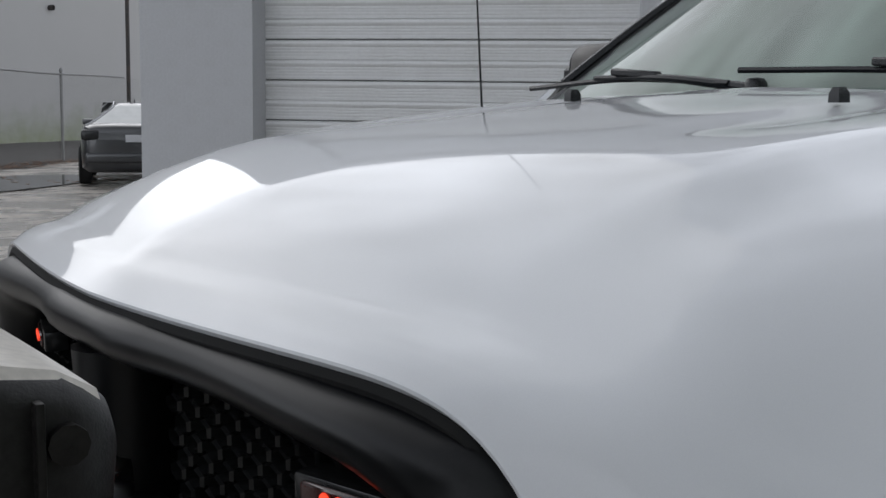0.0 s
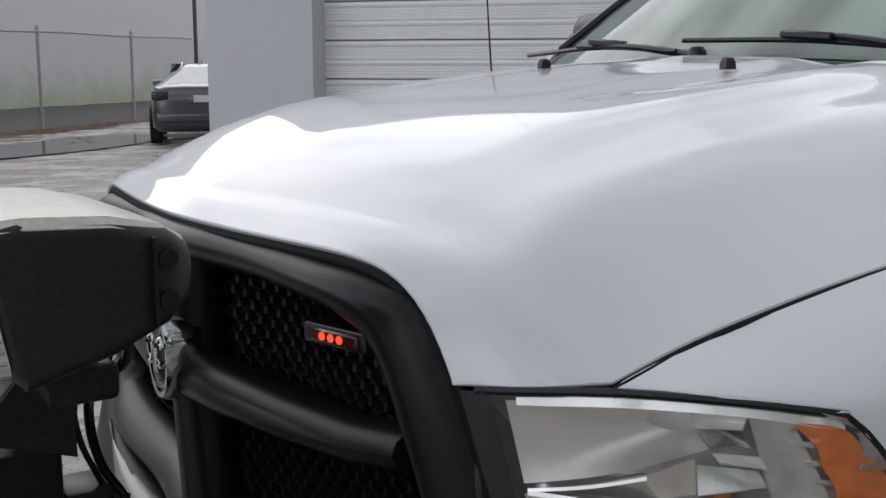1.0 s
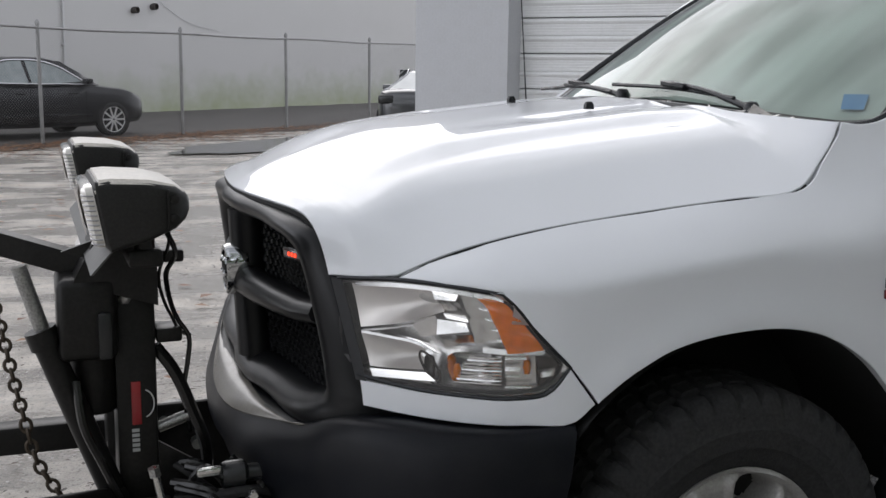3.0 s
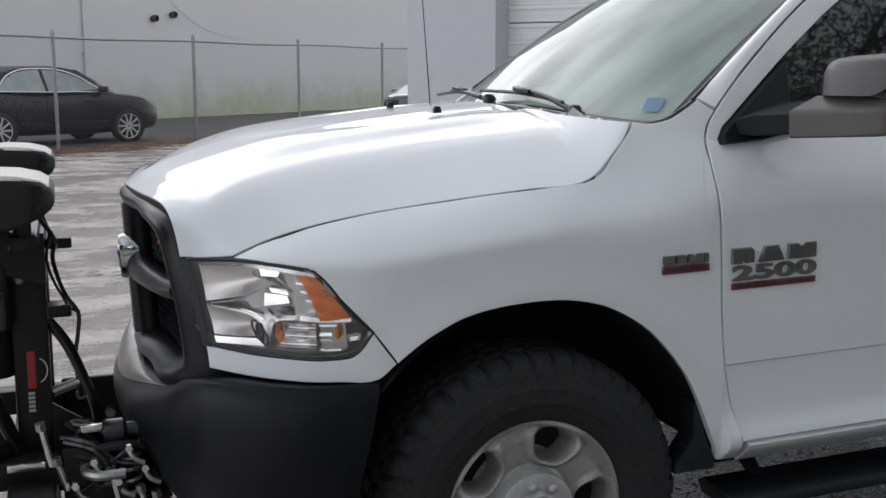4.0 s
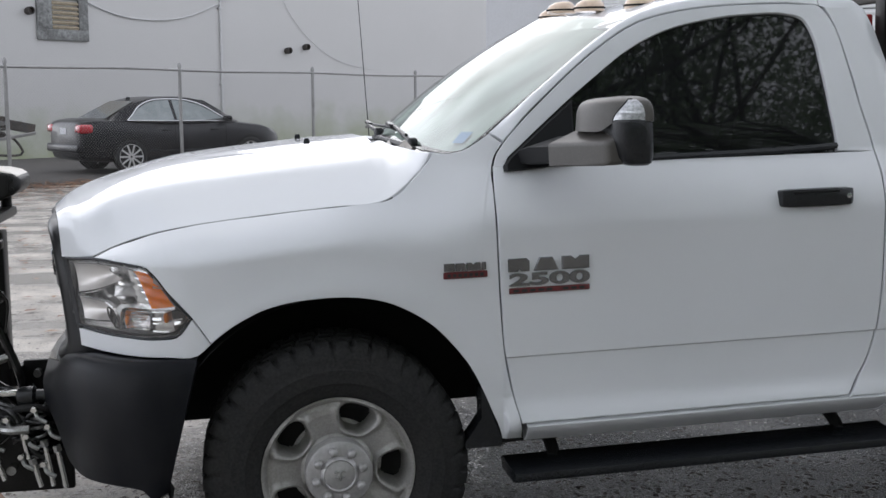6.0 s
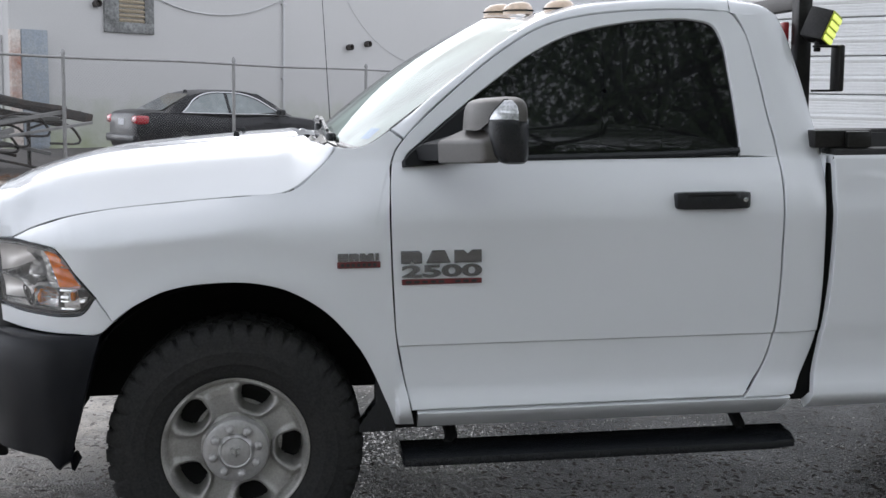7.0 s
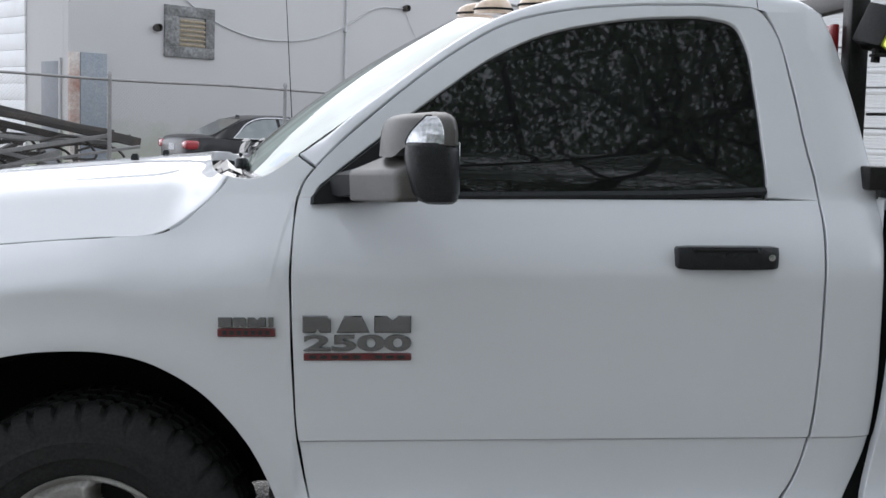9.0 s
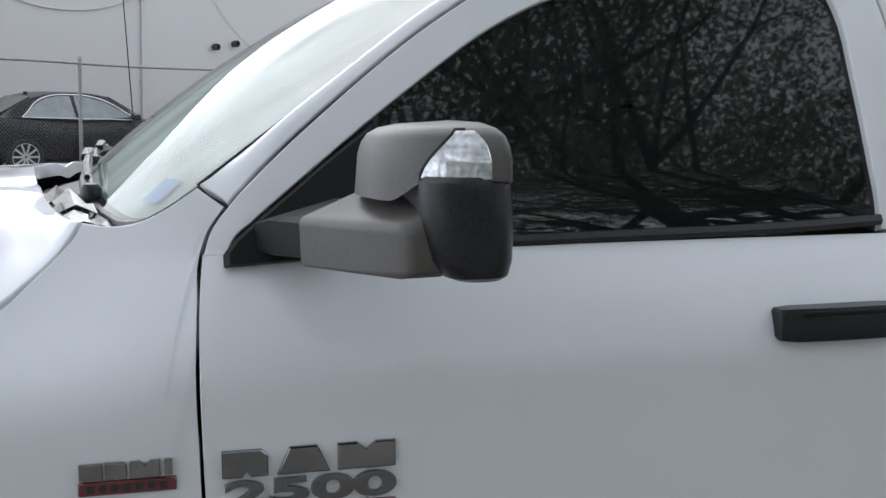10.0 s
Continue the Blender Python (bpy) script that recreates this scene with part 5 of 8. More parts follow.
    put("turn_signal", patch(AT, AB, 6, 8, surf=lambda x, z: plan_y(x) + 0.0045 + 0.0022 * math.sin((z + 0.3 * x) * 2 * math.pi / 0.034)), AMBER, "orange turn signal reflector")
    # a bulb, then a second shape standing in for its amber reflection
    for bx, bz in ((-0.500, 0.929), (-0.619, 0.915)):
        c = P(bx, bz, 0.018)
        put("bulb", lathe_bm([(0.001, -0.015), (0.006, -0.013), (0.0085, 0.0), (0.006, 0.013), (0.001, 0.015)], 10, "z", tuple(c)), AMBER, "small amber bulb shape")
    rows = []
    for s in np.linspace(0, 1, 9):
        z = 1.087 + (0.872 - 1.087) * s
        xo = -0.812 + 0.034 * s
        rows.append([(xo + 0.002, plan_y(xo) + 0.02, z), (xo, plan_y(xo) - 0.001, z), (xo + 0.017, plan_y(xo + 0.017) - 0.001, z), (xo + 0.019, plan_y(xo + 0.019) + 0.012, z)])
    put("bezel", grid_bm(rows), BLACK_TRIM)
    LINE = [(-0.80, 1.088), (-0.705, 1.097), (-0.61, 1.091), (-0.538, 1.080), (-0.518, 1.060), (-0.466, 0.988), (-0.414, 0.930), (-0.462, 0.877), (-0.51, 0.868), (-0.60, 0.867), (-0.70, 0.872), (-0.772, 0.884)]
    put("seal", tube_bm([(x, plan_y(x) + 0.004, z) for x, z in curve_through(LINE, 4, (3, 6))], 0.0048, 6), BLACK_TRIM)
    inner = [(-0.62 + (x + 0.62) * 0.955, 0.978 + (z - 0.978) * 0.93) for x, z in curve_through(LINE + LINE[:1], 4, (3, 6))]
    put("inner_frame", tube_bm([(x, plan_y(x) + 0.020, z) for x, z in inner], 0.0055, 6), LAMP_FRAME)


LAMP_SILVER = material("lamp_silver", (0.80, 0.79, 0.78), 0.22, metal=0.75, stain=0.4, stain_scale=18, stain_color=(0.18, 0.18, 0.18))
LAMP_GLINT = material("lamp_painted_glint", (0.97, 0.96, 0.95), 0.12, metal=0.8)
LAMP_MATT = material("lamp_reflector_haze", (0.88, 0.84, 0.82), 0.26, metal=0.4, stain=0.3, stain_scale=10, stain_color=(0.55, 0.53, 0.50))
LAMP_CHROME = material("lamp_chrome", (0.80, 0.79, 0.79), 0.13, metal=1.0, grain=0.05, grain_scale=60)
LAMP_FRAME = material("lamp_frame_grey", (0.05, 0.048, 0.048), 0.3)
LAMP_DARK = material("lamp_dark", (0.06, 0.052, 0.05), 0.2, metal=0.3)
for flip in (False, True):
    lamp = new("headlight")
    lamp.parent = truck
    tagged(lamp, "clear headlight with amber corner and hazy reflectors")
    lamp_inside(lamp, flip)

# ---- wheels ----
TYRE_R, RIM_R, WHEEL_W = 0.415, 0.236, 0.27


def tyre_bm():
    """Off-road tyre: moulded sidewall and lugs cut by cross and circling grooves."""
    prof = [(0.232, 0.035), (0.236, 0.022), (0.248, 0.012), (0.268, 0.004), (0.285, 0.000), (0.288, -0.003), (0.330, -0.006), (0.334, -0.003), (0.360, -0.003), (0.374, 0.0), (0.386, 0.004), (0.397, 0.010), (0.407, 0.020), (0.4135, 0.034), (0.4150, 0.050), (0.4150, 0.066), (0.4150, 0.069),
            (0.4150, 0.078), (0.4150, 0.081), (0.4150, 0.120), (0.4150, 0.123), (0.4150, 0.132), (0.4150, 0.135), (0.4150, 0.172), (0.4150, 0.175), (0.4150, 0.184), (0.4150, 0.187), (0.4150, 0.215), (0.4135, 0.236), (0.407, 0.250), (0.397, 0.260), (0.374, 0.272), (0.34, 0.276), (0.28, 0.268), (0.24, 0.25), (0.232, 0.23)]
    ring_groove = {16, 17, 21, 20, 24, 25}
    rows, N = [], 336
    for k in range(N):
        row = []
        for i, (r, y) in enumerate(prof):
            if 9 <= i <= 30:
                shift = 0 if y < 0.075 or y > 0.19 else (3 if y < 0.128 else 5)
                ph = (k + shift + int(abs(y - 0.14) * 22)) % 8
                lug = (k + shift) // 8 % 2
                cutd = 0.013 if ph in (6, 7) else 0.0
                if i in (9, 10, 30) and lug:
                    cutd = 0.006 if i != 9 else 0.002
                if i in ring_groove:
                    cutd = 0.013
                r = r - cutd
            a = 2 * math.pi * k / N
            row.append((r * math.cos(a), y, r * math.sin(a)))
        rows.append(row)
    return grid_bm(rows, close_u=True)


def wheel_face():
    """Stamped wheel disc: five windows between broad spokes."""
    na = 300
    rs = [0.052, 0.060, 0.072, 0.086, 0.096, 0.102, 0.108] + list(np.linspace(0.112, 0.222, 36)) + [0.224, 0.230, 0.236, 0.239]
    base = [(0.05, 0.012), (0.086, 0.014), (0.094, 0.018), (0.100, 0.045), (0.115, 0.054), (0.15, 0.044), (0.185, 0.036), (0.205, 0.036), (0.214, 0.040), (0.221, 0.040), (0.226, 0.024), (0.232, 0.016), (0.239, 0.014)]
    bx, by = [b[0] for b in base], [b[1] for b in base]
    solid, hole = [], []
    def depth(r, a):
        y = float(np.interp(r, bx, by))
        k = round((a - radians(69)) / radians(72))
        da = a - radians(69) - k * radians(72)
        t = da * r
        half = 0.040 + 0.42 * (r - 0.135)
        ux, uz = abs(t) / half, abs(r - 0.172) / 0.047
        inside = (1 - (ux ** 3 + uz ** 3) ** (1 / 3)) * 0.038 / 0.007
        d = float(np.clip(inside, 0, 1))
        lipd = math.exp(-((inside + 0.8) / 0.9) ** 2)
        return y + 0.075 * d * d * (3 - 2 * d) - 0.012 * lipd * float(r > 0.112), d
    V = []
    for k in range(na):
        a = 2 * math.pi * k / na
        V.append([(r * math.cos(a), *depth(r, a), r * math.sin(a)) for r in rs])
    b1, b2 = bmesh.new(), bmesh.new()
    for k in range(na):
        for j in range(len(rs) - 1):
            q = [V[k][j], V[(k + 1) % na][j], V[(k + 1) % na][j + 1], V[k][j + 1]]
            tgt = b2 if min(p[2] for p in q) > 0.85 else b1
            tgt.faces.new([tgt.verts.new((p[0], p[1], p[3])) for p in q])
    for b in (b1, b2):
        bmesh.ops.remove_doubles(b, verts=b.verts, dist=0.0002)
    return b1, b2


HUB_PLATE = material("grey_hub_plastic", (0.46, 0.45, 0.45), 0.3, metal=0.3, grain=0.1, grain_scale=80, stain=0.4, stain_scale=14, stain_color=(0.22, 0.21, 0.20))


def make_wheel(cx, yo, cz, flip):
    w = new("wheel")
    w.parent = truck
    w.matrix_local = Matrix.Translation((cx, yo, cz)) @ (Matrix.Rotation(math.pi, 4, "Z") if flip else Matrix.Identity(4))
    tagged(w, "black off-road tyre on a silver five-spoke wheel")
    part("tyre", tyre_bm(), RUBBER, w, "knobbly black off-road tyre", smooth=True)
    b1, b2 = wheel_face()
    rimo = part("rim", b1, STEEL_WHEEL, w, "dusty silver five-spoke steel rim")
    b2.faces.ensure_lookup_table()
    for k in range(5):
        a0 = radians(69 + 72 * k)
        hole = bmesh.new()
        for fc in b2.faces:
            c = fc.calc_center_median()
            if c.x * math.cos(a0) + c.z * math.sin(a0) > 0.82 * math.hypot(c.x, c.z):
                hole.faces.new([hole.verts.new(v.co) for v in fc.verts])
        bmesh.ops.remove_doubles(hole, verts=hole.verts, dist=0.0002)
        # window floors painted near-black for the shade inside
        part("vent_shade", hole, DARK_GAP, rimo)
    b2.free()
    part("barrel", lathe_bm([(0.239, 0.014), (0.240, 0.03), (0.225, 0.06), (0.222, 0.24)], 48, "y"), STEEL_WHEEL, rimo)
    part("lug_plate", lathe_bm([(0.106, 0.045), (0.106, 0.012), (0.103, 0.004), (0.096, 0.000), (0.060, -0.002), (0.0005, -0.002)], 40, "y"), HUB_PLATE, w, "pale grey plastic lug cover")
    part("hub_cap", lathe_bm([(0.062, 0.012), (0.060, -0.004), (0.056, -0.008), (0.050, -0.014), (0.046, -0.010), (0.030, -0.015), (0.0005, -0.017)], 32, "y"), HUB_PLATE, w, "dulled chrome centre cap")
    emb = part("emblem", loft_bm([[(k * 0.006 * math.sin(a), dy, k * 0.017 * math.cos(a) - 0.002) for a in np.linspace(0, 2 * math.pi, 13)[:-1]] for k, dy in ((1.0, -0.012), (0.9, -0.021), (0.4, -0.023), (0.05, -0.0235))]), DULL_METAL, w)
    for sx in (-1, 1):
        part("curl", tube_bm([(sx * (0.010 + 0.008 * math.cos(a)), -0.018, 0.006 + 0.010 * math.sin(a)) for a in np.linspace(0.5, 5.4, 11)], 0.0032, 6), DULL_METAL, emb)
    for k in range(8):
        a = 2 * math.pi * (k + 0.3) / 8
        nut = lathe_bm([(0.0145, 0.006), (0.0140, -0.010), (0.012, -0.016), (0.007, -0.020), (0.0005, -0.021)], 12, "y", (0.0755 * math.cos(a), 0, 0.0755 * math.sin(a)))
        part("lug_nut", nut, HUB_PLATE, w)
    part("brake_disc", lathe_bm([(0.0005, 0.12), (0.17, 0.12), (0.17, 0.145), (0.0005, 0.145)], 32, "y"), DULL_METAL, w)
    return w


make_wheel(0.0, 0.028, 0.412, False)
make_wheel(0.0, 2 * YC - 0.028, 0.412, True)
make_wheel(3.57, 0.028, 0.314, False)
make_wheel(3.57, 2 * YC - 0.028, 0.314, True)


def liner_rows(cx, sgn):
    rows = []
    for a in np.linspace(6, 174, 30):
        r = 0.535
        x, z = cx + r * math.cos(radians(a)), 0.435 + r * math.sin(radians(a))
        rows.append([(x, y, z) for y in (0.012, 0.05, 0.2, 0.45)])
    return rows


lb = grid_bm(liner_rows(0.0, 1))
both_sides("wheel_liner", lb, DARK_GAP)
# flat dark sheets close the wells, painted as their shade
both_sides("wheel_well_shade", grid_bm([[(-0.56, 0.45, 0.50), (-0.56, 0.45, 1.0)], [(0.56, 0.45, 0.50), (0.56, 0.45, 1.0)]]), DARK_GAP)
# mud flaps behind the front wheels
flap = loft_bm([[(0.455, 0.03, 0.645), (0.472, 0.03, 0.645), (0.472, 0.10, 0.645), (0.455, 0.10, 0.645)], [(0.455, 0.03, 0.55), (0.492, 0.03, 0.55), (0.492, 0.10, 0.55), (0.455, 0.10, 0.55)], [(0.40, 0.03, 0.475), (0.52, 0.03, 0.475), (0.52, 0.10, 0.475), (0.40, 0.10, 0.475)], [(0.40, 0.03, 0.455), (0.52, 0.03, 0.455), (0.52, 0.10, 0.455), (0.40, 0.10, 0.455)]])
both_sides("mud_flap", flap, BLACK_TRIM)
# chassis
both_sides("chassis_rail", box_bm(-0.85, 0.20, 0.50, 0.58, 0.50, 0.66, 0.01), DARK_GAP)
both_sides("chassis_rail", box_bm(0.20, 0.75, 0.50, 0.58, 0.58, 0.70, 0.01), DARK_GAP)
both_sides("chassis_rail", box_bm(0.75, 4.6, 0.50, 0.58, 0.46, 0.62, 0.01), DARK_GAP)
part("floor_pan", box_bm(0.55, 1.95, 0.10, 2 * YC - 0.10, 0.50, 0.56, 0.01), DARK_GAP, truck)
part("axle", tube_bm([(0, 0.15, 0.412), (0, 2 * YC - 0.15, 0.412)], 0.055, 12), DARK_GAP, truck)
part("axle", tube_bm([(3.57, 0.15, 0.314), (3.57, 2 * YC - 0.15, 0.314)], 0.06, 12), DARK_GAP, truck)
# solid dark block stands in for the shaded engine bay
part("engine_bay_shade", box_bm(-0.72, 0.45, 0.46, 2 * YC - 0.46, 0.55, 1.08, 0.02), DARK_GAP, truck)

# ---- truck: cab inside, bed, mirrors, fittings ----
# dark block fills the lower cab in place of its shade
part("cab_shade_block", box_bm(0.62, 1.93, 0.16, 2 * YC - 0.16, 0.56, 1.30, 0.03), DARK_GAP, truck)
DASH = material("grey_dashboard", (0.10, 0.11, 0.105), 0.6, grain=0.15, grain_scale=120, bump=0.2, bump_scale=600)
dash_rows = []
for y in np.linspace(0.17, 2 * YC - 0.17, 21):
    c = 1 - ((y - YC) / 0.82) ** 2
    dash_rows.append([(0.44 - 0.15 * c, y, 1.375 + 0.02 * c), (0.56, y, 1.368), (0.72, y, 1.355), (0.82, y, 1.33), (0.86, y, 1.26), (0.84, y, 1.0)])
part("dashboard", grid_bm(dash_rows), DASH, truck)
for yy in (0.55, 1.43):
    seat = part("seat", box_bm(-0.07, 0.09, -0.26, 0.26, 0.0, 0.62, 0.06, 3, Matrix.Translation((1.62, yy, 0.95)) @ Matrix.Rotation(radians(14), 4, "Y")), INTERIOR, truck, "grey fabric seat")
    part("headrest", box_bm(-0.05, 0.05, -0.13, 0.13, 0.0, 0.16, 0.04, 3, Matrix.Translation((1.77, yy, 1.57)) @ Matrix.Rotation(radians(10), 4, "Y")), INTERIOR, seat)
wheel_ring = [(0.90 + 0.10 * math.sin(a) * 0.5, 0.55 + 0.19 * math.cos(a), 1.34 + 0.17 * math.sin(a)) for a in np.linspace(0, 2 * math.pi, 25)]
part("steering_wheel", tube_bm(wheel_ring, 0.015, 8), DARK_GAP, truck)
part("headliner", grid_bm([[(x, y, 1.795) for y in np.linspace(0.34, 2 * YC - 0.34, 5)] for x in np.linspace(1.04, 1.86, 6)]), INTERIOR, truck)
part("rear_window", grid_bm([[(1.955 - (z - 1.38) * 0.17, y, z) for z in np.linspace(1.34, 1.78, 5)] for y in np.linspace(0.30, 2 * YC - 0.30, 8)]), CAR_GLASS, truck)
part("cab_back", grid_bm([[(1.992, y, z) for z in np.linspace(0.48, 1.34, 5)] for y in np.linspace(0.06, 2 * YC - 0.06, 8)]), PAINT, truck)
part("rear_view_mirror", box_bm(0.93, 0.955, YC - 0.12, YC + 0.12, 1.70, 1.76, 0.01), BLACK_TRIM, truck)

# windshield border, sticker
wsr = screen_rows()
border = [r[0] for r in wsr]
FRIT = material("black_glass_border", (0.022, 0.021, 0.022), 0.4, spec=0.3)
behind = screen_rows(0.005)
part("windshield_border", grid_bm(behind[:9]), FRIT, truck, "black border of the windshield glass")
part("windshield_border", grid_bm(behind[-9:]), FRIT, truck, "black border of the windshield glass")
part("windshield_border", grid_bm([[tuple(Vector(r[0]).lerp(Vector(r[1]), k / 9)) for k in range(4)] for r in behind[8:-8]]), FRIT, truck, "black border of the windshield glass")
part("windshield_seal", tube_bm([(p[0] + 0.006, p[1], p[2] - 0.003) for p in border], 0.010, 6), BLACK_TRIM, truck)
for side in (0, -1):
    part("windshield_seal", tube_bm([(p[0], p[1] + (0.007 if side == 0 else -0.007), p[2] + 0.001) for p in wsr[side]], 0.006 if side == 0 else 0.012, 6), BLACK_TRIM, truck)
st_rows = []
inward = Vector((0.59, 0.23, -0.77)) * 0.002
for u in np.linspace(0, 1, 4):
    head, foot = Vector((0.472, 0.315, 1.441)).lerp(Vector((0.499, 0.258, 1.441)), u), Vector((0.433, 0.279, 1.407)).lerp(Vector((0.457, 0.228, 1.407)), u)
    st_rows.append([tuple(head.lerp(foot, v) + inward) for v in np.linspace(0, 1, 4)])
part("sticker", grid_bm(st_rows), STICKER_BLUE, truck, "small faded blue windshield sticker")

# cowl below the windshield, wipers, washer jets
cow = []
for p in curve_through(WS_BOT[1:], 4):
    y = max(p[1], 0.212)
    cow.append([(p[0] + 0.02, y, p[2] - 0.012), (p[0] - 0.03, y + 0.006, p[2] - 0.030), (p[0] - 0.08, y + 0.012, p[2] - 0.042), (p[0] - 0.17, y + 0.02, p[2] - 0.060)])
cow = cow + [[(x, 2 * YC - y, z) for x, y, z in r] for r in cow[-2::-1]]
cowl = part("cowl", grid_bm(cow), BLACK_TRIM, truck)
PALE_SHEET = material("crumpled_pale_sheet", (0.52, 0.49, 0.45), 0.18, coat=0.6, grain=0.3, grain_scale=18, stain=0.6, stain_scale=14, stain_color=(0.10, 0.09, 0.085))


def crumple(u0, u1, y0, y1, drop, rise, seed, nu, nv):
    """Creased sheet lying between the hood's rear edge and the foot of the windshield."""
    rg = random.Random(seed)
    rows = []
    for i in range(nu + 1):
        u = i / nu
        row = []
        for j in range(nv + 1):
            v = j / nv
            y = y0 + (y1 - y0) * v
            lo = float(np.interp(y, [0.19, 0.22, 0.45, 0.75, 0.99], [0.352, 0.315, 0.257, 0.21, 0.20]))
            hi = float(np.interp(y, [0.20, 0.31, 0.50, 0.76, 0.99], [0.40, 0.372, 0.333, 0.30, 0.285]))
            zb = float(np.interp(y, [0.2, 0.5, 0.99], [1.362, 1.372, 1.395])) - drop
            mid = math.sin(math.pi * min(max(u, 0.08), 0.92)) ** 0.6 * math.sin(math.pi * min(max(v, 0.08), 0.92)) ** 0.6
            uu = u0 + (u1 - u0) * u
            row.append((lo + (hi - lo) * uu + rg.uniform(-0.006, 0.006), y + rg.uniform(-0.014, 0.014) * mid, zb + rise * mid * rg.uniform(0.0, 1.3)))
        rows.append(row)
    return grid_bm(rows)


part("cowl_corner", crumple(0.0, 1.0, 0.225, 0.70, 0.0, 0.030, 4, 4, 8), GLOSS_BLACK, cowl, "crumpled glossy black cowl plastic", smooth=False)
part("pale_sheet", crumple(0.05, 0.7, 0.23, 0.34, -0.006, 0.026, 9, 2, 3), PALE_SHEET, cowl, "crumpled pale sheet", smooth=False)
part("pale_sheet", crumple(0.25, 0.9, 0.36, 0.47, -0.008, 0.040, 13, 2, 3), PALE_SHEET, cowl, "crumpled pale sheet", smooth=False)
part("pale_sheet", crumple(0.1, 0.6, 0.50, 0.62, -0.006, 0.028, 21, 2, 3), PALE_SHEET, cowl, "crumpled pale sheet", smooth=False)


def wiper(pivot, elbow, tip, blade):
    w = part("wiper", tube_bm(curve_through([pivot, elbow, tip], 6), [0.010 - 0.005 * k / 12 for k in range(13)], 8), BLACK_TRIM, truck, "black wiper arm")
    part("pivot_cap", lathe_bm([(0.020, -0.015), (0.020, 0.010), (0.014, 0.018), (0.0005, 0.020)], 12, "z", pivot), BLACK_TRIM, w)
    part("blade", tube_bm([tuple(Vector(p) - Vector((0, 0, 0.006))) for p in curve_through(blade, 5)], 0.006, 6), BLACK_TRIM, w)
    part("blade_spoiler", box_bm(-0.010, 0.010, -0.06, 0.06, -0.006, 0.008, 0.003, 1, Matrix.Translation(tuple(Vector(blade[1]) + Vector((-0.004, 0, 0.004)))) @ Matrix.Rotation(radians(4), 4, "X")), BLACK_TRIM, w)
    return w


wiper((0.340, 0.50, 1.400), (0.322, 0.66, 1.440), (0.318, 0.84, 1.462), [(0.330, 0.56, 1.432), (0.318, 0.82, 1.452), (0.290, 1.12, 1.458)])
wiper((0.31, 1.10, 1.420), (0.30, 1.28, 1.440), (0.318, 1.50, 1.444), [(0.300, 1.15, 1.436), (0.312, 1.38, 1.446), (0.34, 1.72, 1.430)])
NOZ_Y = (0.728, 1.225)
for yy in NOZ_Y:
    part("washer_jet", loft_bm([[(-0.004 + 0.011 * s * c, yy + 0.010 * s * d2, 1.401 + h) for c, d2 in ((-1, -0.8), (1, -1), (1, 1), (-1, 0.8))] for s, h in ((1.0, 0.0), (0.95, 0.012), (0.6, 0.020))]), BLACK_TRIM, truck)

# whip antenna on the far fender
ANTENNA = [(0.385, 1.94, 1.25), (0.370, 1.945, 1.6), (0.355, 1.95, 1.95), (0.340, 1.955, 2.28)]
ant = part("antenna", tube_bm(ANTENNA, [0.003, 0.0022, 0.0018, 0.0015], 6), BLACK_TRIM, truck, "thin black whip antenna")
part("antenna_base", lathe_bm([(0.028, -0.02), (0.026, 0.01), (0.012, 0.035), (0.006, 0.05)], 12, "z", ANTENNA[0]), BLACK_TRIM, ant)

# roof clearance lamps
for lx, ly in ((1.175, 0.515), (1.070, 0.755), (1.035, YC), (1.070, 2 * YC - 0.755), (1.175, 2 * YC - 0.515)):
    zb = 1.862 + 0.022 * (1 - abs(ly - YC) / 0.5)
    rr = []
    for s, h in ((1.0, -0.015), (1.0, 0.004), (0.9, 0.018), (0.65, 0.030), (0.3, 0.036), (0.02, 0.037)):
        rr.append([(lx + 0.058 * s * math.cos(a) + 0.02 * (1 - s), ly + 0.040 * s * math.sin(a), zb - 0.008 + h * 0.92) for a in np.linspace(0, 2 * math.pi, 17)[:-1]])
    cl = part("clearance_lamp", loft_bm(rr), TAN_LENS, truck, "faded amber roof marker lamp")
    part("gasket", tube_bm([(lx + 0.059 * math.cos(a), ly + 0.041 * math.sin(a), zb - 0.008) for a in np.linspace(0, 2 * math.pi, 17)], 0.0035, 6), DARK_GAP, cl)

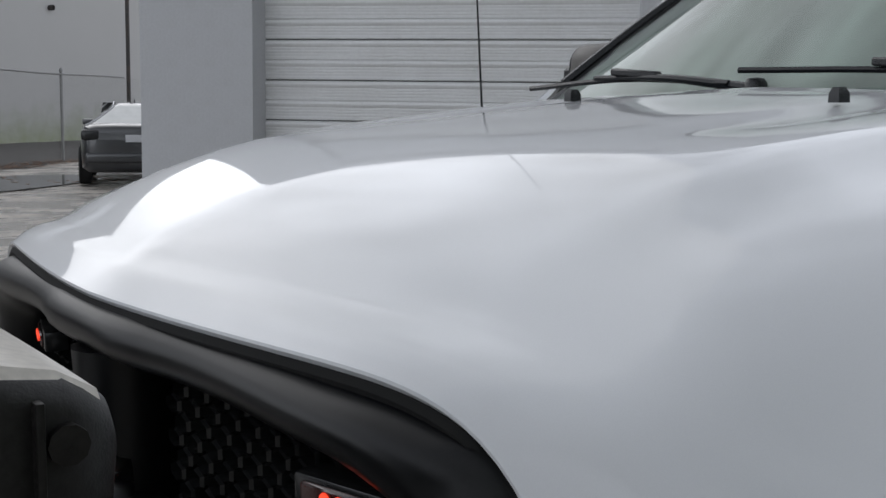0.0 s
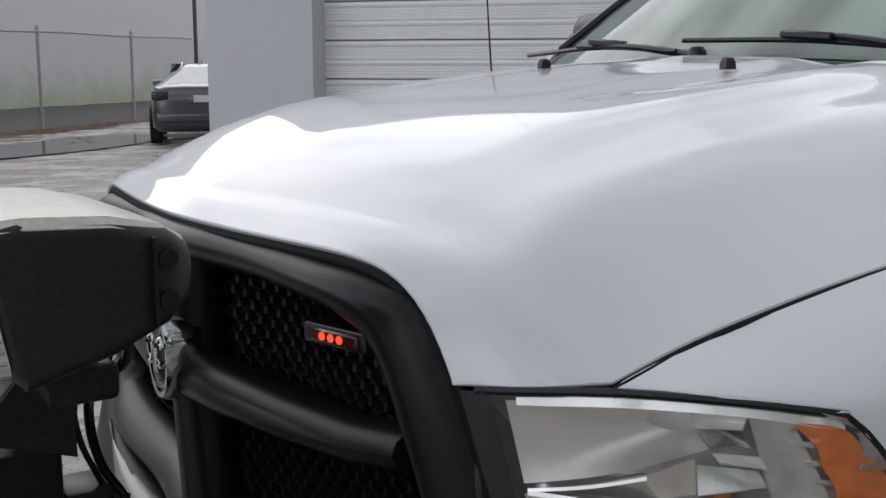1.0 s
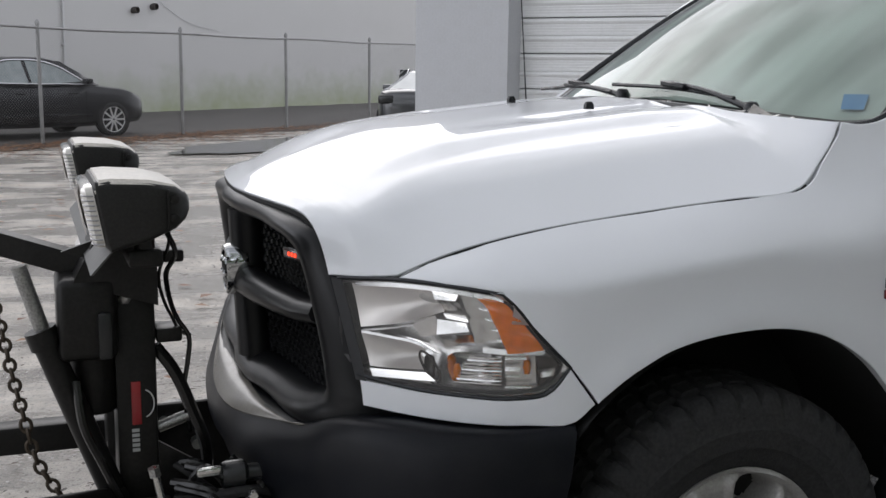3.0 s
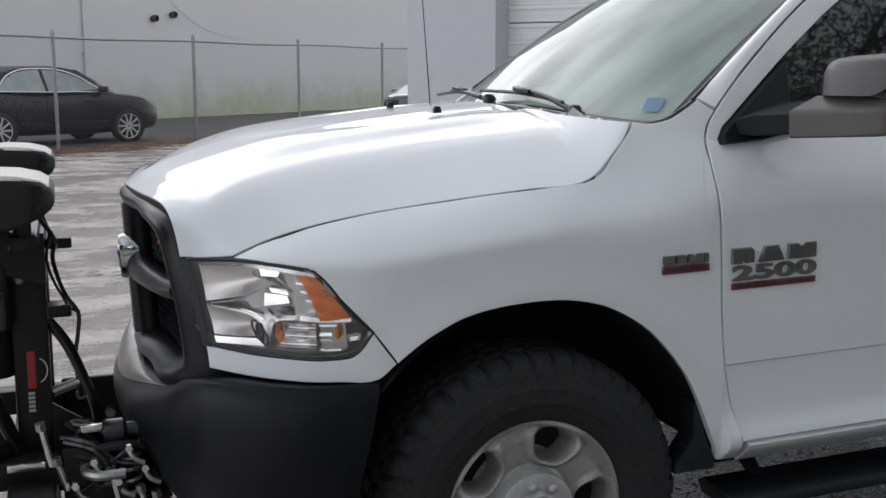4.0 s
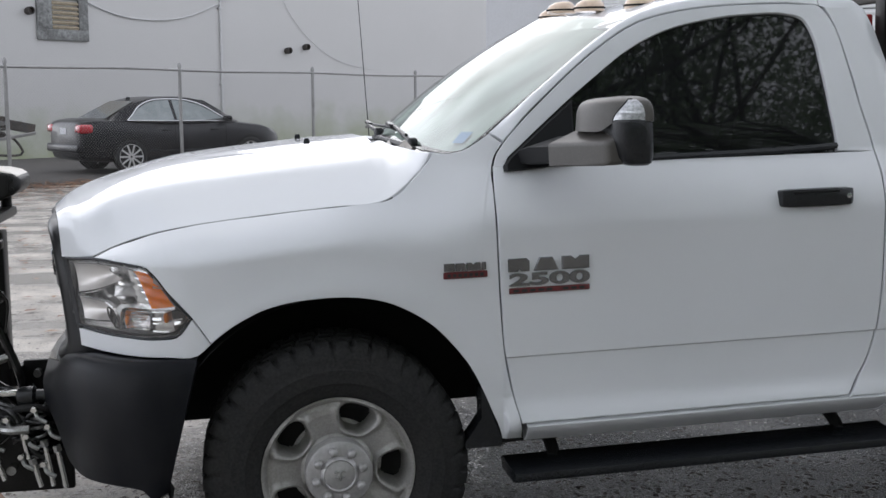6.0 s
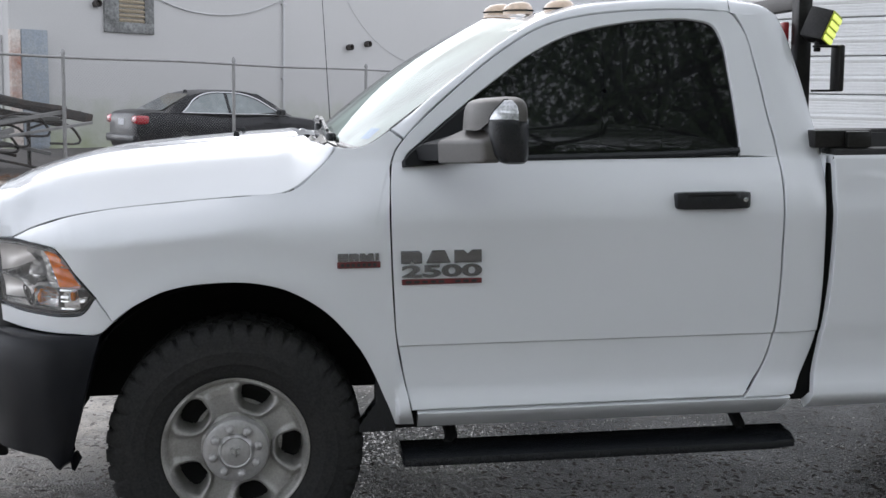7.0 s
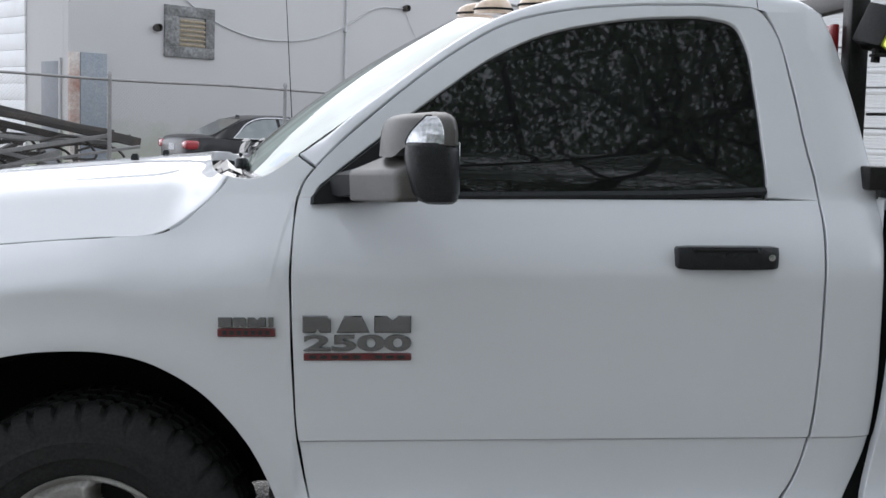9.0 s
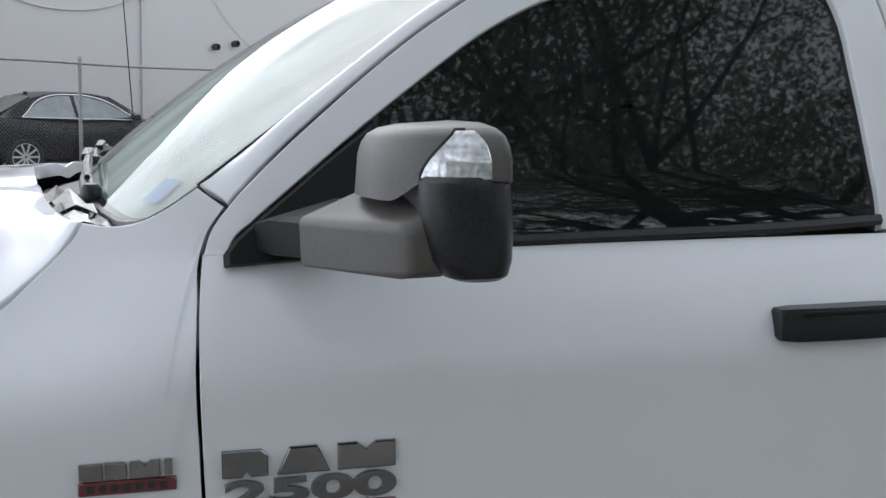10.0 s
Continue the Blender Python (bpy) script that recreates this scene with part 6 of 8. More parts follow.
# door handles
for flip in (False, True):
    par = door_r if flip else door_l
    f = (lambda b: mirrored(b, YC)) if flip else (lambda b: b)
    rings = []
    for x, out, h in ((1.448, 0.008, 0.020), (1.453, 0.017, 0.026), (1.48, 0.026, 0.028), (1.55, 0.030, 0.028), (1.63, 0.029, 0.028), (1.688, 0.025, 0.027), (1.702, 0.016, 0.025), (1.706, 0.006, 0.020)):
        y0 = side_y(x, 1.20)
        rings.append([(x, y0 - out, 1.2005 + h), (x, y0 - out - 0.004, 1.2005 + h * 0.5), (x, y0 - out - 0.004, 1.2005 - h * 0.5), (x, y0 - out, 1.2005 - h), (x, y0 + 0.01, 1.2005 - h), (x, y0 + 0.01, 1.2005 + h)])
    hd = part("door_handle", f(loft_bm(rings)), BLACK_TRIM, par, "black plastic door handle")
    part("grip_slot", f(box_bm(1.485, 1.645, side_y(1.55, 1.20) - 0.0355, side_y(1.55, 1.20) - 0.024, 1.2165, 1.2245, 0.002, 1)), DARK_GAP, hd)
    part("lock", f(lathe_bm([(0.0085, 0.0), (0.0085, -0.004), (0.006, -0.005), (0.0005, -0.005)], 14, "y", (1.681, side_y(1.67, 1.2) - 0.028, 1.2025))), CHROME, hd)

BADGE_CHROME = material("badge_chrome", (0.20, 0.203, 0.21), 0.08, metal=1.0, stain=0.25, stain_scale=60, stain_color=(0.12, 0.12, 0.12))
BADGE_RED = material("badge_red", (0.14, 0.012, 0.016), 0.25, coat=0.6, stain=0.5, stain_scale=50, stain_color=(0.03, 0.008, 0.008))
# badges: raised chrome shapes over red bars


def block_glyph(kind, x, z, w, h, y):
    """Plain raised badge shapes: outlines with notches, bevelled at the face."""
    shapes = {"step": [(0, 0), (0.44, 0), (0.52, 0.20), (0.62, 0), (1, 0), (1, 0.80), (0.86, 1), (0, 1)],
              "arch": [(0, 0), (1, 0), (0.76, 1), (0.24, 1)],
              "comb": [(0, 0), (1, 0), (1, 1), (0.66, 1), (0.5, 0.72), (0.34, 1), (0, 1)],
              "bar": [(0, 0), (1, 0), (1, 1), (0, 1)]}[kind]
    bm = bmesh.new()
    levels = []
    for out, k in ((-0.001, 1.0), (0.0055, 1.0), (0.0075, 0.955)):
        levels.append([bm.verts.new((x + w * (0.5 + (u - 0.5) * k), y - out, z + h * (0.5 + (v - 0.5) * (k * 0.95 if k < 1 else 1)))) for u, v in shapes])
    n = len(shapes)
    for lo, hi in zip(levels, levels[1:]):
        for i in range(n):
            bm.faces.new((lo[i], lo[(i + 1) % n], hi[(i + 1) % n], hi[i]))
    bm.faces.new(levels[-1])
    return bm


badge_y = side_y(0.67, 1.0) - 0.0005
name_l = part("badge", box_bm(0.543, 0.803, badge_y - 0.005, badge_y + 0.002, 0.9475, 0.9655, 0.002, 1), BADGE_RED, door_l, "chrome and red model badge")
for kx, kind in enumerate(("step", "arch", "comb")):
    part("badge_shape", block_glyph(kind, (0.541, 0.622, 0.713)[kx], 1.0165, (0.068, 0.080, 0.089)[kx], 0.041, badge_y), BADGE_CHROME, name_l, smooth=False)
for k in range(9):
    if k != 5:
        part("badge_mark", box_bm(0.556 + k * 0.0265, 0.574 + k * 0.0265, badge_y - 0.0062, badge_y - 0.0045, 0.9525, 0.9605), GLOSS_BLACK, name_l)


def number_mesh(text, size, depth):
    cu = bpy.data.curves.new("number", "FONT")
    cu.body = text
    cu.size = size
    cu.extrude = depth
    cu.bevel_depth = 0.0008
    cu.offset = 0.0012
    tmp = bpy.data.objects.new("number", cu)
    scene.collection.objects.link(tmp)
    me = bpy.data.meshes.new_from_object(tmp.evaluated_get(bpy.context.evaluated_depsgraph_get()))
    bpy.data.objects.remove(tmp)
    bpy.data.curves.remove(cu)
    return me


num = number_mesh("2500", 0.052, 0.003)
xs = [v.co.x for v in num.vertices]
x_lo, x_hi = min(xs), max(xs)
for v in num.vertices:
    v.co = Vector((0.543 + (v.co.x - x_lo) / (x_hi - x_lo) * 0.26, badge_y - 0.0035 - v.co.z, 0.9735 + v.co.y))
num.materials.append(BADGE_CHROME)
nob = new("badge_number", num)
nob.parent = name_l
hb_y = side_y(0.41, 1.02) - 0.0005
eng = part("badge", box_bm(0.338, 0.476, hb_y - 0.005, hb_y + 0.003, 1.006, 1.027, 0.002, 1), BADGE_RED, fender_l, "chrome and red engine badge")
for kx, (kind, w) in enumerate((("bar", 0.033), ("step", 0.030), ("comb", 0.043), ("bar", 0.012))):
    part("badge_shape", block_glyph(kind, (0.340, 0.3765, 0.4105, 0.459)[kx], 1.030, w, 0.0235, hb_y), BADGE_CHROME, eng, smooth=False)
for k in range(7):
    part("badge_mark", box_bm(0.350 + k * 0.017, 0.360 + k * 0.017, hb_y - 0.0062, hb_y - 0.0045, 1.0115, 1.0215), GLOSS_BLACK, eng)

# tow mirrors
def far_mirror(b):
    """The far one is shifted in towards the cab, placed to fit the camera's view."""
    o = mirrored(b, YC)
    bmesh.ops.translate(o, vec=(0.02, -0.185, 0), verts=o.verts)
    return o


for flip in (False, True):
    f = far_mirror if flip else (lambda b: b)
    par = door_r if flip else door_l
    sail = [(0.556, 1.320), (0.68, 1.326), (0.79, 1.345), (0.80, 1.533), (0.715, 1.470), (0.652, 1.420), (0.602, 1.381), (0.573, 1.357), (0.556, 1.336)]
    rings = []
    for d, s in ((0.012, 1.0), (-0.012, 1.0), (-0.022, 0.93)):
        cx, cz = 0.68, 1.40
        rings.append([(cx + (x - cx) * s, side_y(x, z) + d, cz + (z - cz) * s) for x, z in sail])
    mir = part("tow_mirror", f(loft_bm(rings)), MATT_BLACK, par, "grey and black folding tow mirror")
    def arm_piece(sections):
        """Box beam with softened edges along stations of y, front (x, bottom z, top z) and back (x, bottom z, top z)."""
        rings = []
        for y, (fx, f0, f1), (bx, b0, b1) in sections:
            ring = []
            corners = [(fx, f0), (fx - 0.002, f1), (bx, b1), (bx, b0)]
            for p, q in zip(corners, corners[1:] + corners[:1]):
                for k in (0.06, 0.16, 0.84, 0.94):
                    ring.append((p[0] + (q[0] - p[0]) * k, y, p[1] + (q[1] - p[1]) * k))
            rings.append(ring)
        return loft_bm(rings)

    arm = part("arm", f(arm_piece([(0.085, (0.604, 1.342, 1.385), (0.715, 1.342, 1.415)), (0.03, (0.622, 1.342, 1.398), (0.725, 1.342, 1.427)), (-0.09, (0.672, 1.352, 1.404), (0.745, 1.350, 1.436))])), MATT_BLACK, mir, "black mirror arm")
    part("sleeve", f(arm_piece([(-0.066, (0.664, 1.346, 1.402), (0.738, 1.344, 1.436)), (-0.072, (0.656, 1.340, 1.408), (0.742, 1.340, 1.446)), (-0.18, (0.704, 1.346, 1.413), (0.780, 1.346, 1.449)), (-0.276, (0.752, 1.351, 1.417), (0.806, 1.352, 1.451)), (-0.290, (0.760, 1.354, 1.414), (0.808, 1.355, 1.447)), (-0.297, (0.770, 1.362, 1.405), (0.808, 1.362, 1.438))])), GREY_TRIM, arm, "weathered grey telescoping sleeve")
    head = []
    for z, x0, x1, y0, y1, r in ((1.350, 0.822, 0.880, -0.318, -0.115, 0.026), (1.356, 0.806, 0.888, -0.330, -0.103, 0.035), (1.375, 0.792, 0.892, -0.336, -0.098, 0.038), (1.42, 0.780, 0.893, -0.338, -0.096, 0.040), (1.455, 0.776, 0.892, -0.338, -0.096, 0.042), (1.474, 0.776, 0.890, -0.337, -0.096, 0.042), (1.480, 0.782, 0.886, -0.332, -0.10, 0.042)):
        head.append([(px, py, z) for px, py in rounded_rect(x1 - x0, y1 - y0, r, 5, (x0 + x1) / 2, (y0 + y1) / 2)])
    hd = part("mirror_head", f(loft_bm(head)), BLACK_TRIM, mir)
    # cap over the upper half: bowed front that sweeps back towards its outer end
    plan = [np.array(p) for p in curve_through([(0.884, -0.10), (0.83, -0.082), (0.765, -0.080), (0.734, -0.094), (0.724, -0.125), (0.726, -0.175), (0.742, -0.235), (0.770, -0.282), (0.808, -0.315), (0.850, -0.334), (0.878, -0.338), (0.887, -0.30), (0.887, -0.20), (0.884, -0.10)], 4)][:-1]
    mid = np.array((0.825, -0.20))

    def cap_point(p, z):
        k = float(np.interp(z, [1.446, 1.50, 1.516, 1.528, 1.536, 1.541, 1.5425], [0, 0.02, 0.06, 0.13, 0.25, 0.45, 0.98]))
        q = p + (mid - p) * k
        z = max(z, 1.446 + 0.029 * float(smoothstep(0.745, 0.785, p[0]) * smoothstep(-0.22, -0.27, p[1])))
        return (q[0] + 0.04 * (z - 1.446), q[1], z - 0.10 * (0.80 - q[0]) * k)

    cap = [[cap_point(p, z) for p in plan] for z in (1.446, 1.449, 1.475, 1.50, 1.508, 1.516, 1.523, 1.528, 1.532, 1.536, 1.539, 1.541, 1.542)]
    part("cap", f(loft_bm(cap)), GREY_TRIM, hd, "weathered grey mirror cap")
    face = np.array(plan[27:41])
    sig = []
    for k in np.linspace(0, 1, 12):
        z = 1.476 + 0.058 * k
        u0 = 0.14 + 0.30 * k ** 1.6
        u1 = 0.74 - 0.10 * k ** 3
        row = []
        for u in np.linspace(u0, u1, 12):
            p = np.array([np.interp(u * (len(face) - 1), range(len(face)), face[:, i]) for i in (0, 1)])
            q = np.array(cap_point(p, z))
            out = np.array([q[0] - mid[0], q[1] - mid[1], 0.06 * k])
            row.append(tuple(q + out / np.linalg.norm(out) * 0.0025))
        sig.append(row)
    part("signal_lens", f(rim(grid_bm(sig), 0.006, gap=0.0, lip=0.0015, inside=Vector((0.3, 1, 0)))), SIGNAL_LENS, hd, "clear signal lens")
    edge = [sig[0][-1], sig[0][6]] + [r[0] for r in sig] + [sig[-1][6]]
    part("lens_gap", f(tube_bm([(x, y + 0.0015, z) for x, y, z in edge], 0.0026, 5)), BLACK_TRIM, hd)
    part("mirror_glass", f(box_bm(0.886, 0.8935, -0.29, -0.14, 1.37, 1.48, 0.001, 1)), CHROME, hd)

# running boards
for flip in (False, True):
    f = (lambda b: mirrored(b, YC)) if flip else (lambda b: b)
    rings = []
    for x, y0 in ((0.540, -0.018), (0.545, -0.030), (1.80, -0.030), (1.885, -0.012), (1.892, 0.02)):
        rings.append([(x, y0, 0.350), (x, y0 - 0.004, 0.362), (x, y0, 0.376), (x, y0 + 0.02, 0.386), (x, 0.12, 0.392), (x, 0.14, 0.38), (x, 0.12, 0.350)])
    rb = part("running_board", f(loft_bm(rings)), BLACK_TRIM, truck, "black plastic running board")
    for bx in (0.70, 1.73):
        part("bracket", f(tube_bm(curve_through([(bx, 0.09, 0.375), (bx + 0.02, 0.15, 0.39), (bx, 0.25, 0.46), (bx - 0.01, 0.40, 0.50)], 4), 0.022, 8)), DARK_GAP, rb)

for x0, x1, z0, z1, y0 in ((0.60, 0.74, 0.440, 0.470, 0.10), (0.68, 0.90, 0.452, 0.482, 0.14), (0.86, 1.02, 0.462, 0.486, 0.12), (1.70, 1.80, 0.440, 0.500, 0.16)):
    part("body_mount", loft_bm([[(x0, y, z1), (x0 + 0.02, y, z0), (x1 - 0.05, y, z0 + 0.008), (x1, y, z1)] for y in (y0, y0 + 0.05)]), DARK_GAP, truck)

# bed
BF = [(1.922, 0.478), (1.933, 0.538), (1.968, 0.70), (1.990, 0.835), (2.003, 0.98), (2.007, 1.10), (2.007, 1.22), (2.006, 1.30), (2.004, 1.332)]
BR = [(4.45, 0.478), (4.45, 0.538), (4.45, 0.70), (4.45, 0.835), (4.45, 0.98), (4.45, 1.10), (4.45, 1.22), (4.45, 1.30), (4.45, 1.332)]


def bed_rows():
    rows = []
    for p, q in zip(curve_through(BF, 5), curve_through(BR, 5)):
        rows.append([(x, side_y(x, z if z < 1.2 else 1.2 + (z - 1.2) * 0.35) - 0.004, z) for x, z in (p * (1 - s) + q * s for s in np.linspace(0, 1, 13))])
    x0 = rows[-1]
    rows.append([(x, y + 0.006, z + 0.008) for x, y, z in x0])
    rows.append([(x, y + 0.10, z + 0.012) for x, y, z in x0])
    return rows


both_sides("bed_side", rim(grid_bm(bed_rows()), 0.03, inside=Vector((0, 1, -0.2))), PAINT)
both_sides("bed_rail_cap", box_bm(2.02, 4.45, 0.045, 0.15, 1.338, 1.362, 0.006), BED_BLACK)
both_sides("bed_inner_wall", box_bm(2.02, 4.45, 0.15, 0.17, 0.75, 1.345, 0.004), BED_BLACK)
part("bed_floor", box_bm(2.02, 4.45, 0.10, 2 * YC - 0.10, 0.70, 0.75, 0.01), BED_BLACK, truck)
part("bed_front_wall", box_bm(2.015, 2.04, 0.04, 2 * YC - 0.04, 0.5, 1.335, 0.004), BED_BLACK, truck)
part("tailgate", box_bm(4.46, 4.52, 0.03, 2 * YC - 0.03, 0.62, 1.33, 0.015), PAINT, truck)
# dark sheet between cab and bed, painted in for the gap's shade
both_sides("cab_gap_shade", grid_bm([[(x, side_y(x, z) + 0.05, z) for x in (1.88 + 0.0, 1.95, 2.03)] for z in np.linspace(0.5, 1.34, 12)]), DARK_GAP)

# headache rack with work lamp
rack = part("headache_rack", box_bm(1.972, 2.024, 0.265, 0.325, 1.33, 1.918, 0.006), PLOW_BLACK, truck, "black steel headache rack")
part("upright", box_bm(1.972, 2.024, 2 * YC - 0.325, 2 * YC - 0.265, 1.33, 1.918, 0.006), PLOW_BLACK, rack)
part("crossbar", box_bm(1.975, 2.02, 0.325, 2 * YC - 0.325, 1.84, 1.895, 0.006), GREY_TRIM, rack)
part("crossbar", box_bm(1.975, 2.02, 0.325, 2 * YC - 0.325, 1.40, 1.46, 0.006), PLOW_BLACK, rack)
part("strobe", box_bm(1.950, 1.970, 0.33, 0.38, 1.72, 1.80, 0.006), RED, rack, "red and amber strobe lamp")
part("foot_tube", box_bm(1.955, 2.16, 0.07, 0.14, 1.364, 1.424, 0.006), PLOW_BLACK, rack)
part("foot_tube", box_bm(2.06, 2.14, 0.045, 0.07, 1.364, 1.420, 0.006), PLOW_BLACK, rack)
br = bmesh.new()
for k, (p, q) in enumerate((((1.99, 1.707), (2.10, 1.707)), ((2.10, 1.707), (2.108, 1.56)), ((2.108, 1.556), (1.99, 1.556)))):
    if k == 1:
        box_bm(2.066, 2.088, 0.14, 0.21, 1.552, 1.712, 0.008, bm=br)
    else:
        box_bm(1.99, 2.072, 0.16, 0.19, p[1] - 0.004, p[1] + 0.004, 0.002, bm=br)
part("lamp_bracket", br, PLOW_BLACK, rack)
LM = Matrix.Translation((2.030, 0.20, 1.775)) @ Matrix.Rotation(radians(24), 4, "Y") @ Matrix.Rotation(radians(-52), 4, "Z")
wl_ = part("work_lamp", box_bm(-0.052, 0.035, -0.038, 0.038, -0.055, 0.055, 0.008, 2, LM), PLOW_BLACK, rack, "black work lamp with yellow LED face")
part("lamp_face", box_bm(0.034, 0.038, -0.037, 0.037, -0.053, 0.053, 0.002, 1, LM), RIM_YELLOW, wl_, "yellow work lamp reflector")
for k in range(4):
    part("led_row", box_bm(0.0385, 0.042, -0.034, 0.034, -0.049 + 0.025 * k, -0.031 + 0.025 * k, 0.002, 1, LM), LED_YELLOW, wl_, "lit yellow LED row")
part("bracket_bolt", tube_bm([(2.012, 0.20, 1.69), (2.018, 0.20, 1.75)], 0.012, 8), PLOW_BLACK, wl_)

# ---- snow plow mount in front of the truck ----
plow = thing("snow_plow_mount", (-1.2, 0.78, 0.0), "black snow plow mount with two work lights on posts", "plow")


def pl(name, bm, mat, parent=plow, label="", smooth=True):
    ob = part(name, bm, mat, None, label, smooth)
    ob.parent = parent
    chain = Matrix.Identity(4)
    q = parent
    while q:
        chain = q.matrix_basis @ chain
        q = q.parent
    ob.matrix_basis = chain.inverted()
    return ob


LAMP_GLASS = material("ribbed_lamp_glass", (0.76, 0.73, 0.68), 0.12, metal=0.25, coat=1.0, grain=0.15, grain_scale=30)
LAMP_SHELL = material("black_lamp_shell_plastic", (0.020, 0.0195, 0.019), 0.40, spec=0.30, grain=0.25, grain_scale=200, bump=0.1, bump_scale=700, stain=0.4, stain_scale=12, stain_color=(0.022, 0.021, 0.019))


LAMP_BOWL = material("warm_lamp_reflector", (0.58, 0.50, 0.43), 0.22, metal=0.3, coat=1.0, grain=0.2, grain_scale=25, stain=0.3, stain_scale=20)
# bright reflection on the lamps' black tops, put into a pale colour
SKYLIT_TOP = material("skylit_lamp_top", (0.64, 0.60, 0.54), 0.30, grain=0.12, grain_scale=150, stain=0.4, stain_scale=14, stain_color=(0.40, 0.38, 0.35))


RIB_GLASS = material("grey_lens_flute", (0.30, 0.30, 0.31), 0.15, metal=0.3, coat=1.0)


def plow_lamp(yc):
    """Headlight of the plow: lens towards the blade, shell tapering back."""
    half = 0.143
    rings = []
    for x, zt, zb, hw in ((-1.306, 1.272, 1.150, half - 0.008), (-1.300, 1.280, 1.143, half), (-1.275, 1.283, 1.140, half + 0.002), (-1.20, 1.279, 1.160, half - 0.002), (-1.150, 1.268, 1.182, half - 0.006), (-1.128, 1.254, 1.200, half - 0.018), (-1.120, 1.242, 1.214, half - 0.035)):
        rings.append([(x + 0.18 * (1.27 - z) * (1 if x < -1.28 else 0), y, z) for y, z in rounded_rect(2 * hw, zt - zb, 0.014, 4, yc, (zt + zb) / 2)])
    lamp = pl("work_light", loft_bm(rings), LAMP_SHELL, plow, "black plow headlight with a clear ribbed lens")
    lens = []
    for s, dx in ((1.0, 0.0), (0.985, -0.014), (0.90, -0.022), (0.4, -0.027), (0.02, -0.028)):
        lens.append([(-1.306 + dx + 0.18 * (1.27 - z), y, z) for y, z in rounded_rect((2 * half - 0.012) * s, 0.122 * s, 0.018 * s + 0.0005, 4, yc, 1.210)])
    pl("lens", loft_bm(lens), LAMP_GLASS, lamp, "clear lamp lens")
    bowl = []
    for s, dx in ((1.0, -0.0285), (0.96, -0.0292), (0.93, -0.0288)):
        bowl.append([(-1.306 + dx + 0.18 * (1.27 - z), y, z) for y, z in rounded_rect(0.20 * s, 0.094 * s, 0.012, 3, yc + 0.014, 1.211)])
    pl("reflector", loft_bm(bowl), LAMP_BOWL, lamp, "warm hazy lamp reflector")
    for k in range(11):
        z = 1.158 + 0.0095 * k
        x = -1.306 + 0.18 * (1.27 - z)
        rib = [(x - 0.0235, yc - half + 0.034, z), (x - 0.0215, yc - half + 0.016, z), (x - 0.013, yc - half + 0.0055, z), (x - 0.002, yc - half + 0.0045, z)]
        pl("lens_rib", tube_bm(rib, 0.0016, 5), RIB_GLASS, lamp)
    # pale sheet over the shell, painted as sky sheen on black plastic
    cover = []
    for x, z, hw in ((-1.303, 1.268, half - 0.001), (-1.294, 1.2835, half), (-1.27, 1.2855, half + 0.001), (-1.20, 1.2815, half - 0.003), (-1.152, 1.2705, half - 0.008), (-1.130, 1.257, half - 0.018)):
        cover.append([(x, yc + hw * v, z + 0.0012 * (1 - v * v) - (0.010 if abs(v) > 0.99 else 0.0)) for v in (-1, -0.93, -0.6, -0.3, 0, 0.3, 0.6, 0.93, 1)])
    pl("top_sheen", rim(grid_bm(cover), 0.004, gap=0.0, inside=Vector((0, 0, -1))), SKYLIT_TOP, lamp, "pale lamp top with the sky's sheen painted in")
    pl("rear_cap", box_bm(-1.166, -1.162, yc - half - 0.001, yc + half + 0.001, 1.184, 1.262, 0.001), PLOW_BLACK, lamp)
    for z in (1.205, 1.242):
        pl("screw", lathe_bm([(0.009, 0.004), (0.009, -0.003), (0.0005, -0.004)], 10, "y", (-1.152, yc - half + 0.004, z)), PLOW_BLACK, lamp)
    pl("stem", tube_bm([(-1.20, yc, 1.17), (-1.20, yc, 1.10)], 0.022, 10), PLOW_BLACK, lamp)
    return lamp


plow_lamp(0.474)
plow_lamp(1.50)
BRACKET = material("pale_galvanised_bracket", (0.11, 0.11, 0.107), 0.5, metal=0.3, grain=0.15, grain_scale=60, stain=0.4, stain_scale=7)
pl("lamp_bar", box_bm(-1.235, -1.165, 0.445, 1.53, 1.088, 1.126, 0.008), PLOW_BLACK)
sheet = loft_bm([[(-1.262, y, 1.138), (-1.256, y, 1.140), (-1.306, y, 1.082), (-1.312, y, 1.082)] for y in (0.42, 0.45, 1.46, 1.52)])
lamp_plate = pl("lamp_plate", sheet, BRACKET, plow, "pale sloping lamp bracket plate")
pl("label", loft_bm([[(-1.290 - dz * 0.8, y, 1.098 - dz) for y in (0.86, 0.98)] + [(-1.2915 - dz * 0.8, y, 1.0992 - dz) for y in (0.98, 0.86)] for dz in (0.0, 0.035)]), material("white_label", (0.7, 0.66, 0.64), 0.6, stain=0.4, stain_scale=30), lamp_plate)
pl("column", box_bm(-1.252, -1.158, 0.72, 0.82, 0.10, 1.06, 0.008), PLOW_BLACK, plow, "black square steel column")
pl("column", box_bm(-1.252, -1.158, 1.16, 1.26, 0.10, 1.06, 0.008), PLOW_BLACK)
pl("column_head", loft_bm([[(-1.34, y, 1.02), (-1.155, y, 0.96), (-1.155, y, 1.10), (-1.29, y, 1.115)] for y in (0.665, 0.70, 0.83, 0.86)]), PLOW_BLACK)
pl("column_plate", box_bm(-1.155, -1.095, 0.73, 0.81, 0.855, 0.890, 0.006), PLOW_BLACK)
pl("column_plate", box_bm(-1.155, -1.085, 0.74, 0.80, 1.045, 1.075, 0.006), PLOW_BLACK)
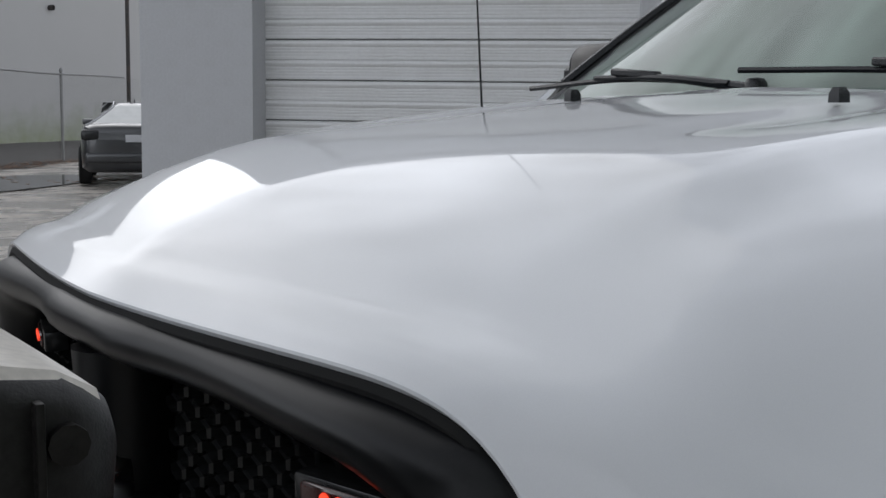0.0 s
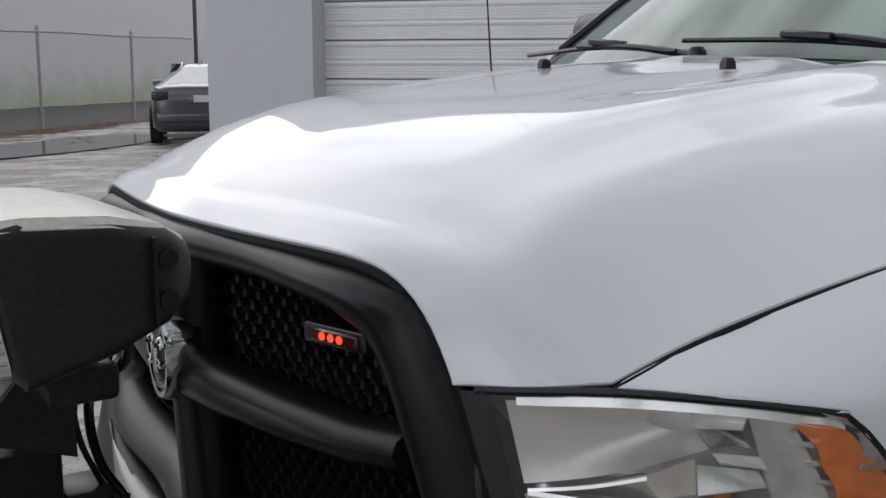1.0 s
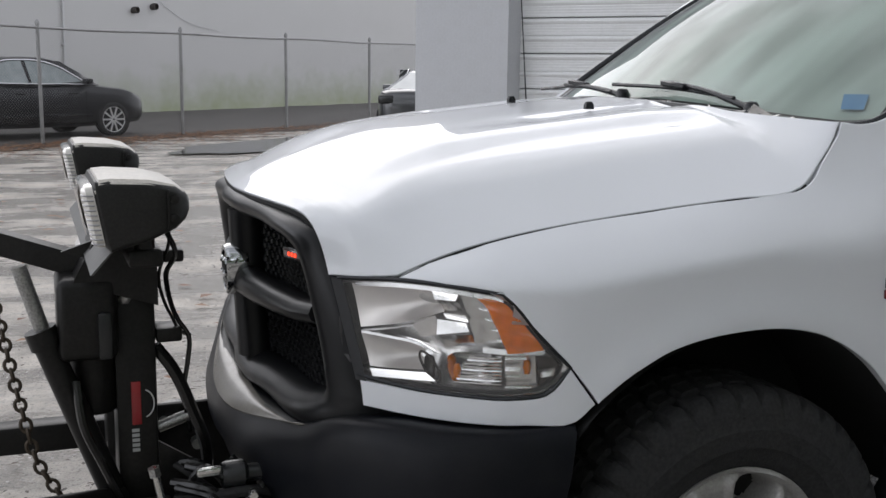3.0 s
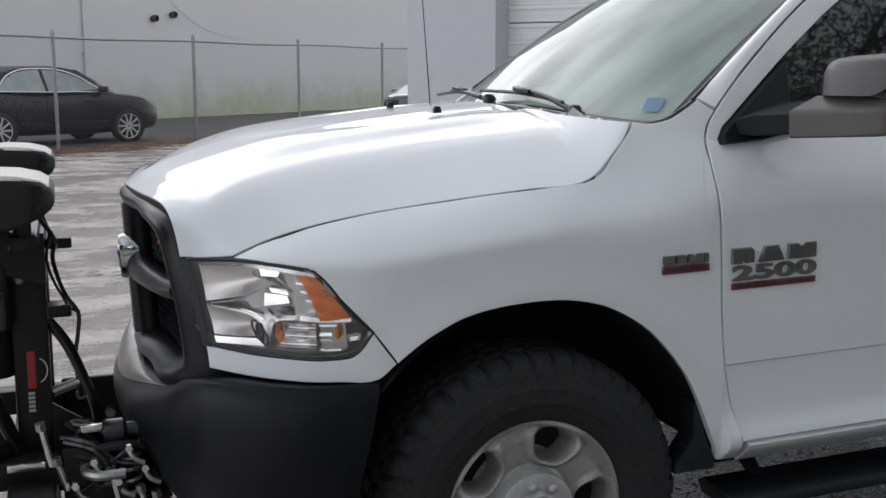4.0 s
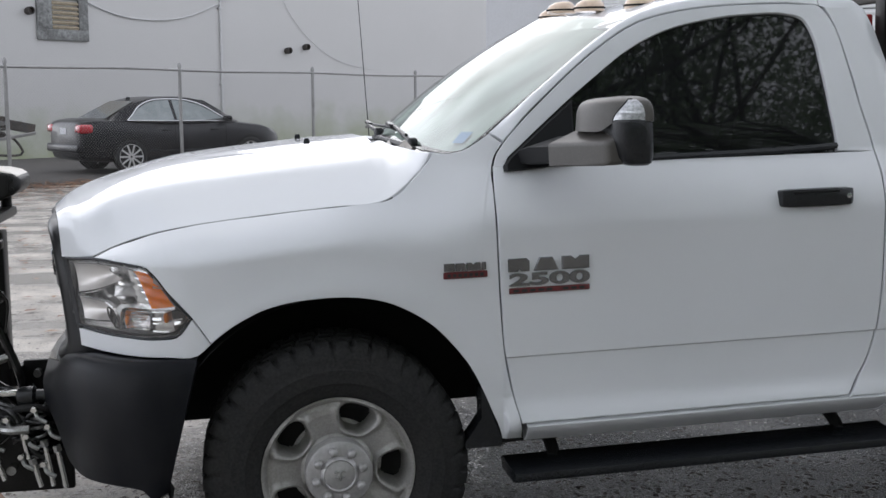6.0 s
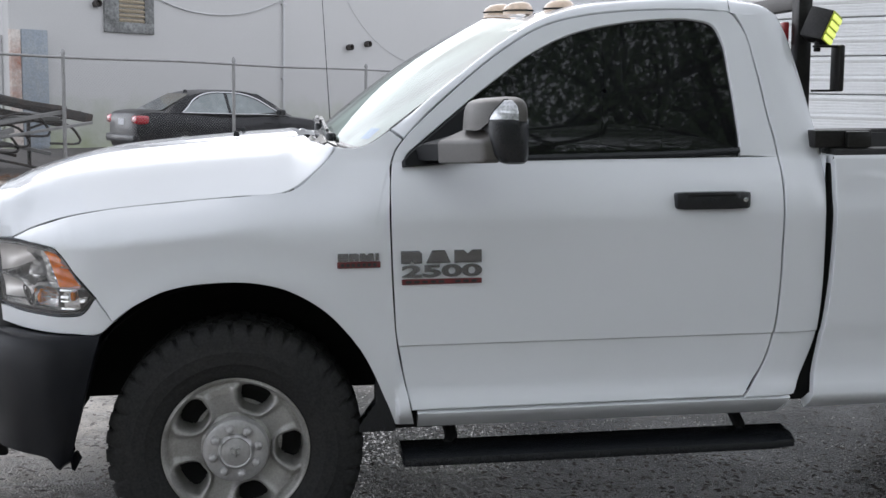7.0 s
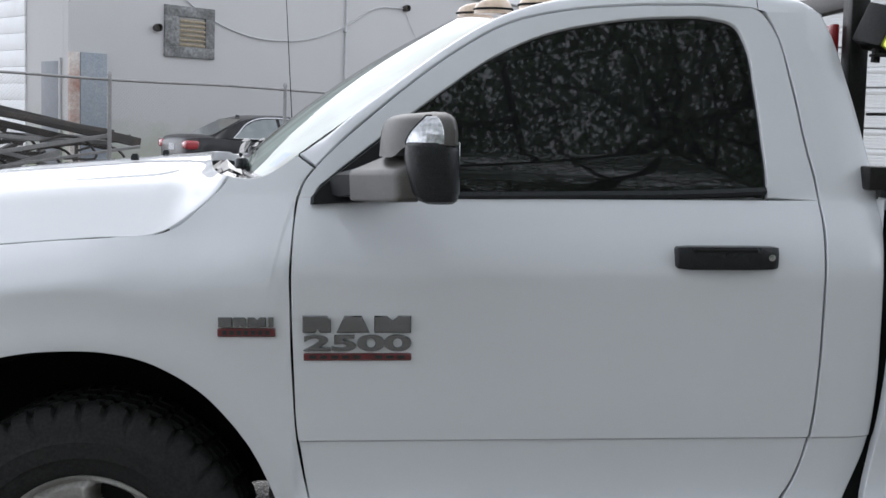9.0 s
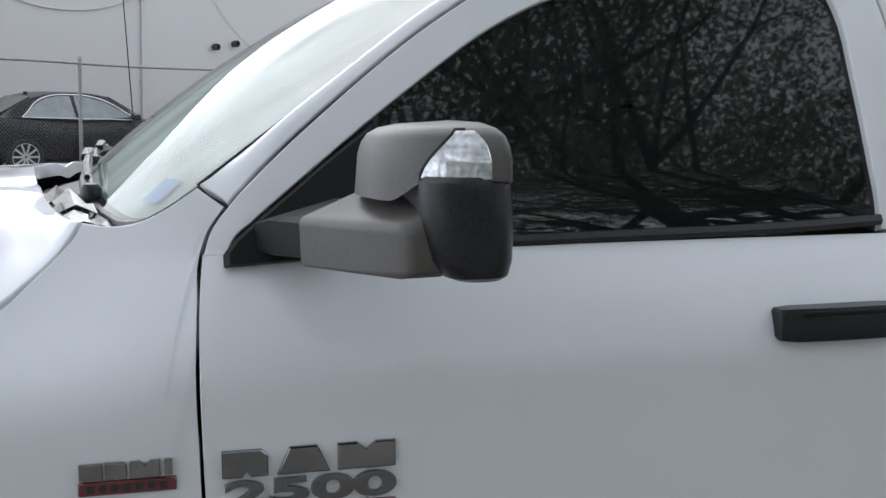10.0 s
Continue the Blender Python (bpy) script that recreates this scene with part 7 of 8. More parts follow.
unit = pl("power_unit", box_bm(-1.375, -1.245, 0.66, 0.86, 0.84, 1.03, 0.02, 3), PLOW_BLACK, plow, "black hydraulic power unit")
pl("motor", lathe_bm([(0.001, 0.66), (0.05, 0.66), (0.055, 0.67), (0.055, 0.83), (0.001, 0.83)], 20, "z", (-1.30, 0.76, 0.04)), PLOW_BLACK, unit)
pl("cover_rib", box_bm(-1.29, -1.258, 0.645, 0.662, 0.845, 0.955, 0.008, 2), GLOSS_BLACK, unit)
pl("bolt", lathe_bm([(0.016, 0.0), (0.016, -0.007), (0.012, -0.010), (0.0005, -0.011)], 6, "y", (-1.225, 0.72, 0.972)), DULL_METAL)
arm_pts = [(-1.20, 0.78, 1.03), (-1.32, 0.80, 1.05), (-1.48, 0.84, 1.10), (-1.72, 0.92, 1.16)]
rings = []
for x, y, z in arm_pts:
    rings.append([(x, y - 0.04, z - 0.035), (x, y + 0.04, z - 0.035), (x, y + 0.04, z + 0.02), (x, y - 0.04, z + 0.02)])
pl("lift_arm", loft_bm(rings), PLOW_BLACK, plow, "black lift arm")
pl("gusset", loft_bm([[(-1.36, yy, 1.088), (-1.24, yy, 1.05), (-1.20, yy, 1.06), (-1.28, yy, 1.115)] for yy in (0.70, 0.712)]), LAMP_SHELL)
cyl = pl("lift_cylinder", tube_bm([(-1.405, 0.70, 0.895), (-1.27, 0.70, 0.52)], 0.030, 14), PLOW_BLACK, plow, "black hydraulic cylinder with steel rod")
pl("rod", tube_bm([(-1.45, 0.70, 1.06), (-1.40, 0.70, 0.89)], 0.017, 12), DULL_METAL, cyl)
pl("gland", tube_bm([(-1.412, 0.70, 0.915), (-1.398, 0.70, 0.875)], 0.036, 14), PLOW_BLACK, cyl)
decal = pl("decal", box_bm(-1.218, -1.196, 0.716, 0.7195, 0.665, 0.770, 0.001), RED, plow, "red and white decal on the column")
ring = [(-1.192 + 0.026 * math.cos(a), 0.7175, 0.715 + 0.034 * math.sin(a)) for a in np.linspace(-1.3, 1.3, 11)]
pl("arc", tube_bm(ring, 0.0018, 5), material("decal_white", (0.6, 0.6, 0.6), 0.5), decal)
for k in range(5):
    pl("mark", box_bm(-1.219, -1.202, 0.7145, 0.7158, 0.600 + 0.012 * k, 0.608 + 0.012 * k), material("decal_grey", (0.5, 0.5, 0.5), 0.5), decal)


HOSE = material("wet_black_hose", (0.009, 0.0088, 0.0085), 0.20, spec=0.6, grain=0.2, grain_scale=150, bump=0.08, bump_scale=250)
BRIGHT_STEEL = material("bright_zinc_fitting", (0.72, 0.72, 0.70), 0.22, metal=1.0, grain=0.15, grain_scale=90)


def hose(pts, r, mat=HOSE, name="hose"):
    return pl(name, tube_bm([tuple(p) for p in curve_through(pts, 6)], r, 8), mat)


hose([(-1.16, 0.45, 1.17), (-1.128, 0.55, 1.10), (-1.135, 0.68, 1.02), (-1.105, 0.74, 0.91), (-1.078, 0.75, 0.862), (-1.082, 0.75, 0.80), (-1.092, 0.75, 0.74), (-1.08, 0.76, 0.62)], 0.006, name="cable")
hose([(-1.15, 0.47, 1.17), (-1.14, 0.56, 1.12), (-1.148, 0.70, 1.0), (-1.12, 0.74, 0.92), (-1.088, 0.75, 0.87), (-1.072, 0.75, 0.865)], 0.004, name="cable")
hose([(-1.158, 0.75, 0.845), (-1.12, 0.75, 0.79), (-1.075, 0.75, 0.68), (-1.045, 0.75, 0.59), (-1.04, 0.78, 0.50), (-1.06, 0.85, 0.42)], 0.015)
hose([(-1.16, 0.74, 0.52), (-1.10, 0.72, 0.56), (-1.04, 0.70, 0.54), (-1.0, 0.72, 0.47), (-1.04, 0.76, 0.41), (-1.12, 0.78, 0.39)], 0.012)
hose([(-1.0, 0.66, 0.58), (-0.955, 0.64, 0.52), (-0.96, 0.66, 0.43), (-1.04, 0.72, 0.38), (-1.15, 0.76, 0.36)], 0.013)
hose([(-1.15, 0.70, 0.46), (-1.07, 0.66, 0.44), (-0.99, 0.64, 0.40), (-0.93, 0.62, 0.44), (-0.91, 0.60, 0.54)], 0.010)
hose([(-1.34, 0.66, 0.80), (-1.33, 0.64, 0.70), (-1.29, 0.64, 0.60), (-1.25, 0.66, 0.50)], 0.010)
rg_ = random.Random(12)
for k in range(16):
    x0, z0 = -1.14 + 0.05 * rg_.random(), 0.34 + 0.24 * rg_.random()
    x1, z1 = -0.90 + 0.06 * rg_.random(), 0.34 + 0.2 * rg_.random()
    y0 = 0.56 + 0.10 * rg_.random()
    sag = rg_.uniform(-0.10, 0.14)
    hose([(x0, y0 + 0.06, z0), (x0 * 0.7 + x1 * 0.3, y0, z0 + sag), (x0 * 0.35 + x1 * 0.65, y0 - 0.02, z1 + sag * 0.8), (x1, y0 + 0.02, z1)], rg_.uniform(0.006, 0.013), rg_.choice((HOSE, RUBBER, HOSE)))
for px, pz in ((-1.06, 0.50), (-1.0, 0.44), (-0.97, 0.53), (-0.93, 0.47), (-1.11, 0.44), (-1.02, 0.37), (-0.95, 0.34)):
    pl("hex_nut", lathe_bm([(0.0005, -0.012), (0.010, -0.012), (0.012, -0.006), (0.012, 0.012)], 6, "y", (px, 0.535, pz)), BRIGHT_STEEL)
    pl("elbow", tube_bm([tuple(p) for p in curve_through([(px, 0.55, pz), (px + 0.012, 0.535, pz - 0.03), (px + 0.04, 0.53, pz - 0.045)], 4)], 0.0075, 8), DULL_METAL)
pl("link_bar", tube_bm([(-1.155, 0.76, 0.640), (-1.07, 0.76, 0.668)], 0.014, 10), DULL_METAL)
push_frame = pl("a_frame", box_bm(-1.75, -1.14, 0.60, 0.68, 0.42, 0.50, 0.008), PLOW_BLACK, plow, "black plow push frame")
pl("side_rail", box_bm(-1.75, -1.14, 1.30, 1.38, 0.42, 0.50, 0.008), PLOW_BLACK, push_frame)
pl("cross_tube", box_bm(-1.28, -1.16, 0.45, 1.55, 0.34, 0.44, 0.01), PLOW_BLACK, push_frame)
pl("cross_tube", tube_bm([(-1.45, 0.50, 0.57), (-1.25, 0.70, 0.50)], 0.024, 10), PLOW_BLACK, push_frame)
pl("gusset", loft_bm([[(-1.16, yy, 0.62), (-1.16, yy, 0.42), (-0.98, yy, 0.42), (-0.98, yy, 0.50)] for yy in (0.715, 0.727)]), PLOW_BLACK, push_frame)
for yy in (0.62, 1.34):
    pl("mount_plate", box_bm(-1.14, -0.86, yy - 0.012, yy + 0.012, 0.22, 0.52, 0.01), PLOW_BLACK, push_frame)
    for px, pz in ((-1.08, 0.47), (-0.99, 0.40), (-1.06, 0.31)):
        pn = pl("pin", tube_bm([(px, yy - 0.05, pz), (px, yy + 0.05, pz)], 0.016, 10), DULL_METAL, push_frame)
for px, pz, ln in ((-1.155, 0.52, 0.09), (-1.02, 0.48, 0.12), (-0.945, 0.42, 0.16), (-0.905, 0.40, 0.15), (-1.10, 0.37, 0.08), (-1.19, 0.62, 0.12), (-0.985, 0.36, 0.10)):
    pl("fitting", tube_bm([(px, 0.54, pz), (px + 0.025, 0.54, pz - ln)], 0.009, 10), BRIGHT_STEEL)
    pl("collar", tube_bm([(px, 0.54, pz), (px + 0.004, 0.54, pz - 0.02)], 0.014, 6), DULL_METAL)
for px, pz, w_ in ((-1.28, 0.475, 0.10), (-1.42, 0.52, 0.08), (-1.09, 0.565, 0.06)):
    pl("clevis", box_bm(px, px + w_, 0.585, 0.60, pz, pz + 0.022, 0.006, 2), BRIGHT_STEEL)
spring = []
for k in range(60):
    a = 2 * math.pi * k / 8
    spring.append((-0.965 + 0.028 * math.cos(a), 0.585 + 0.028 * math.sin(a), 0.30 + 0.0042 * k))
pl("coil_spring", tube_bm(spring, 0.006, 6), DULL_METAL)
pl("coupler", lathe_bm([(0.001, 0.0), (0.03, 0.0), (0.034, 0.01), (0.034, 0.05), (0.022, 0.06), (0.022, 0.09), (0.001, 0.09)], 14, "x", (-1.03, 0.60, 0.56)), GLOSS_BLACK)
pl("stand_leg", box_bm(-1.235, -1.175, 0.735, 0.805, 0.0, 0.14, 0.006), PLOW_BLACK)
pl("stand_foot", box_bm(-1.29, -1.12, 0.69, 0.85, -0.015, 0.012, 0.004), PLOW_BLACK)
RUST_CHAIN = material("rusty_chain", (0.06, 0.045, 0.032), 0.6, metal=0.5, grain=0.3, grain_scale=80)
chain_path = curve_through([(-1.50, 0.60, 1.0), (-1.485, 0.60, 0.92), (-1.47, 0.60, 0.83), (-1.452, 0.60, 0.74), (-1.43, 0.60, 0.64), (-1.38, 0.60, 0.55)], 4)
for k in range(len(chain_path) - 1):
    p, q = Vector(chain_path[k]), Vector(chain_path[k + 1])
    u = (q - p).normalized()
    w = Vector((0, 1, 0)) if k % 2 else u.cross(Vector((0, 1, 0)))
    m, hl = (p + q) / 2, (q - p).length * 0.62
    loop = [m + u * hl * math.cos(a) + w * 0.011 * math.sin(a) for a in np.linspace(0, 2 * math.pi, 13)]
    pl("chain_link", tube_bm([tuple(v) for v in loop], 0.0042, 5), RUST_CHAIN)

# ---- other parked cars ----
def sedan(name_label, m, paint, scale=1.0, rear_glass=None, tail=None, slim=1.0):
    """Four-door saloon. X runs forward from the tail, Y to its left, Z up."""
    car = thing("parked_sedan", label=name_label, category="car", m=m @ Matrix.Scale(scale, 4))
    # stations: x, half width, bottom, shoulder height, top of deck
    ST = [(0.0, 0.62, 0.42, 0.72, 0.90), (0.05, 0.76, 0.30, 0.78, 0.98), (0.20, 0.84, 0.24, 0.84, 1.02), (0.55, 0.875, 0.22, 0.86, 1.03), (0.95, 0.885, 0.22, 0.86, 1.00), (1.6, 0.89, 0.20, 0.85, 0.96), (2.4, 0.89, 0.20, 0.83, 0.95), (3.1, 0.885, 0.20, 0.80, 0.97), (3.5, 0.875, 0.22, 0.77, 0.93), (3.9, 0.855, 0.24, 0.74, 0.88), (4.18, 0.77, 0.26, 0.68, 0.79), (4.34, 0.63, 0.30, 0.60, 0.70), (4.40, 0.45, 0.36, 0.52, 0.60)]
    rings = []
    for x, hw, zb, zs, zt in curve_through(ST, 3):
        half = [(hw * 0.86, zb), (hw * 0.98, zb + 0.08), (hw, (zb + zs) / 2), (hw * 0.995, zs), (hw * 0.93, zt - 0.035), (hw * 0.80, zt - 0.006), (hw * 0.4, zt + 0.012)]
        ring = [(x, -y, z) for y, z in half] + [(x, y, z) for y, z in half[::-1]]
        rings.append(ring)
    part("body", loft_bm(rings), paint, car)
    GH = [(0.52, 0.70, 0.99, 1.0), (0.80, 0.67, 0.99, 1.16), (1.15, 0.63, 0.98, 1.34), (1.45, 0.60, 0.97, 1.42), (1.9, 0.59, 0.95, 1.455), (2.3, 0.595, 0.95, 1.44), (2.6, 0.61, 0.95, 1.385), (2.95, 0.65, 0.95, 1.22), (3.30, 0.71, 0.95, 1.0)]
    rings = []
    GH = [(x, hw * slim, zb, zb + (zt - zb) * (1 - 0.25 * (1 - slim))) for x, hw, zb, zt in GH]
    for x, hw, zb, zt in curve_through(GH, 3):
        base = 0.82
        rings.append([(x, -base, zb), (x, -(base + (hw - base) * 0.5), (zb + zt) / 2), (x, -hw, zt - 0.02), (x, -hw * 0.8, zt), (x, hw * 0.8, zt), (x, hw, zt - 0.02), (x, base + (hw - base) * 0.5, (zb + zt) / 2), (x, base, zb)])
    part("cabin", loft_bm(rings), paint, car)

    def cab_y(x, z):
        xs = [g[0] for g in GH]
        hw, zb, zt = (float(np.interp(x, xs, [g[i] for g in GH])) for i in (1, 2, 3))
        s = np.clip((z - zb) / max(zt - 0.02 - zb, 0.01), 0, 1)
        return 0.82 + (hw - 0.82) * s + 0.018

    for side in (-1, 1):
        for outline in ([(0.98, 1.02), (1.20, 1.22), (1.40, 1.33), (1.62, 1.375), (1.86, 1.385), (1.90, 1.00), (1.4, 1.005)], [(1.96, 1.00), (1.93, 1.388), (2.2, 1.365), (2.5, 1.29), (2.8, 1.13), (2.96, 1.02), (2.5, 0.995)]):
            bm = bmesh.new()
            vs = [bm.verts.new((x, side * cab_y(x, z), z)) for x, z in outline]
            bm.faces.new(vs)
            win = part("side_window", bm, CAR_GLASS_PALE, car)
        trim_pts = curve_through([(0.93, 1.005), (1.05, 1.10), (1.20, 1.25), (1.42, 1.36), (1.86, 1.405), (2.25, 1.38), (2.58, 1.28), (2.85, 1.12), (3.02, 1.01), (2.5, 0.985), (1.7, 0.99), (0.93, 1.005)], 4)
        part("window_trim", tube_bm([(x, side * (cab_y(x, z) + 0.004), z) for x, z in trim_pts], 0.013, 5), SEDAN_TRIM, car)
        for wx in (0.95, 3.53):
            wh = part("wheel", lathe_bm([(0.235, 0.0), (0.26, -0.02), (0.30, -0.02), (0.318, 0.0), (0.318, 0.16), (0.29, 0.19), (0.20, 0.19)], 28, "y", (wx, 0, 0.318)), RUBBER, car)
            for v in wh.data.vertices:
                v.co.y = side * (0.905 - v.co.y)
            rb = bmesh.new()
            for k in range(10):
                a = 2 * math.pi * k / 10
                mtx = Matrix.Translation((wx, side * 0.895, 0.318)) @ Matrix.Rotation(a, 4, "Y")
                box_bm(0.02, 0.235, -0.012, 0.012, -0.017, 0.017, 0.004, 1, mtx, rb)
            part("rim", rb, SEDAN_RIM, wh)
            part("rim_lip", tube_bm([(wx + 0.238 * math.cos(a), side * 0.897, 0.318 + 0.238 * math.sin(a)) for a in np.linspace(0, 2 * math.pi, 25)], 0.012, 6), SEDAN_RIM, wh)
            # dark disc painted on the body for the shaded wheel arch
            part("wheel_well_shade", lathe_bm([(0.001, 0.0), (0.355, 0.0), (0.355, 0.012), (0.001, 0.012)], 28, "y", (wx, side * 0.89 - 0.006, 0.335)), DARK_GAP, car)
        part("tail_lamp", box_bm(-0.03, 0.24, -0.15, 0.15, -0.085, 0.085, 0.05, 3, Matrix.Translation((0.02, side * 0.70, 0.85))), tail or TAIL_RED, car, "tail lamp")
        part("door_mirror", box_bm(2.92, 3.05, -0.10, 0.10, 0.97, 1.08, 0.03, 2, Matrix.Translation((0, side * (0.95 if slim == 1.0 else 0.84), 0))), paint, car)
        part("sill_trim", box_bm(1.35, 3.1, -0.006, 0.006, 0.40, 0.44, 0.003, 1, Matrix.Translation((0, side * 0.893, 0))), BLACK_TRIM, car)
        for dx in (1.88, 2.98):
            part("door_seam", box_bm(dx - 0.004, dx + 0.004, -0.003, 0.003, 0.30, 0.97, 0.0, 1, Matrix.Translation((0, side * 0.8925, 0))), DARK_GAP, car)
        for dx in (1.70, 2.72):
            part("door_handle", box_bm(dx - 0.09, dx + 0.09, -0.012, 0.012, 0.80, 0.825, 0.006, 1, Matrix.Translation((0, side * 0.895, 0))), paint, car)
    rg = [[(0.56 + 0.62 * s, y * (0.66 - (0.66 - 0.54 * slim) * s), 1.03 + 0.325 * s * (1 - 0.25 * (1 - slim)) + 0.012) for y in np.linspace(-1, 1, 7)] for s in np.linspace(0, 1, 5)]
    part("rear_window", grid_bm(rg), rear_glass or CAR_GLASS, car)
    fg = [[(3.24 - 0.60 * s, y * (0.64 - 0.08 * s), 1.03 + 0.345 * s + 0.012) for y in np.linspace(-1, 1, 7)] for s in np.linspace(0, 1, 5)]
    part("windshield", grid_bm(fg), CAR_GLASS, car)
    part("rear_bumper", box_bm(-0.05, 0.12, -0.78, 0.78, 0.40, 0.56, 0.04, 3), paint, car)
    part("number_plate", box_bm(-0.008, 0.012, -0.155, 0.155, 0.74, 0.86, 0.004, 1), PLATE, car, "blank white number plate")
    part("antenna_fin", box_bm(1.28, 1.36, -0.010, 0.010, 1.38, 1.445, 0.008, 2), paint, car)
    return car


SEDAN_TRIM = material("bright_window_trim", (0.80, 0.81, 0.82), 0.25, metal=0.5)
SEDAN_RIM = material("silver_alloy", (0.62, 0.62, 0.61), 0.35, metal=0.4, grain=0.1, grain_scale=80, stain=0.3, stain_scale=12)
# opaque side window, its pale blotches painted as reflections
CAR_GLASS_PALE = material("pale_reflecting_window", (0.16, 0.19, 0.19), 0.08, coat=1.0, stain=0.6, stain_scale=3, stain_color=(0.30, 0.34, 0.34))
TAIL_RED = material("red_tail_lamp", (0.40, 0.012, 0.022), 0.2, coat=1.0, grain=0.2, grain_scale=40)
PLATE = material("plain_white_plate", (0.55, 0.56, 0.58), 0.45)
# opaque rear windows with reflected sky put into their colour
SKY_REAR = material("rear_glass_sky_tone", (0.55, 0.57, 0.56), 0.15, coat=1.0, stain=0.3, stain_scale=3)
DIM_SKY_REAR = material("rear_glass_dim_sky_tone", (0.22, 0.235, 0.24), 0.12, coat=1.0, stain=0.5, stain_scale=2, stain_color=(0.10, 0.11, 0.11))
ang = math.radians(28.5)
sedan("black four-door sedan parked behind the chain-link fence", Matrix.Translation((-3.62, 21.15, 0)) @ Matrix.Rotation(ang, 4, "Z"), DARK_CAR, 1.11, DIM_SKY_REAR)
ang2 = math.radians(69)
DARK_GREY_CAR = material("dark_grey_car_paint", (0.028, 0.030, 0.034), 0.3, coat=1.0, stain=0.3, stain_scale=3, stain_color=(0.05, 0.05, 0.05))
sedan("dark grey car parked tail outwards beside the garage pier", Matrix.Translation((5.72, 18.05, 0)) @ Matrix.Rotation(ang2, 4, "Z"), DARK_GREY_CAR, 1.04, SKY_REAR, GLOSS_BLACK, 0.55)

# ---- scrap steel behind the fence ----
rng = random.Random(7)
scrap = thing("scrap_pile", label="heap of rusty black steel beams and frames", category="scrap metal", m=SITE)
for k in range(60):
    a, n = rng.uniform(4.2, 8.9), rng.uniform(16.9, 18.6)
    ln = rng.uniform(1.2, 2.8)
    z = rng.uniform(0.08, 1.55 - 0.30 * max(0.0, a - 6.8))
    mt = Matrix.Translation((a, n, z)) @ Matrix.Rotation(radians(rng.uniform(-28, 28)), 4, "Z") @ Matrix.Rotation(radians(rng.uniform(-22, 24)), 4, "Y")
    w = rng.uniform(0.02, 0.055)
    part("beam", box_bm(-ln / 2, ln / 2, -w, w, -w, w, 0.008, 1, mt), SCRAP if rng.random() < 0.75 else GALV, scrap)
for k in range(6):
    a = 4.4 + k * 0.85
    part("trestle", box_bm(a - 0.03, a + 0.03, 17.0 + 0.2 * k, 17.06 + 0.2 * k, 0.0, rng.uniform(0.8, 1.5), 0.01), SCRAP, scrap)
def scrap_bar(p, q, w, mat, name="beam"):
    """A channel or tube lying across the heap from p to q."""
    d = Vector(q) - Vector(p)
    mt = Matrix.Translation((Vector(p) + Vector(q)) / 2) @ d.to_track_quat("X", "Z").to_matrix().to_4x4()
    part(name, box_bm(-d.length / 2, d.length / 2, -w, w, -w * 1.3, w * 1.3, 0.008, 1, mt), mat, scrap)


scrap_bar((4.4, 17.2, 1.98), (9.6, 17.3, 0.98), 0.07, SCRAP)
scrap_bar((4.6, 17.6, 1.74), (9.2, 17.7, 0.86), 0.05, SCRAP)
scrap_bar((6.2, 17.0, 1.55), (8.9, 17.0, 1.18), 0.035, SCRAP)
scrap_bar((5.2, 16.9, 0.55), (8.9, 17.1, 1.12), 0.03, GALV, "tube")
scrap_bar((6.4, 16.8, 0.50), (9.4, 16.9, 0.92), 0.022, GALV, "tube")
scrap_bar((5.0, 17.4, 1.2), (7.6, 17.2, 0.6), 0.03, GALV, "tube")
for k in range(8):
    a, n = rng.uniform(5.0, 8.4), rng.uniform(16.8, 18.0)
    z = rng.uniform(0.6, 1.1)
    loop = curve_through([(a, n, z), (a + 0.5, n, z + 0.12), (a + 1.0, n + 0.1, z - 0.02), (a + 1.15, n + 0.1, z - 0.25), (a + 0.5, n + 0.1, z - 0.3)], 5)
    part("bent_tube", tube_bm([tuple(p) for p in loop], 0.025, 6), SCRAP, scrap)

# ---- trees behind the camera, most of them seen in the side glass ----
BARK = material("grey_bark", (0.055, 0.048, 0.040), 0.9, grain=0.4, grain_scale=20, stain=0.5, stain_scale=3, bump=0.6, bump_scale=30)


def leaf_material(name, c1, c2):
    m = bpy.data.materials.new(name)
    m.use_nodes = True
    n, l = m.node_tree.nodes, m.node_tree.links
    b = n["Principled BSDF"]
    g = n.new("ShaderNodeNewGeometry")
    mx = n.new("ShaderNodeMixRGB")
    mx.inputs["Color1"].default_value = (*c1, 1)
    mx.inputs["Color2"].default_value = (*c2, 1)
    l.new(g.outputs["Random Per Island"], mx.inputs["Fac"])
    l.new(mx.outputs["Color"], b.inputs["Base Color"])
    b.inputs["Roughness"].default_value = 0.55
    return m


LEAF = leaf_material("green_leaves", (0.11, 0.175, 0.085), (0.21, 0.30, 0.145))
LITTER = leaf_material("fallen_leaves", (0.16, 0.06, 0.025), (0.30, 0.17, 0.09))
DARK_LITTER = leaf_material("wet_dark_leaves", (0.025, 0.018, 0.012), (0.09, 0.06, 0.04))


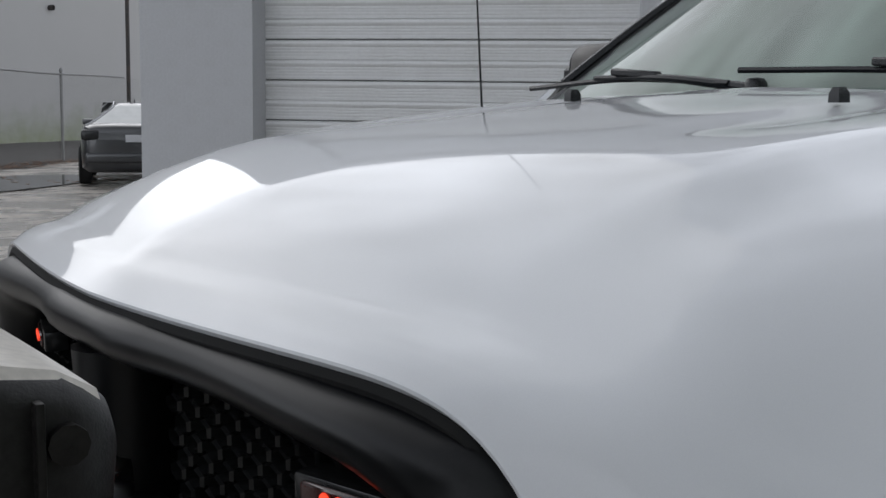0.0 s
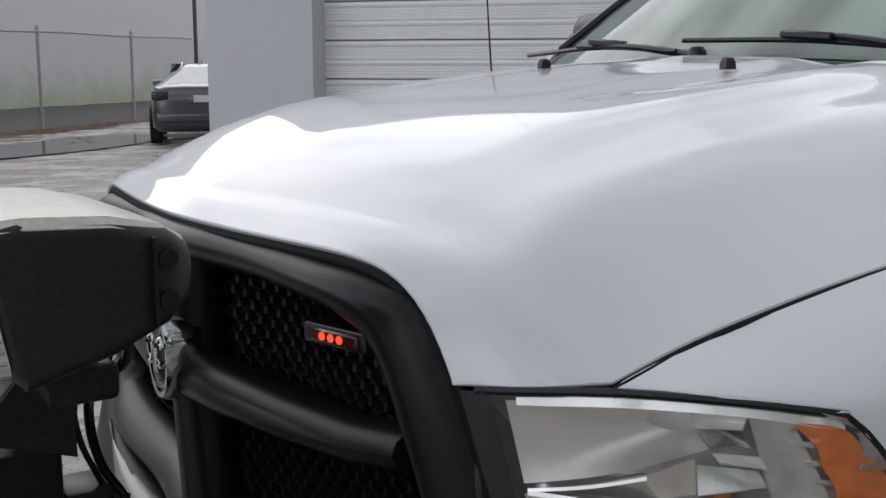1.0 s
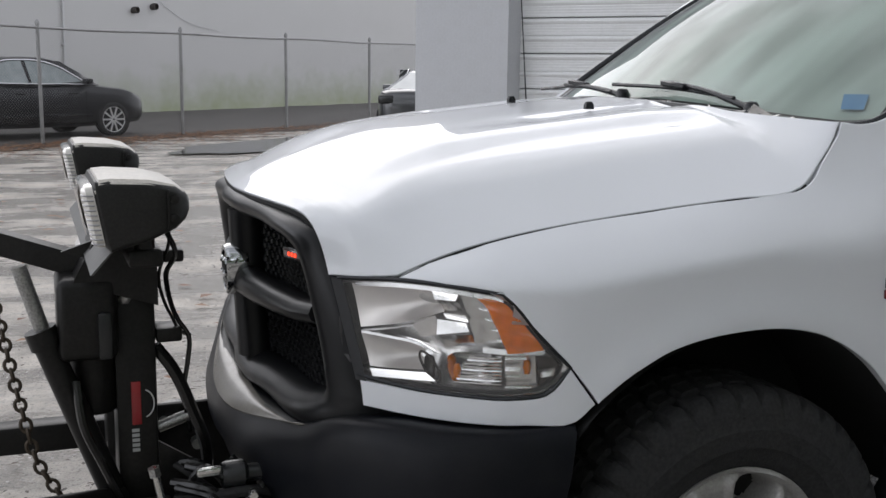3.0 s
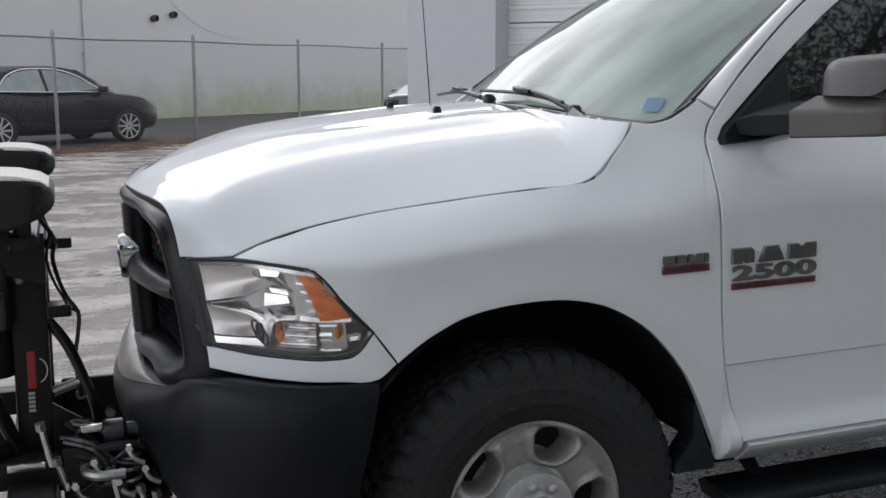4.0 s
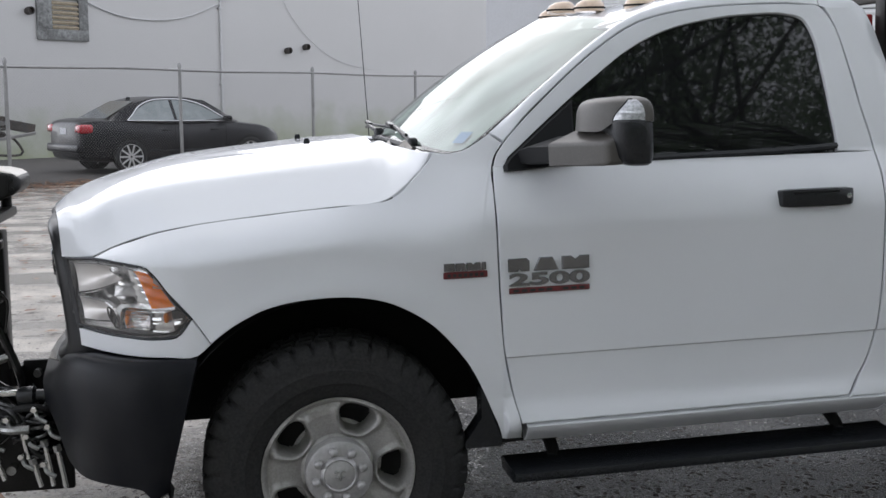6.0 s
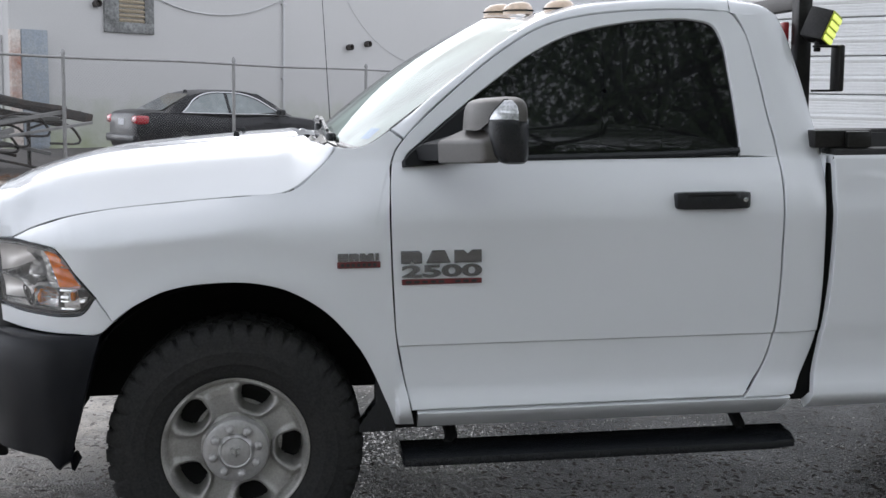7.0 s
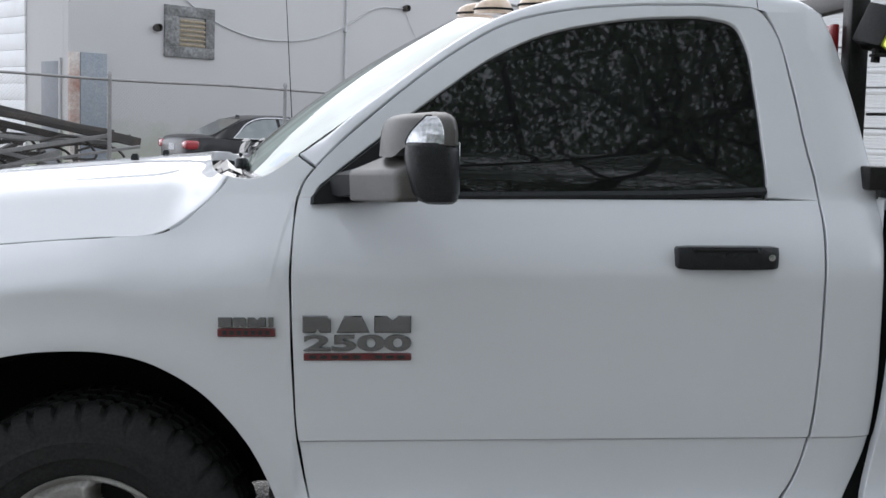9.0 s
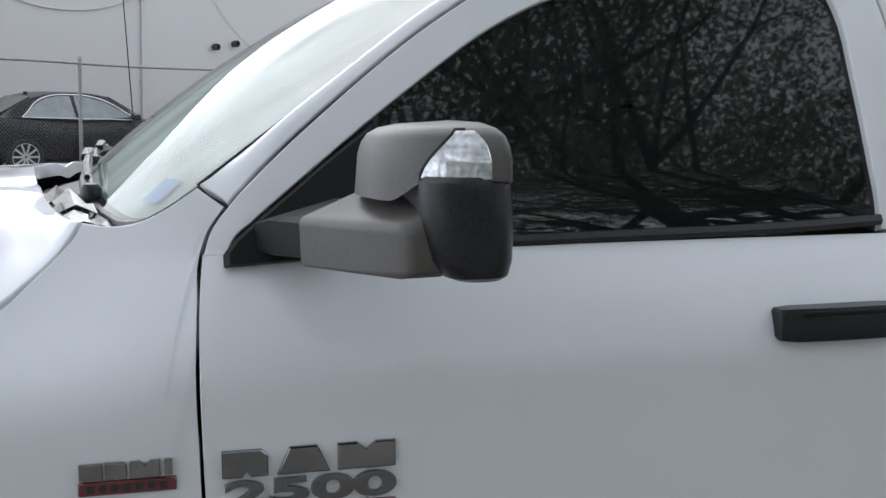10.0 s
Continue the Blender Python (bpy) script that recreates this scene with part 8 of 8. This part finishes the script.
def tree(at, height, seed, leaves, lean=(0, 0), leaf=1.0):
    rg = random.Random(seed)
    tr = thing("tree", at, "large tree with dark spreading limbs and thin green leaves", "tree", group="trees by the yard")
    bm = bmesh.new()
    tips = []

    def grow(p, d, ln, r, level):
        n = 6
        pts, rad = [p.copy()], [r]
        q, dd = p.copy(), d.copy()
        for k in range(n):
            dd = (dd + Vector((rg.uniform(-1, 1), rg.uniform(-1, 1), rg.uniform(-0.6, 0.7))) * (0.14 + 0.09 * level)).normalized()
            q = q + dd * (ln / n)
            pts.append(q.copy())
            rad.append(r * (1 - (0.5 if level == 0 else 0.82) * (k + 1) / n))
        tube_bm(pts, rad, 8 if level < 2 else (5 if level < 3 else 3), bm)
        if level >= 2:
            tips.extend(pts[2:])
        if level >= 3:
            return
        for k in range((6, 5, 4)[level]):
            i = rg.randint(3 if level == 0 else 2, n)
            side = Vector((rg.uniform(-1, 1), rg.uniform(-1, 1), rg.uniform(-0.2, 0.45))).normalized()
            nd = (dd * (0.25 if level == 0 else 0.5) + side * 0.9).normalized()
            grow(pts[i], nd, ln * (rg.uniform(0.75, 1.0) if level == 0 else rg.uniform(0.5, 0.75)), rad[i] * rg.uniform(0.5, 0.75), level + 1)

    grow(Vector((0, 0, -0.1)), Vector((lean[0], lean[1], 1)).normalized(), height * 0.44, height * 0.026, 0)
    part("trunk", bm, BARK, tr)
    verts, faces = [], []
    # leaves hang in clumps round the twigs, with gaps between
    clumps = [(rg.choice(tips) + Vector((rg.gauss(0, 0.3), rg.gauss(0, 0.3), rg.gauss(0, 0.2))), rg.uniform(0.12, 0.42)) for _ in range(max(60, leaves // 55))]
    for k in range(leaves):
        at_, wide = rg.choice(clumps)
        c = at_ + Vector((rg.gauss(0, wide * 2.0), rg.gauss(0, wide * 2.0), rg.gauss(0, wide * 0.42)))
        u = Vector((rg.uniform(-1, 1), rg.uniform(-1, 1), rg.uniform(-1, 1))).normalized()
        w = u.orthogonal().normalized()
        s = rg.uniform(0.02, 0.042) * leaf
        b = len(verts)
        verts.extend([tuple(c - u * s), tuple(c + w * s * 0.5), tuple(c + u * s), tuple(c - w * s * 0.5)])
        faces.append((b, b + 1, b + 2, b + 3))
    me = bpy.data.meshes.new("crown")
    me.from_pydata(verts, [], faces)
    me.materials.append(LEAF)
    cr = new("crown", me)
    cr.parent = tr
    tagged(cr, "thin green leaves", kind="stuff")
    return tr


tree((2.4, -10.5, 0), 14.0, 3, 46000, (-0.12, 0.06), 1.3)
tree((-2.0, -12.0, 0), 14.5, 11, 42000, (0.10, 0.05), 1.3)
tree((6.4, -11.5, 0), 15.0, 5, 48000, (-0.15, 0.05), 1.3)
tree((10.5, -13.0, 0), 17.0, 9, 60000, (-0.05, 0.0), 1.4)
tree((8.0, -9.0, 0), 13.0, 21, 30000, (-0.02, 0.0), 1.2)
tree((-8.5, -14.0, 0), 13.0, 8, 18000, (0.0, 0.0), 1.7)
# unseen tree, added to block sky light from hood flank and fender
tree((-10.0, -6.5, 0), 13.0, 51, 20000, (-0.05, 0.0), 1.6)


def tree_belt():
    """Thick wood beyond the yard: clumps of leaves piled up to an uneven top."""
    rg = random.Random(77)
    verts, faces = [], []
    for k in range(2600):
        ang_ = radians(rg.uniform(-52, 78))
        dist = rg.uniform(23, 31)
        cx, cy = dist * math.sin(ang_), -dist * math.cos(ang_)
        top = 6.0 + 1.5 * noise.noise(Vector((ang_ * 5, 0, 2))) + 1.0 * noise.noise(Vector((ang_ * 17, 0, 5)))
        cz = top * rg.random() ** 0.75
        for j in range(11):
            c = Vector((cx + rg.gauss(0, 0.55), cy + rg.gauss(0, 0.55), max(0.1, cz + rg.gauss(0, 0.4))))
            u = Vector((rg.uniform(-1, 1), rg.uniform(-1, 1), rg.uniform(-1, 1))).normalized()
            w = u.orthogonal().normalized()
            sz = rg.uniform(0.16, 0.34)
            b = len(verts)
            verts.extend([tuple(c - u * sz), tuple(c + w * sz * 0.6), tuple(c + u * sz), tuple(c - w * sz * 0.6)])
            faces.append((b, b + 1, b + 2, b + 3))
    me = bpy.data.meshes.new("tree_belt")
    me.from_pydata(verts, [], faces)
    me.materials.append(LEAF)
    return tagged(new("tree_belt", me), "dense belt of green trees beyond the yard", "trees", kind="stuff")


tree_belt()

# ---- leaf litter ----
def litter(name, label, spots, mat, seed, size):
    rg = random.Random(seed)
    verts, faces = [], []
    for (cx, cy, sx, sy, ang_, count) in spots:
        ca, sa = math.cos(radians(ang_)), math.sin(radians(ang_))
        for k in range(count):
            u, v = rg.gauss(0, 1) * sx, rg.gauss(0, 1) * sy
            x, y = cx + u * ca - v * sa, cy + u * sa + v * ca
            z = ground_z(x, y) + 0.02
            a = rg.uniform(0, 6.283)
            s = rg.uniform(0.5, 1.3) * size
            tilt = rg.uniform(0.02, 0.16) * s
            b = len(verts)
            for q, (lx, ly) in enumerate(((-1, 0), (-0.2, 0.55), (1, 0.1), (0.1, -0.5))):
                verts.append((x + s * (lx * math.cos(a) - ly * math.sin(a)), y + s * (lx * math.sin(a) + ly * math.cos(a)), z + (tilt if q % 2 else 0.0)))
            faces.append((b, b + 1, b + 2, b + 3))
    me = bpy.data.meshes.new(name)
    me.from_pydata(verts, [], faces)
    me.materials.append(mat)
    return tagged(new(name, me), label, "leaves", kind="stuff")


ASPHALT = material("old_dark_asphalt", (0.050, 0.046, 0.042), 0.7, grain=0.35, grain_scale=60, stain=0.5, stain_scale=0.8, stain_color=(0.11, 0.098, 0.085), bump=0.5, bump_scale=80)
strip_rows = []
for a in np.arange(-12, 44.1, 0.5):
    row = []
    for n_ in np.arange(15.2, 24.5, 0.5):
        q = site(a, n_ + (0.25 * math.sin(a * 0.9) + 0.2 * math.sin(a * 2.3) if n_ < 15.5 else 0.0))
        row.append((q.x, q.y, ground_z(q.x, q.y) + 0.012))
    strip_rows.append(row)
tagged(mesh_object("pavement", grid_bm(strip_rows), ASPHALT), "dark old asphalt strip below the white wall", "pavement", kind="structure")
fence_mid = site(14, 15.6)
litter("fallen_leaves", "brown fallen leaves drifted along the fence", [(fence_mid.x, fence_mid.y, 6.0, 0.38, 40.5, 4600), (2.2, 21.0, 1.6, 0.5, 40, 500), (5.5, 20.5, 2.0, 0.6, 20, 350), (-3.5, 16.5, 2.0, 0.6, 40, 700), (-3.0, 11.0, 3.0, 3.0, 0, 420), (-2.5, 5.0, 2.0, 2.5, 0, 120)], LITTER, 4, 0.055)
litter("wet_leaves", "dark wet leaves and grit scattered on the asphalt", [(0.0, 4.0, 3.5, 3.0, 0, 1500), (1.2, 1.0, 1.6, 1.2, 0, 1500), (2.2, 0.3, 0.9, 0.6, 0, 700), (-1.0, 8.0, 3.0, 3.0, 0, 1500), (-0.4, 1.2, 0.7, 0.8, 0, 700), (-1.6, 2.6, 1.2, 1.6, 0, 500), (0.5, 14.0, 4.0, 2.5, 30, 1300), (1.8, 12.0, 2.5, 3.5, 0, 1500)], DARK_LITTER, 6, 0.017)
# flecks of grit painted pale in place of wet glints
GRIT_GLINTS = leaf_material("pale_grit_glints", (0.20, 0.19, 0.175), (0.62, 0.60, 0.56))
litter("grit", "pale grit flecks standing in for glints on the wet asphalt", [(1.1, 0.9, 0.9, 0.7, 0, 2600), (2.2, 0.6, 0.8, 0.5, 0, 1300), (-0.2, 1.3, 0.7, 0.8, 0, 1600), (-1.6, 3.0, 1.4, 1.8, 0, 1600), (0.6, 2.6, 1.2, 0.8, 0, 1200)], GRIT_GLINTS, 15, 0.0085)
WATER = material("still_puddle_water", (0.02, 0.02, 0.018), 0.03, spec=0.6)


def puddle(cx, cy, rx, ry, ang_, seed):
    bm = bmesh.new()
    vs = []
    for k in range(64):
        a = 2 * math.pi * k / 64
        w = 1 + 0.28 * noise.noise(Vector((math.cos(a) * 1.7, math.sin(a) * 1.7, seed)))
        x, y = rx * w * math.cos(a), ry * w * math.sin(a)
        ca, sa = math.cos(radians(ang_)), math.sin(radians(ang_))
        vs.append(bm.verts.new((cx + x * ca - y * sa, cy + x * sa + y * ca, 0.022)))
    bm.faces.new(vs)
    return tagged(mesh_object("puddle", bm, WATER, False), "shallow rain puddle on the asphalt", "puddle", kind="structure")


puddle(3.6, 19.3, 3.4, 1.1, 42, 1.0)
